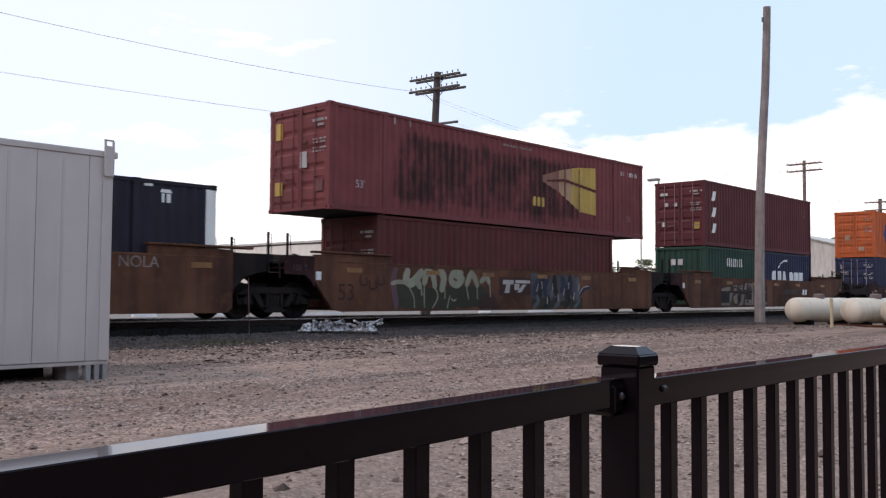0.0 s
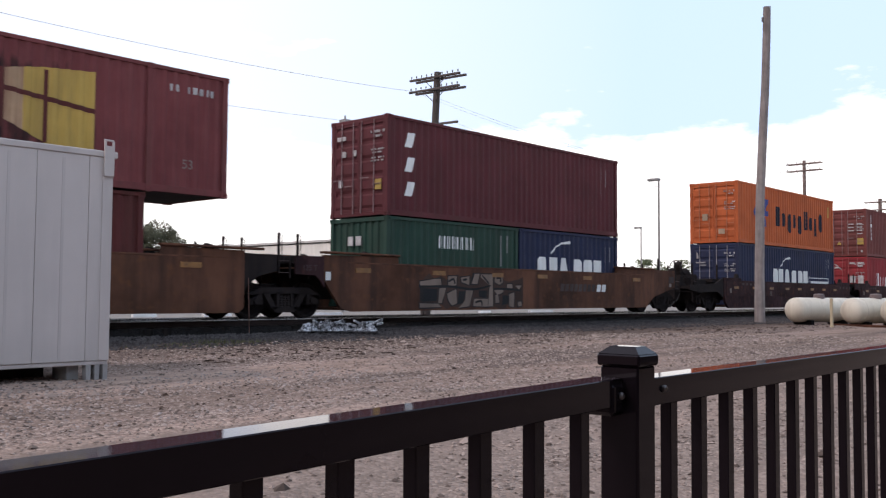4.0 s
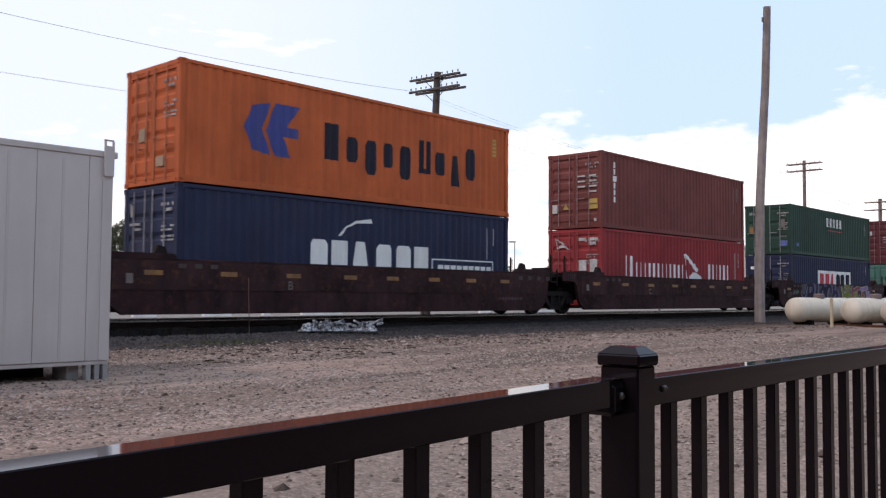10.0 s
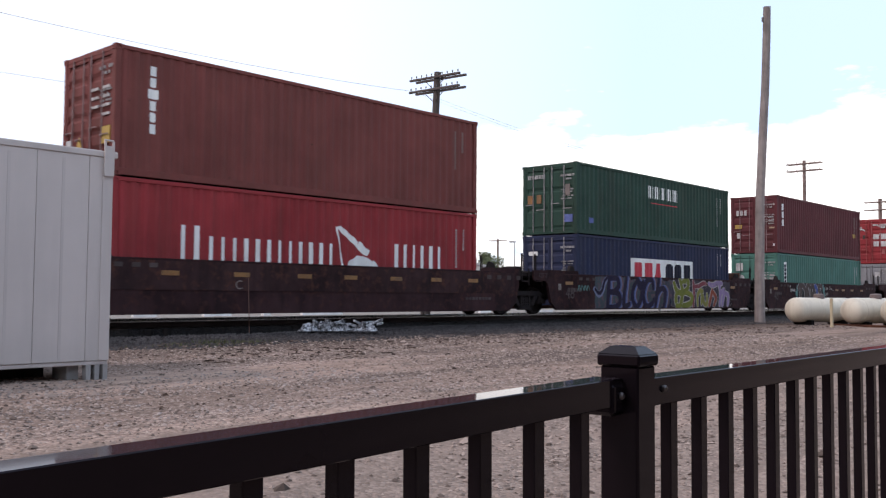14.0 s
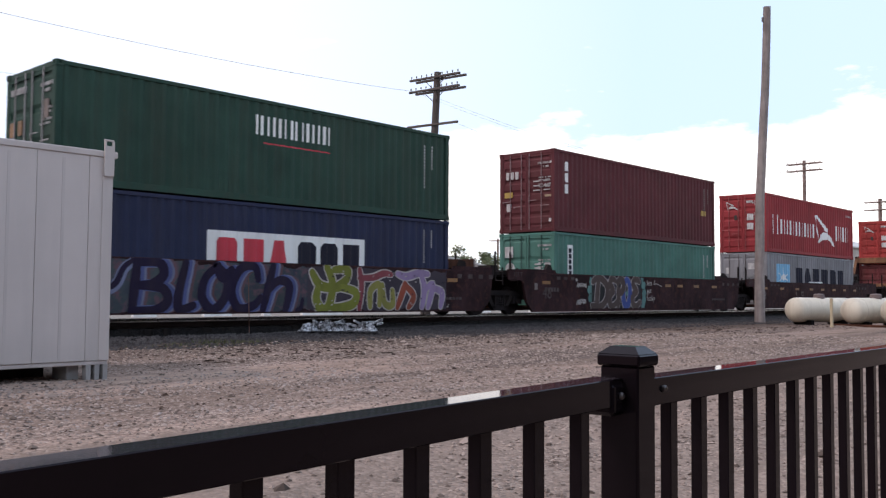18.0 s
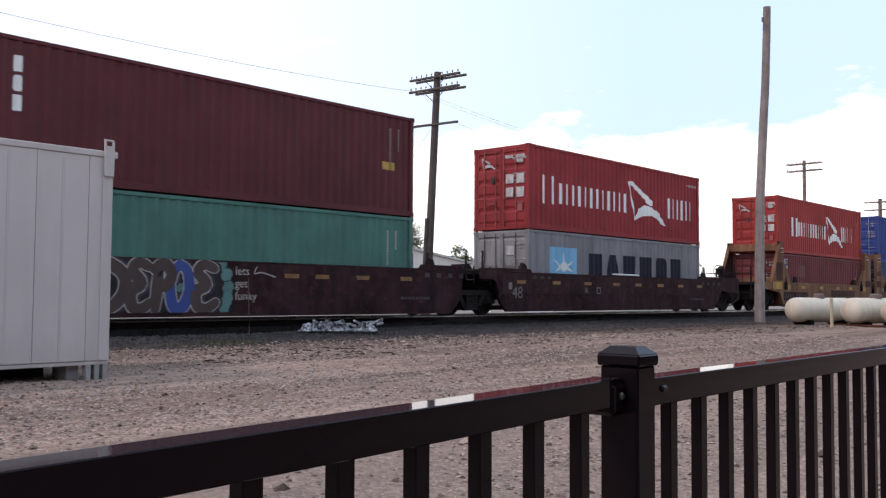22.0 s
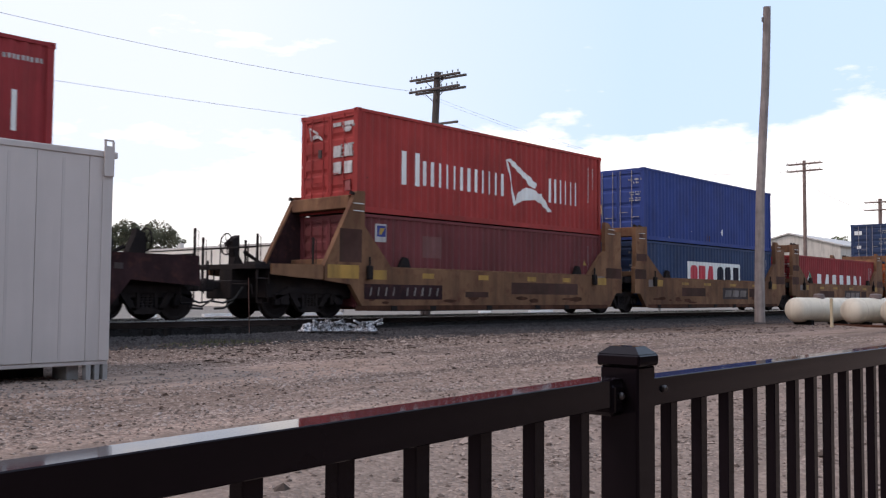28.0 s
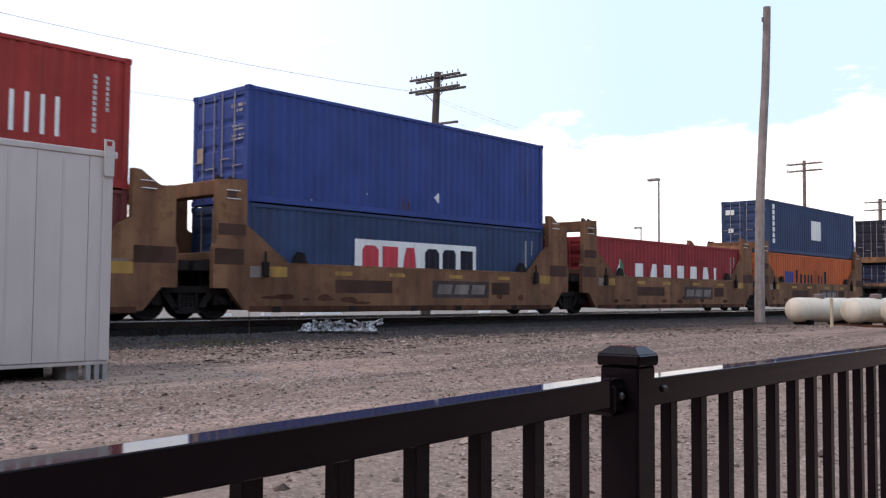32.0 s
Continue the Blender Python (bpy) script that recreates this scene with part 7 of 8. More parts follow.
def rusty_unit(s0, s1, end=None, label="rusty brown steel well car unit", amber=(2.1, 5.2, 8.6, 12.1, 15.4, 17.1)):
    Lu = s1 - s0
    car = coupled(thing("well_car", None, None, label, "well car", "units of the train"), s0, 0)
    poly = [(1.0, 1.66), (3.7, 1.70), (3.75, 1.46), (Lu - 3.75, 1.46), (Lu - 3.7, 1.70), (Lu - 1.5, 1.67), (Lu - 1.5, 0.30), (Lu - 1.65, 0.17), (2.0, 0.17), (1.6, 0.25), (1.0, 1.0)]
    if end == "right":
        poly = poly[:5] + [(Lu + 0.70, 1.70), (Lu + 0.70, 1.02), (Lu - 1.0, 0.62), (Lu - 1.6, 0.22), (2.0, 0.17), (1.6, 0.25), (1.0, 1.0)]
    well_body(car, M_RUSTCAR, poly, Lu, 1.75)
    for xa in (0.95, Lu - 3.75):
        part("end_chord", Shape().box(xa, xa + 2.8, -1.46, -1.25, 1.70, 1.76, 0.015), M_RUSTCAR, car)
        part("end_chord", Shape().box(xa, xa + 2.8, 1.25, 1.46, 1.70, 1.76, 0.015), M_RUSTCAR, car)
    part("end_deck", Shape().box(0.15, 1.7, -1.2, 1.2, 1.40, 1.62, 0.02), M_TRUCK, car)
    part("end_deck", Shape().box(Lu - 1.7, Lu - 0.15, -1.2, 1.2, 1.40, 1.62, 0.02), M_TRUCK, car)
    build_truck(car, 0.0)
    if end is None:
        for sg in (-1, 1):
            part("end_panel", Shape().prism([(Lu - 1.498, 1.62), (Lu - 0.5, 1.60), (Lu - 0.5, 1.2), (Lu - 1.1, 1.05), (Lu - 1.498, 0.7)], min(sg * 1.36, sg * 1.30), max(sg * 1.36, sg * 1.30)), M_TRUCK, car, "grimy dark end panel")
    if s0 > 0:
        arch_panel(car, 0.06, 1.12, 1.60)
    for x in (0.25, Lu - 0.35):
        grab(car, x, -1.22, 1.15, 2.18)
        grab(car, x, 1.22, 1.15, 2.18)
    grab(car, Lu - 1.2, 1.25, 1.6, 2.0)
    reflectors(car, amber, 1.22, w=0.55, h=0.13, y=-1.412)
    part("plate", Shape().box(1.05, 1.22, -1.408, -1.39, 1.0, 1.22), M_WHITE, car, "small pale card holder")
    return car


def dark_unit(s0, s1, end=None, letter=None, base=0.15, label="dark brown steel well car unit", amber=(1.85, 3.83, 5.76, 7.68, 9.26, 10.97, 12.63, 14.3)):
    Lu = s1 - s0
    car = coupled(thing("well_car", None, None, label, "well car", "units of the train"), s0, 0)
    poly = [(0.85, 1.52), (2.6, 1.52), (2.7, 1.38), (Lu - 2.7, 1.38), (Lu - 2.6, 1.52), (Lu - 0.85, 1.52), (Lu - 0.85, 0.95), (Lu - 1.0, 0.42), (Lu - 1.35, base), (1.35, base), (1.0, 0.42), (0.85, 0.95)]
    if end == "left":
        for sg in (-1, 1):
            part("side_beam", Shape().prism([(-2.3, 0.95), (-2.3, 1.13), (-1.2, 1.18), (0.10, 1.24), (0.85, 1.50), (0.85, 0.62), (0.35, 0.86), (-0.9, 0.86), (-1.2, 0.80)], min(sg * 1.38, sg * 1.30), max(sg * 1.38, sg * 1.30)), M_TRUCK, car)
    if end == "right":
        poly = poly[:5] + [(Lu + 1.10, 1.50), (Lu + 1.15, 0.80), (Lu + 0.55, 0.84), (Lu - 0.6, 0.92), (Lu - 1.0, 0.42), (Lu - 1.35, base)] + poly[9:]
    well_body(car, M_DARKCAR, poly, Lu, 1.5, top=1.36)
    if letter:
        for sg in (-1, 1):          # the stiffened upper half of the side stands proud
            y = sg * 1.40
            part("side_band", Shape().prism([(1.1, 1.36), (Lu - 1.1, 1.36), (Lu - 1.1, 0.70), (1.1, 0.70)], min(y, y + sg * 0.016), max(y, y + sg * 0.016)), M_DUSTBAND, car, "dusty worn upper band of the side")
    for xa, xb in ((0.15, 1.45), (Lu - 1.45, Lu - 0.15)):
        part("end_deck", Shape().box(xa, xb, -1.2, 1.2, 1.28, 1.46, 0.02), M_TRUCK, car)
    if end != "left":
        arch_panel(car, 0.02, 1.14, 1.49)
        build_truck(car, 0.0)
    for x in (0.35, Lu - 0.45) if end is None else (Lu - 0.45,) if end == "left" else (0.35,):
        grab(car, x, -1.2, 1.1, 2.05)
        grab(car, x, 1.2, 1.1, 2.05)
    part("junction_box", Shape().prism([(1.0, 1.46), (1.55, 1.46), (1.35, 1.68), (1.1, 1.68)], 0.2, 0.8), M_TRUCK, car)
    reflectors(car, amber, 1.03, y=-1.420 if letter else -1.404)
    if letter:
        number_mark(car, letter, 5.8, 0.74, 0.22, 2.8, y=-1.421, material=M_FADED, name="unit_letter")
    flat_mark(car, word_bars(Lu - 3.5, Lu - 2.3, 0.50, 0.58, [1] * 8, 0.3) + (word_bars(2.0, 2.8, 0.78, 0.92, [1] * 5, 0.3) if end is None else []), M_DIM, "lettering", "faded stencil lettering")
    part("plate", Shape().box(1.42, 1.58, -1.424 if letter else -1.408, -1.39, 0.84, 1.06), M_FADED, car, "small pale card holder")
    flat_mark(car, [rect(2.7 + 0.42 * i, 2.9 + 0.42 * i, 1.2, 1.3) for i in range(3)] + [rect(Lu - 2.5 + 0.5 * i, Lu - 2.3 + 0.5 * i, 1.15, 1.28) for i in range(4)], M_DIM, "placard", "small faded placards", y=-1.421 if letter else -1.403)
    return car


def coupler_end_left(car, x_body, x_end):
    """Brake gear and reservoir on the outer deck."""
    end_platform(car, x_end, x_body)
    t = Shape().lathe([(0.0, -0.75), (0.18, -0.72), (0.26, -0.6), (0.27, 0.0), (0.26, 0.6), (0.18, 0.72), (0.0, 0.75)], 16, "x", (x_body - 1.3, 0.35, 1.68))
    t.smooth = True
    part("air_reservoir", t, M_TRUCK, car, "dark air reservoir tank")
    part("gear_frame", Shape().box(x_body - 2.3, x_body - 0.3, -0.9, 0.9, 1.12, 1.42, 0.02), M_TRUCK, car)
    brake_stand(car, x_body - 2.9, -0.55, -0.25)
    for x in (x_end + 0.08, x_body - 0.75):
        grab(car, x, -1.2, 1.0, 2.1)
        grab(car, x, 1.2, 1.0, 2.1)


def yellow_unit(s0, s1, end=None, label="weathered yellow well car unit with tall bulkhead posts"):
    Lu = s1 - s0
    car = coupled(thing("well_car", None, None, label, "well car", "units of the train"), s0, 0)
    left = [(0.45, 0.76), (0.45, 1.72), (0.52, 1.80), (0.52, 3.34), (1.36, 3.40), (1.38, 2.30), (2.0, 1.86), (2.70, 1.38)]
    if end == "left":
        left = [(0.35, 1.0), (0.35, 1.40), (1.45, 3.44), (1.75, 3.46), (1.75, 2.50), (2.80, 1.38)]
    right = [(Lu - 2.70, 1.38), (Lu - 1.85, 2.15), (Lu - 1.6, 2.30), (Lu - 1.6, 3.37), (Lu - 1.40, 3.36), (Lu - 0.93, 3.05), (Lu - 0.52, 3.06), (Lu - 0.52, 1.75), (Lu - 0.45, 1.70), (Lu - 0.45, 0.76)]
    low = [(Lu - 0.85, 0.76), (Lu - 1.3, 0.235), (1.3, 0.235), (0.85, 0.76)]
    if end == "left":
        low = [(Lu - 0.85, 0.76), (Lu - 1.3, 0.235), (1.75, 0.235), (1.25, 0.90)]
    well_body(car, M_YELCAR, left + right + low, Lu, 2.3 if end != "left" else 2.6, top=1.36, thick=0.16)
    if end == "left":
        # dark sheet that puts shade onto the far brace's inner face
        part("brace_lining", Shape().prism([(0.40, 1.40), (1.46, 3.36), (1.73, 3.36), (1.73, 2.52), (2.70, 1.42)], 1.222, 1.238), M_DARKCAR, car, "dark sheet on the inner face of the brace, painted-in shade")
    # portal beams across the ends
    xa = 0.55 if end != "left" else 1.30
    for x, zt in ((xa, 3.34), (Lu - 1.55, 3.04)):
        part("bulkhead_beam", Shape().box(x, x + 0.62 if x > 5 else x + 0.4, -1.235, 1.235, zt - 0.36, zt, 0.02), M_YELCAR, car)
        part("bulkhead_beam", Shape().box(x, x + 0.5 if x > 5 else x + 0.4, -1.235, 1.235, 1.42, 1.62, 0.02), M_YELCAR, car)
        hook = shared(("hook",), lambda: Shape().prism([(-0.07, 0), (0.07, 0), (0.10, 0.07), (0.02, 0.05), (-0.05, 0.10)], -0.05, 0.05))
        for dx in (0.05, 0.4):
            for y in (-1.32, 1.32):
                part("hook", hook, M_TRUCK, car, at=(x + dx, y, zt + 0.0))
    for x, z in ((0.78 if end != "left" else 1.33, 2.90), (0.78 if end != "left" else 1.33, 3.10), (Lu - 1.4, 2.95), (Lu - 1.4, 3.12)):
        part("grab_iron", Shape().tube([(x, -1.40, z), (x, -1.44, z), (x + 0.36, -1.44, z), (x + 0.36, -1.40, z)], 0.012, 5), M_WHITE, car, "pale grab iron")
    if end != "left":
        flat_mark(car, [rect(0.80, 1.06, 2.92, 3.08), rect(0.56, 1.34, 2.02, 2.30), rect(0.47, 1.30, 1.32, 1.70)], M_PATCH, "patch", "brown patch of paint")
    flat_mark(car, [rect(Lu - 1.55, Lu - 0.5, 1.30, 1.68)], M_PATCH, "patch", "brown patches of paint")
    for xg in (1.9, Lu - 2.4):
        s = Shape()
        s.box(xg - 0.09, xg + 0.09, -1.52, -1.40, 1.05, 1.42, 0.02)
        s.cyl((xg, -1.46, 1.42), (xg, -1.46, 1.66), 0.03, n=6)
        part("latch", s, M_TRUCK, car)
    reflectors(car, [2.05, Lu - 2.1], 1.05, M_LATCHYELLOW, 0.55, 0.26)
    reflectors(car, [1.48] if end != "left" else [], 1.03, M_FADED, 0.42, 0.28)
    if end == "left":
        reflectors(car, [4.05, 6.57, 9.07, 11.09], 1.11, M_LATCHYELLOW, 0.48, 0.15)
        flat_mark(car, [rect(8.22, 12.0, 0.68, 1.06), rect(5.95, 7.05, 0.57, 0.74)], M_PATCH, "patch", "brown patch of paint")
        flat_mark(car, word_bars(12.9, 13.75, 1.28, 1.37, [1] * 7, 0.3), M_FADED, "lettering", "small worn lettering", y=-1.404)
    else:
        reflectors(car, [4.2, 6.2, 8.7, 11.0], 1.13, M_LATCHYELLOW, 0.6, 0.11)
        flat_mark(car, [rect(4.2, 6.3, 0.67, 1.02), rect(10.7, 11.6, 0.66, 1.04)], M_PATCH, "patch", "brown patch of paint")
        flat_mark(car, [rect(7.95, 10.55, 0.55, 1.06)], M_DIM, "name_panel", "dark panel with worn lettering")
        flat_mark(car, word_bars(8.15, 10.3, 0.66, 0.95, [1, 1, 1], 0.25, 0.08), M_FADED, "lettering", "worn grey bars on the panel", y=-1.406)
    r = random.Random(int(s0))
    for k in range(9):
        x, z, w, h = r.uniform(1.6, Lu - 2.6), r.uniform(0.32, 0.5), r.uniform(0.25, 0.8), r.uniform(0.08, 0.3)
        flat_mark(car, [[(x + w * (0.5 + (0.4 + 0.1 * r.random()) * math.cos(f)), z + h * (0.5 + (0.35 + 0.15 * r.random()) * math.sin(f))) for f in [j * 0.5236 for j in range(12)]]], M_RUSTPATCH, "rust_patch", "dark brown patch of rust", y=-1.4020 - 0.0001 * k)
    part("worn_edge", Shape().box(1.45, Lu - 1.45, -1.4045, -1.385, 0.19, 0.33), M_RUSTPATCH, car, "dark rusted lower edge")
    pipe = Shape().tube([(1.9, -1.36, 0.22), (4.0, -1.37, 0.20), (8.0, -1.36, 0.215), (Lu - 1.9, -1.37, 0.20)], 0.038, 6)
    part("brake_pipe", pipe, M_TRUCK, car, "grimy brake pipe along the lower edge")
    strap = shared(("pipe_bracket",), lambda: Shape().box(-0.12, 0.12, -0.05, 0.03, -0.02, 0.13, 0.01))
    for x in (2.6, 4.7, 7.1, 9.4, 11.6):
        part("pipe_bracket", strap, M_TRUCK, car, at=(x + 0.3 * math.sin(s0 + x), -1.38, 0.19))
    if end != "left":
        build_truck(car, 0.0)
    part("end_deck", Shape().box(0.05, 1.9, -1.2, 1.2, 1.15, 1.40, 0.02), M_TRUCK, car)
    part("end_deck", Shape().box(Lu - 1.9, Lu - 0.05, -1.2, 1.2, 1.15, 1.40, 0.02), M_TRUCK, car)
    return car


S_PAINT = {k: paint("spray_" + k, c, rough=0.75, vary=0.2, dirt_amount=0.3, spec=0.15) for k, c in (
    ("moss", (0.040, 0.042, 0.028)), ("plum", (0.050, 0.024, 0.022)), ("bone", (0.42, 0.37, 0.345)), ("navy", (0.034, 0.036, 0.060)), ("steel", (0.105, 0.105, 0.115)), ("soot", (0.050, 0.040, 0.052)), ("stone", (0.215, 0.158, 0.130)), ("umber", (0.060, 0.034, 0.027)), ("rosedust", (0.115, 0.062, 0.072)), ("olive", (0.24, 0.22, 0.06)), ("ember", (0.26, 0.060, 0.035)), ("cream", (0.27, 0.26, 0.19)), ("black", (0.02, 0.02, 0.022)), ("slate", (0.078, 0.073, 0.080)), ("violet", (0.016, 0.010, 0.030)), ("sky", (0.070, 0.085, 0.20)), ("mist", (0.165, 0.180, 0.27)),
    ("lime", (0.165, 0.175, 0.032)), ("rose", (0.23, 0.055, 0.065)), ("lilac", (0.29, 0.20, 0.33)), ("aqua", (0.095, 0.20, 0.185)), ("brownish", (0.085, 0.058, 0.053)), ("royal", (0.055, 0.085, 0.26)))}

S_PAINT["dusk"] = paint("spray_dusk", (0.055, 0.070, 0.073), rough=0.75, spec=0.15, vary=0.3, scale=3, dirt=(0.02, 0.022, 0.05), dirt_amount=0.7, streak=False, rust=(0.125, 0.066, 0.080), rust_level=0.49, rust_soft=0.16)


def build_cars():
    P = S_PAINT
    c = rusty_unit(-5.4, 14.35, amber=(2.1, 5.2, 8.6, 12.1, 17.1))
    number_mark(c, "NOLA", 15.3, 1.2, 0.26, 2.8, y=-1.405, material=M_FADED, name="graffiti_word")
    # cream swollen forms with drips, then slate and blue ones
    c = rusty_unit(14.35, 34.0, label="rusty brown steel well car unit with pale sprayed graffiti", amber=(2.1, 5.2, 7.75, 10.6, 13.25, 16.4))
    number_mark(c, "53", 1.78, 0.48, 0.46, 2.8, y=-1.405, material=P["plum"])
    haze(c, 3.95, 7.9, 0.19, 0.95, P["moss"], 3)
    spray(c, [(8.45, 0.2), (8.1, 0.5), (7.7, 0.35)], 0.2, P["plum"], -1.4014)
    spray(c, [(3.95, 1.42), (3.85, 1.0), (3.95, 0.5), (3.98, 0.28)], 0.10, P["rosedust"], -1.4014)
    r = random.Random(5)
    letters = (([(4.42, 1.30), (4.36, 1.08), (4.57, 0.97), (4.86, 1.18), (4.98, 1.30)], 0.125), ([(4.40, 0.98), (4.05, 1.0), (3.80, 0.95)], 0.06), ([(4.80, 1.05), (4.92, 0.88)], 0.10), ([(5.20, 1.32), (5.12, 1.0)], 0.11), ([(5.24, 1.30), (5.46, 1.24), (5.56, 0.90)], 0.105),
               ([(5.80, 1.34), (5.95, 1.15), (5.87, 0.82)], 0.125), ([(6.74, 1.30), (6.36, 1.28), (6.28, 1.06), (6.54, 0.95), (6.80, 1.14), (6.48, 1.22)], 0.105), ([(7.20, 1.33), (7.0, 0.98)], 0.105), ([(7.20, 1.33), (7.36, 1.18), (7.49, 0.95)], 0.10), ([(7.68, 1.08), (7.92, 1.20), (8.06, 1.05)], 0.09))
    for k, (pts, rad) in enumerate(letters):
        spray(c, pts, rad, P["cream"], -1.4040 - 0.0006 * k, swell=0.15)
    for pts in ([(4.45, 0.9), (4.67, 0.59), (4.71, 0.26)], [(5.11, 0.9), (5.12, 0.26)], [(5.53, 0.9), (5.70, 0.59), (5.48, 0.26)], [(6.24, 0.62), (6.11, 0.25)], [(6.0, 0.80), (6.01, 0.54)], [(6.98, 0.9), (7.09, 0.52)], [(7.49, 0.9), (7.50, 0.52)], [(8.1, 0.96), (8.14, 0.6)], [(4.98, 0.85), (5.02, 0.62)], [(6.3, 0.52), (6.42, 0.46), (6.5, 0.52)]):
        spray(c, pts, 0.020, P["cream"], -1.4030, swell=0.1, label="pale drip of paint")
    for k, (x, z) in enumerate(((2.6, 1.0), (2.95, 0.9), (3.25, 1.02))):
        spray(c, [(x, z + 0.12), (x + 0.02, z - 0.1), (x + 0.25, z - 0.08), (x + 0.22, z + 0.1)], 0.028, P["plum"], -1.4020 - 0.0005 * k, label="faded dark tag")
    flat_mark(c, [rect(8.59, 10.24, 0.65, 1.22)], P["plum"], "name_panel", "dark panel")
    flat_mark(c, [[(8.78, 1.14), (9.32, 1.14), (9.32, 1.0), (8.75, 1.0)], [(8.94, 1.0), (9.14, 1.0), (9.10, 0.72), (8.84, 0.72)], rect(9.36, 9.62, 0.82, 1.02), [(9.42, 1.14), (10.2, 1.14), (10.2, 1.04), (9.40, 1.04)], [(9.8, 1.0), (10.0, 1.0), (9.7, 0.74), (9.5, 0.74)]], P["bone"], "lettering", "pale bars on the panel", y=-1.406)
    haze(c, 10.25, 12.95, 0.19, 1.38, P["slate"], 6, -1.4012, 0.2)
    haze(c, 10.3, 13.3, 0.19, 0.60, P["moss"], 9, -1.4024, 0.2)
    for k in range(9):
        x = 10.45 + 0.31 * k
        spray(c, [(x, 0.55 + 0.3 * r.random()), (x + r.uniform(-0.15, 0.2), 0.95), (x + r.uniform(-0.1, 0.35), 1.25)], r.uniform(0.07, 0.14), P[("navy", "black", "navy", "steel", "black")[k % 5]], -1.4040 - 0.0008 * k)
        z = 0.35 + 0.6 * r.random()
        spray(c, [(x + 0.1, z), (x + 0.12 + r.uniform(-0.06, 0.1), z + 0.22)], 0.018, P["bone"], -1.4125, swell=0.1, label="thin pale highlight")
    for k in range(5):
        x = 10.4 + 0.6 * k
        spray(c, [(x, 0.25), (x + 0.25, 0.45), (x + 0.2, 0.6)], 0.07, P["black" if k % 2 else "steel"], -1.4120)
    spray(c, [(13.0, 0.55), (13.3, 0.85), (13.75, 0.98)], 0.07, P["navy"], -1.404)
    spray(c, [(13.0, 0.60), (13.3, 0.92), (13.7, 1.0)], 0.018, P["bone"], -1.4075, label="thin pale highlight")
    # black and cream blocks
    c = rusty_unit(34.0, 53.0, end="right", label="rusty brown steel well car unit with black and cream graffiti", amber=(2.1, 5.15, 7.9, 10.3, 13.0, 16.4))
    haze(c, 4.75, 9.5, 0.24, 1.22, P["umber"], 8, uneven=0.14)
    blocks = ([(4.60, 1.02), (5.26, 1.11), (5.49, 1.12), (5.52, 0.92), (4.60, 0.91)], [(5.43, 0.84), (5.74, 0.85), (5.54, 0.39), (5.39, 0.39)], [(4.60, 0.39), (5.38, 0.38), (5.52, 0.28), (4.60, 0.26)], [(5.83, 1.20), (6.21, 1.21), (6.19, 0.93), (5.82, 0.91)],
              [(5.77, 0.68), (6.19, 0.82), (6.23, 0.39), (6.0, 0.32), (5.83, 0.48)], [(6.39, 1.17), (6.80, 1.22), (6.78, 0.95), (6.44, 1.03)], [(6.63, 0.79), (6.97, 0.78), (6.80, 0.30), (6.31, 0.25), (6.60, 0.48)], [(6.91, 0.99), (7.04, 1.30), (7.28, 1.31), (7.18, 0.98)],
              [(7.34, 1.29), (7.93, 1.30), (7.93, 0.95), (7.79, 0.94), (7.34, 1.19)], [(7.77, 0.93), (7.93, 0.94), (7.95, 0.29), (7.70, 0.29)], [(6.98, 0.30), (7.03, 0.53), (7.69, 0.53), (7.69, 0.28)], [(8.04, 1.26), (8.42, 1.29), (8.43, 1.05), (8.25, 0.97), (8.02, 1.06)],
              [(7.99, 0.80), (8.49, 0.83), (8.43, 0.73), (8.14, 0.65)], [(8.06, 0.65), (8.20, 0.66), (8.26, 0.41), (8.06, 0.39)], [(8.66, 1.0), (8.91, 1.01), (8.94, 0.87), (8.64, 0.86)], [(8.76, 0.68), (9.03, 0.74), (9.01, 0.26), (8.77, 0.29)], [(9.09, 0.96), (9.40, 0.97), (9.28, 0.82)], [(9.22, 0.44), (9.41, 0.44), (9.42, 0.29), (9.23, 0.29)])
    for k, poly in enumerate(blocks):
        mid = (sum(q[0] for q in poly) / len(poly), sum(q[1] for q in poly) / len(poly))
        rim = [(mid[0] + (x - mid[0]) * 1.0 + 0.035 * (1 if x > mid[0] else -1), z + 0.03 * (1 if z > mid[1] else -1)) for x, z in poly]
        flat_mark(c, [rim], P["black"], "graffiti", "black edge of a sprayed block", y=-1.4030)
        flat_mark(c, [poly], P["stone"], "graffiti", "pale sprayed block", y=-1.4050)
    for poly in ([(4.60, 0.84), (5.36, 0.82), (5.33, 0.45), (4.60, 0.43)], [(6.30, 0.75), (6.60, 0.76), (6.51, 0.39), (6.25, 0.35)], [(7.24, 0.79), (7.66, 0.79), (7.63, 0.56), (7.25, 0.58)], [(8.43, 0.66), (8.73, 0.63), (8.71, 0.39), (8.38, 0.31)]):
        flat_mark(c, [poly], P["black"], "graffiti", "dark sprayed field", y=-1.4062)
    for pts in ([(4.60, 0.86), (5.55, 0.90), (6.29, 0.87), (7.03, 0.82), (7.79, 0.94)], [(7.97, 0.85), (8.85, 0.84), (9.34, 0.80)], [(6.85, 0.98), (6.97, 1.30)], [(7.42, 1.24), (7.72, 1.02)], [(8.12, 1.18), (8.30, 1.20), (8.32, 1.08)], [(5.86, 1.05), (6.05, 1.12), (6.12, 1.0)], [(6.5, 1.10), (6.66, 1.12)], [(7.1, 0.42), (7.35, 0.46), (7.4, 0.34)]):
        spray(c, pts, 0.032, P["black"], -1.4074, swell=0.2)
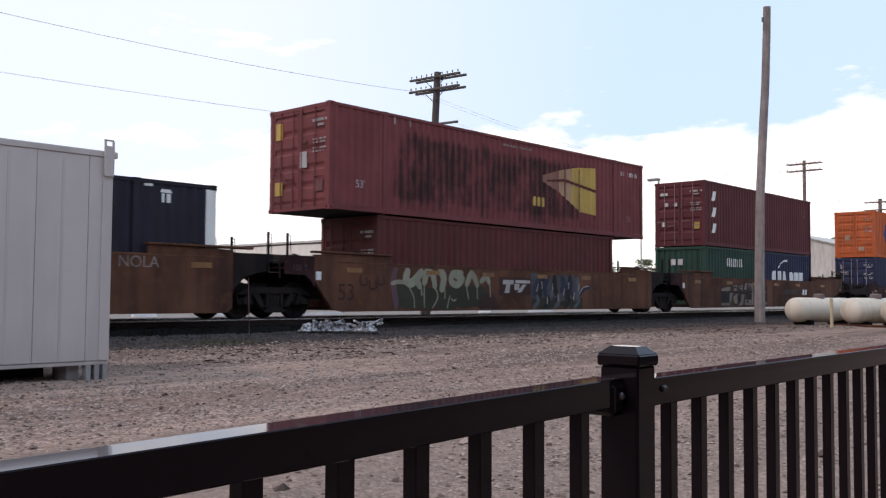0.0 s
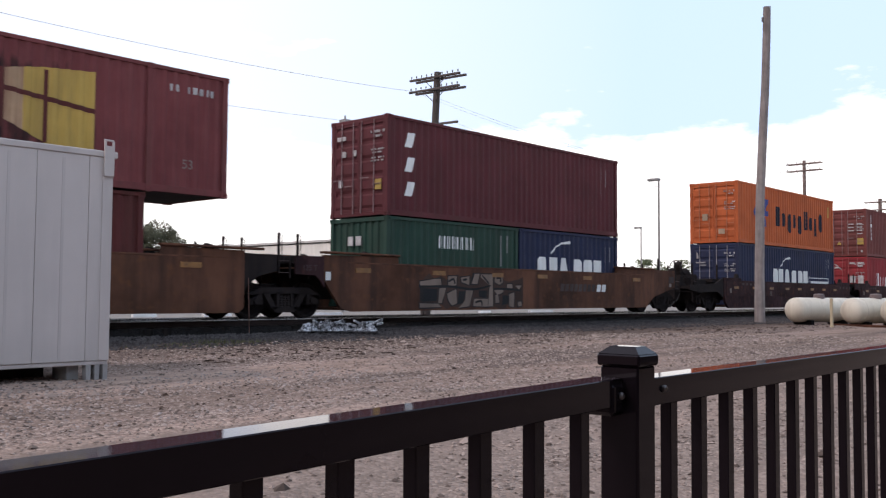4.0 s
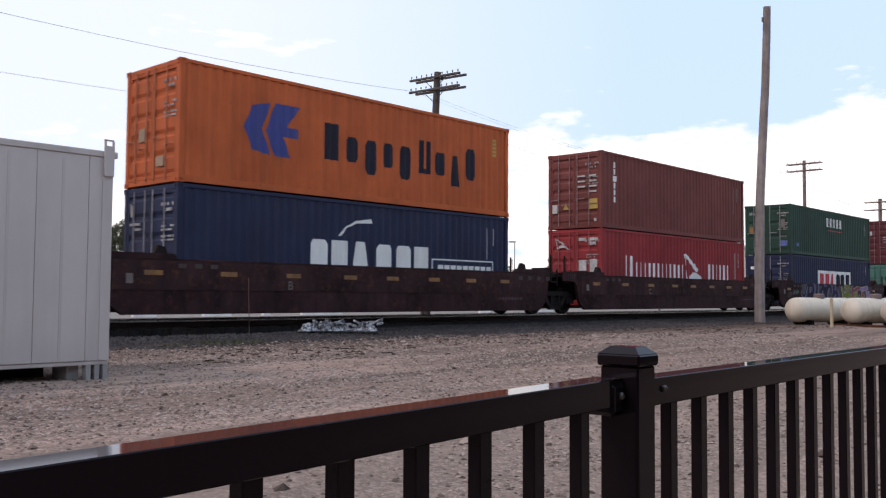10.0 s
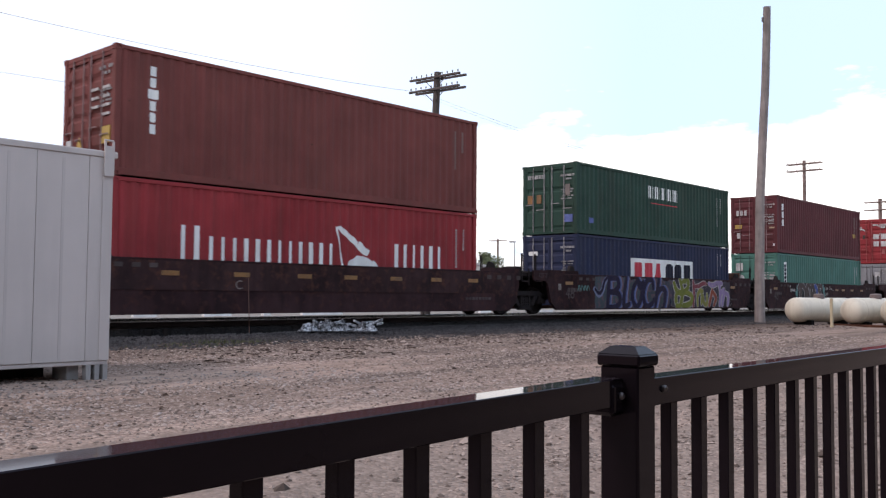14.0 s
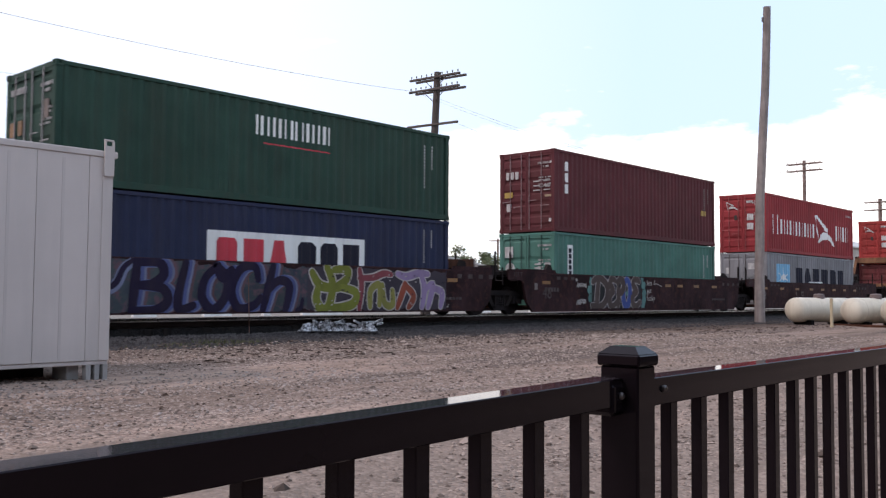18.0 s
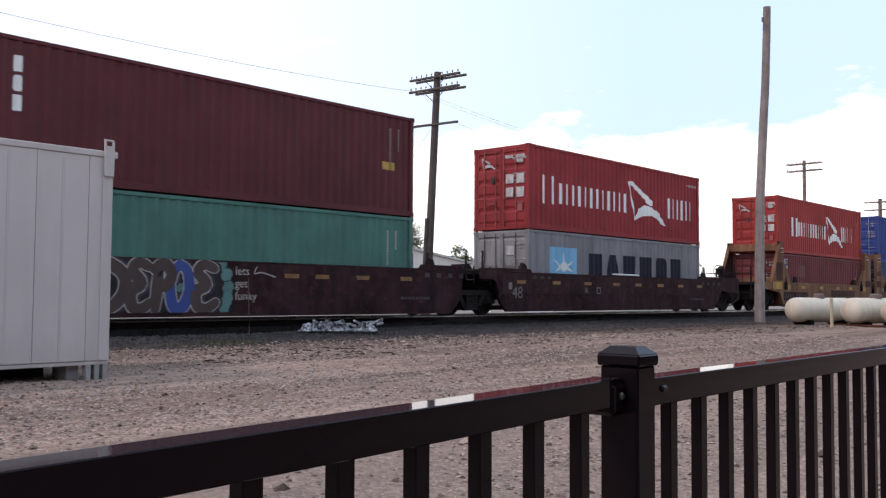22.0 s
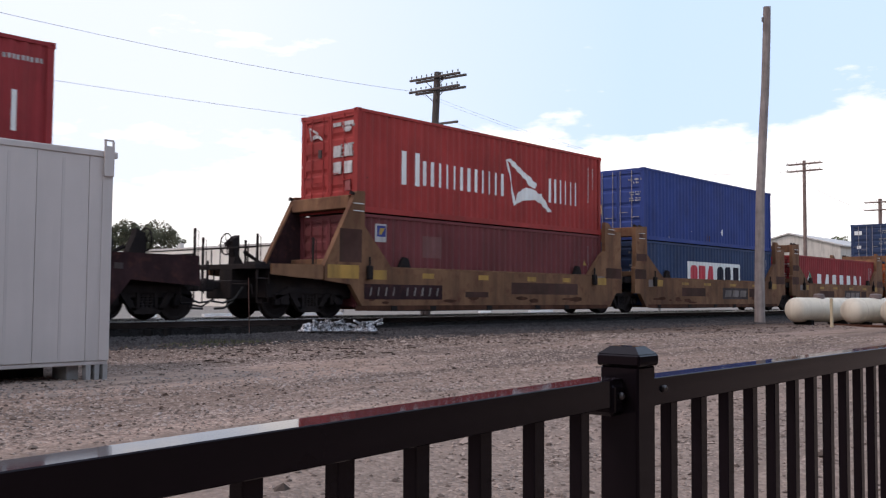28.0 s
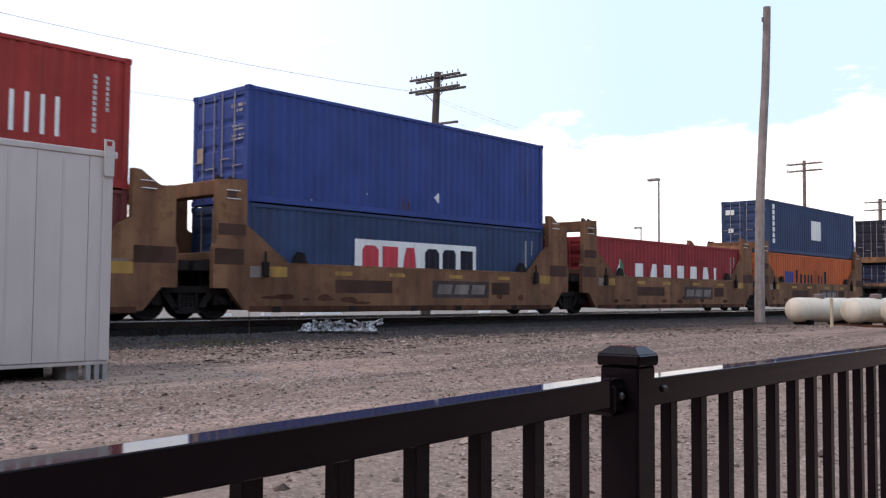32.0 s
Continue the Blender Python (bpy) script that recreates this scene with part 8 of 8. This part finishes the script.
    flat_mark(c, word_bars(11.6, 13.75, 0.80, 1.06, [1] * 8, 0.3, 0.06), M_DIM, "lettering", "faded bars of a car number")
    flat_mark(c, word_bars(13.87, 14.45, 0.80, 1.06, [1, 1], 0.3, 0.06), M_WHITE, "lettering", "white bars of a car number")
    build_truck(c, 53.0 - 34.0)
    end_platform(c, 54.2 - 34.0, 51.55 - 34.0)
    for y in (-1.2, 1.2):
        grab(c, 54.05 - 34.0, y, 0.95, 2.1)
    part("plate", Shape().box(19.2, 19.6, -1.41, -1.395, 1.2, 1.45), M_DIM, c, "dull grey plate")
    part("plate", Shape().box(19.25, 19.4, -1.41, -1.395, 1.03, 1.17), M_FADED, c, "small pale card holder")

    c = dark_unit(57.3, 75.05, end="left", letter="B")
    build_truck(c, 0.0)
    coupler_end_left(c, 1.3, -1.85)
    c = dark_unit(75.05, 92.75, letter="C")
    c = dark_unit(92.75, 110.45, label="dark brown well car unit covered in bright sprayed graffiti", amber=(1.85, 14.75))
    part("end_hood", Shape().prism([(14.7, 1.462), (16.24, 1.462), (16.24, 1.77), (14.9, 1.72)], -1.15, 1.15), M_RUSTPATCH, c, "reddish-brown hood over the end of the well")
    part("end_plate", Shape().box(16.25, 16.31, -1.15, 1.15, 1.462, 1.78, 0.008), M_FADED, c, "pale upright end plate")
    haze(c, 3.7, 9.5, 0.19, 1.38, P["dusk"], 11)
    haze(c, 9.4, 14.7, 0.19, 1.36, P["soot"], 12, -1.4016)
    for g, xa, xb in (("B", 4.15, 5.45), ("l", 5.30, 6.20), ("o", 6.20, 7.05), ("c", 6.95, 7.95), ("h", 7.90, 9.0)):
        spray_letter(c, g, xa, xb, 0.16, 1.40, ((0.135, P["rosedust"], -1.4030, 0.20), (0.135, P["mist"], -1.4045, 0.12), (0.125, P["sky"], -1.4065, 0.07), (0.105, P["violet"], -1.4095, 0.0)))
    spray(c, [(3.68, 0.90), (3.94, 0.70), (4.18, 0.84), (4.34, 1.16), (4.60, 1.34)], 0.11, P["mist"], -1.4055)
    spray(c, [(3.70, 0.90), (3.94, 0.75), (4.16, 0.85), (4.33, 1.18), (4.56, 1.36)], 0.06, P["violet"], -1.4085)
    spray(c, [(9.25, 0.5), (9.2, 0.3), (9.05, 0.22)], 0.06, P["violet"], -1.4085)
    number_mark(c, "48", 1.85, 0.55, 0.40, 2.8, y=-1.405, material=M_DIM)
    for k in range(4):
        spray(c, [(2.62 + 0.19 * k, 0.84), (2.68 + 0.19 * k, 1.02), (2.78 + 0.19 * k, 0.86)], 0.018, P["aqua"], -1.404, swell=0.1, label="small faded blue tag")
    forms = (("lime", 0.135, [[(9.55, 1.20), (9.85, 0.85), (10.5, 0.80)], [(10.05, 1.34), (10.25, 0.9), (10.1, 0.3), (9.75, 0.28)], [(10.3, 1.28), (10.75, 1.3), (10.7, 1.0), (10.4, 0.86)], [(10.5, 0.82), (11.05, 0.7), (11.0, 0.4), (10.5, 0.28), (10.2, 0.3)], [(9.75, 0.8), (9.7, 0.5), (9.85, 0.3)]]),
             ("rose", 0.10, [[(11.2, 1.30), (11.28, 0.9), (11.2, 0.24)], [(11.2, 1.08), (11.7, 1.10), (12.1, 1.22), (12.4, 1.20)]]),
             ("olive", 0.11, [[(11.6, 0.30), (11.62, 0.75), (11.95, 0.9), (11.95, 0.35)], [(12.05, 0.9), (12.15, 0.4), (12.45, 0.35), (12.45, 0.75)]]),
             ("ember", 0.115, [[(12.65, 0.28), (12.85, 0.7), (12.95, 0.95)], [(12.95, 0.92), (13.3, 0.6), (13.1, 0.28)]]),
             ("lilac", 0.115, [[(12.65, 1.22), (13.0, 1.15), (13.5, 1.26), (13.9, 1.24)], [(13.6, 1.25), (13.75, 0.8), (13.65, 0.28)], [(13.7, 0.75), (14.1, 0.95), (14.0, 0.55), (13.9, 0.28)], [(14.1, 0.85), (14.5, 0.7), (14.45, 0.3)]]))
    for n, (col, rad, strokes) in enumerate(forms):
        for k, st in enumerate(strokes):
            spray(c, st, rad * 0.82 + 0.034, P["bone"], -1.4035 - 0.0007 * k)
            spray(c, st, rad * 0.82, P[col], -1.4080 - 0.0009 * k)
    r = random.Random(31)
    for k in range(70):
        x, z = r.uniform(9.6, 14.8), r.uniform(0.25, 1.33)
        spray(c, [(x, z), (x + 0.02, z + 0.01)], r.uniform(0.012, 0.022), P[("bone", "bone", "violet", "violet", "black")[k % 5]], -1.4155, swell=0.1, label="sprayed dot")
    # swollen brown letters on an aqua cloud, small white tags beside it
    c = dark_unit(110.45, 128.25, base=0.09, label="dark brown well car unit with aqua and brown graffiti", amber=(1.85, 10.2, 11.2, 12.63, 14.3))
    for k in range(11):
        a = [(4.75, 0.55), (4.70, 0.85), (4.82, 1.15), (5.0, 1.3), (8.3, 1.28), (8.45, 1.05), (8.5, 0.75), (8.48, 0.48), (8.4, 0.3), (4.9, 0.35), (5.6, 0.6)][k]
        spray(c, [a, (a[0] + 0.06, a[1] + 0.05)], 0.19, P["black"], -1.4010 - 0.0001 * k)
        spray(c, [a, (a[0] + 0.06, a[1] + 0.05)], 0.155, P["aqua"], -1.4022 - 0.0001 * k)
    number_mark(c, "48", 1.85, 0.55, 0.40, 2.8, y=-1.405, material=M_DIM)
    haze(c, 4.85, 8.3, 0.2, 1.36, P["black"], 15, -1.4036, 0.06)
    for k, (g, xa, xb) in enumerate((("D", 4.80, 5.95), ("E", 5.88, 6.52), ("P", 6.42, 7.05), ("O", 6.90, 7.55), ("E", 7.48, 8.22))):
        spray_letter(c, g, xa, xb, 0.18, 1.38, ((0.185, P["soot"], -1.4035, 0.04), (0.150, P["bone"], -1.4050, 0.0), (0.126, P["royal" if k == 3 else "brownish"], -1.4085, 0.0)))
    spray(c, [(7.22, 0.72), (7.24, 0.8)], 0.07, P["aqua"], -1.4125)
    for pts in ([(5.42, 0.52), (5.50, 0.85)], [(6.70, 1.02), (6.78, 1.10)], [(6.30, 0.52), (6.42, 0.56)], [(7.95, 0.55), (8.05, 0.58)]):
        spray(c, pts, 0.045, P["black"], -1.4120, label="dark inside of a letter")
    r = random.Random(41)
    for x0, x1, z0, z1 in ((3.9, 4.5, 0.92, 1.12), (3.9, 4.45, 0.32, 0.54)):
        for k in range(5):
            x = x0 + (x1 - x0) * k / 5
            spray(c, [(x, r.uniform(z0, z0 + 0.08)), (x + 0.07, z1 - 0.05 * r.random()), (x + 0.12, r.uniform(z0, z0 + 0.1)), (x + 0.03, z0 + 0.11)], 0.016, P["bone"], -1.404, swell=0.1, label="small pale sprayed tag")
    spray(c, [(3.85, 1.24), (3.92, 1.2), (3.86, 1.18)], 0.03, P["bone"], -1.404)
    tag_text(c, ["lets", "get", "funky"], 8.72, 1.08, 0.21, P["bone"], 0.30)
    spray(c, [(9.35, 1.28), (9.28, 1.12), (9.5, 1.15), (9.9, 1.05)], 0.014, P["bone"], -1.404, swell=0.1)
    c = dark_unit(128.25, 145.5, end="right", letter="A", base=0.115)
    number_mark(c, "48", 1.6, 0.55, 0.40, 2.8, y=-1.422, material=M_FADED)
    build_truck(c, 145.5 - 128.25)
    end_platform(c, 146.7 - 128.25, 143.9 - 128.25)
    brake_stand(c, 145.95 - 128.25, 0.5, 0.3)
    part("tube", Shape().cyl((7.75, -1.36, 1.46), (9.6, -1.36, 1.46), 0.032, n=8), M_WHITE, c, "pale tube lying along the sill")
    flat_mark(c, [rect(6.55, 6.80, 0.72, 0.96)], M_FADED, "placard", "small pale square stencil", y=-1.421)
    flat_mark(c, [rect(6.59, 6.76, 0.76, 0.92)], M_DARKCAR, "placard", "", y=-1.424)
    t = Shape().lathe([(0.0, -0.75), (0.18, -0.72), (0.26, -0.6), (0.27, 0.0), (0.26, 0.6), (0.18, 0.72), (0.0, 0.75)], 16, "x", (144.5 - 128.25, 0.2, 1.75))
    t.smooth = True
    part("air_reservoir", t, M_TRUCK, c, "dark air reservoir tank")
    for x, y in ((146.6, -1.2), (146.6, 1.2), (145.6, 1.2)):
        grab(c, x - 128.25, y, 0.95, 2.15)

    c = yellow_unit(149.95, 165.35, end="left", label="weathered yellow well car unit with sloping end braces")
    build_truck(c, 0.15)
    end_platform(c, -1.75, 1.6, z=1.38)
    brake_stand(c, -1.0, 0.55, -0.3)
    for x, y in ((-1.65, -1.2), (-1.65, 1.2), (-0.3, 1.2), (0.2, -1.1)):
        grab(c, x, y, 1.0, 2.12)
    reflectors(c, [0.45], 1.06, M_LATCHYELLOW, 1.1, 0.36)
    for sg in (-1, 1):
        part("deck_fascia", Shape().prism([(-1.35, 1.385), (0.30, 1.405), (0.30, 1.02), (-0.6, 1.06), (-1.35, 1.12)], min(sg * 1.40, sg * 1.34), max(sg * 1.40, sg * 1.34)), M_YELCAR, c)
    flat_mark(c, [rect(0.85, 1.65, 1.5, 2.4)], M_PATCH, "patch", "brown patch of paint")
    flat_mark(c, [rect(1.75, 4.9, 0.5, 0.92)], M_DARKCAR, "name_panel", "dark panel", y=-1.4035)
    flat_mark(c, word_bars(1.95, 4.7, 0.60, 0.84, [0.25, 0.2, 0.3, 0.2, 0.0, 0.35, 0.3, 0.35, 0.35, 0.35], 1.1, 0.05), M_FADED, "lettering", "worn bars of a car number", y=-1.406)
    yellow_unit(165.35, 180.7)
    yellow_unit(180.7, 195.85)
    c = yellow_unit(195.85, 211.0)
    build_truck(c, 211.0 - 195.85)
    end_platform(c, 212.6 - 195.85, 209.7 - 195.85, z=1.38)
    c = yellow_unit(215.8, 231.0, end="left")
    build_truck(c, 0.15)
    end_platform(c, -1.75, 1.6, z=1.38)
    build_truck(c, 15.2)


build_containers()
build_cars()


# ---------------------------------------------------------------- what moves
def motions():
    rows = [float(t) for t in range(0, 33)]
    for ob, s, z in TRAIN:
        walk(ob, [(t, pose(s - run(t), Y_TRACK, z)) for t in rows])
    # wheels roll: one set of rows for all, less than a quarter turn apart
    steps = [i / 10 for i in range(321)]
    for w in WHEELS:
        x, y, z = w.location
        walk(w, [(t, pose(x, y, z, 0, math.degrees(-run(t) / 0.46) % 360, 0)) for t in steps])


motions()
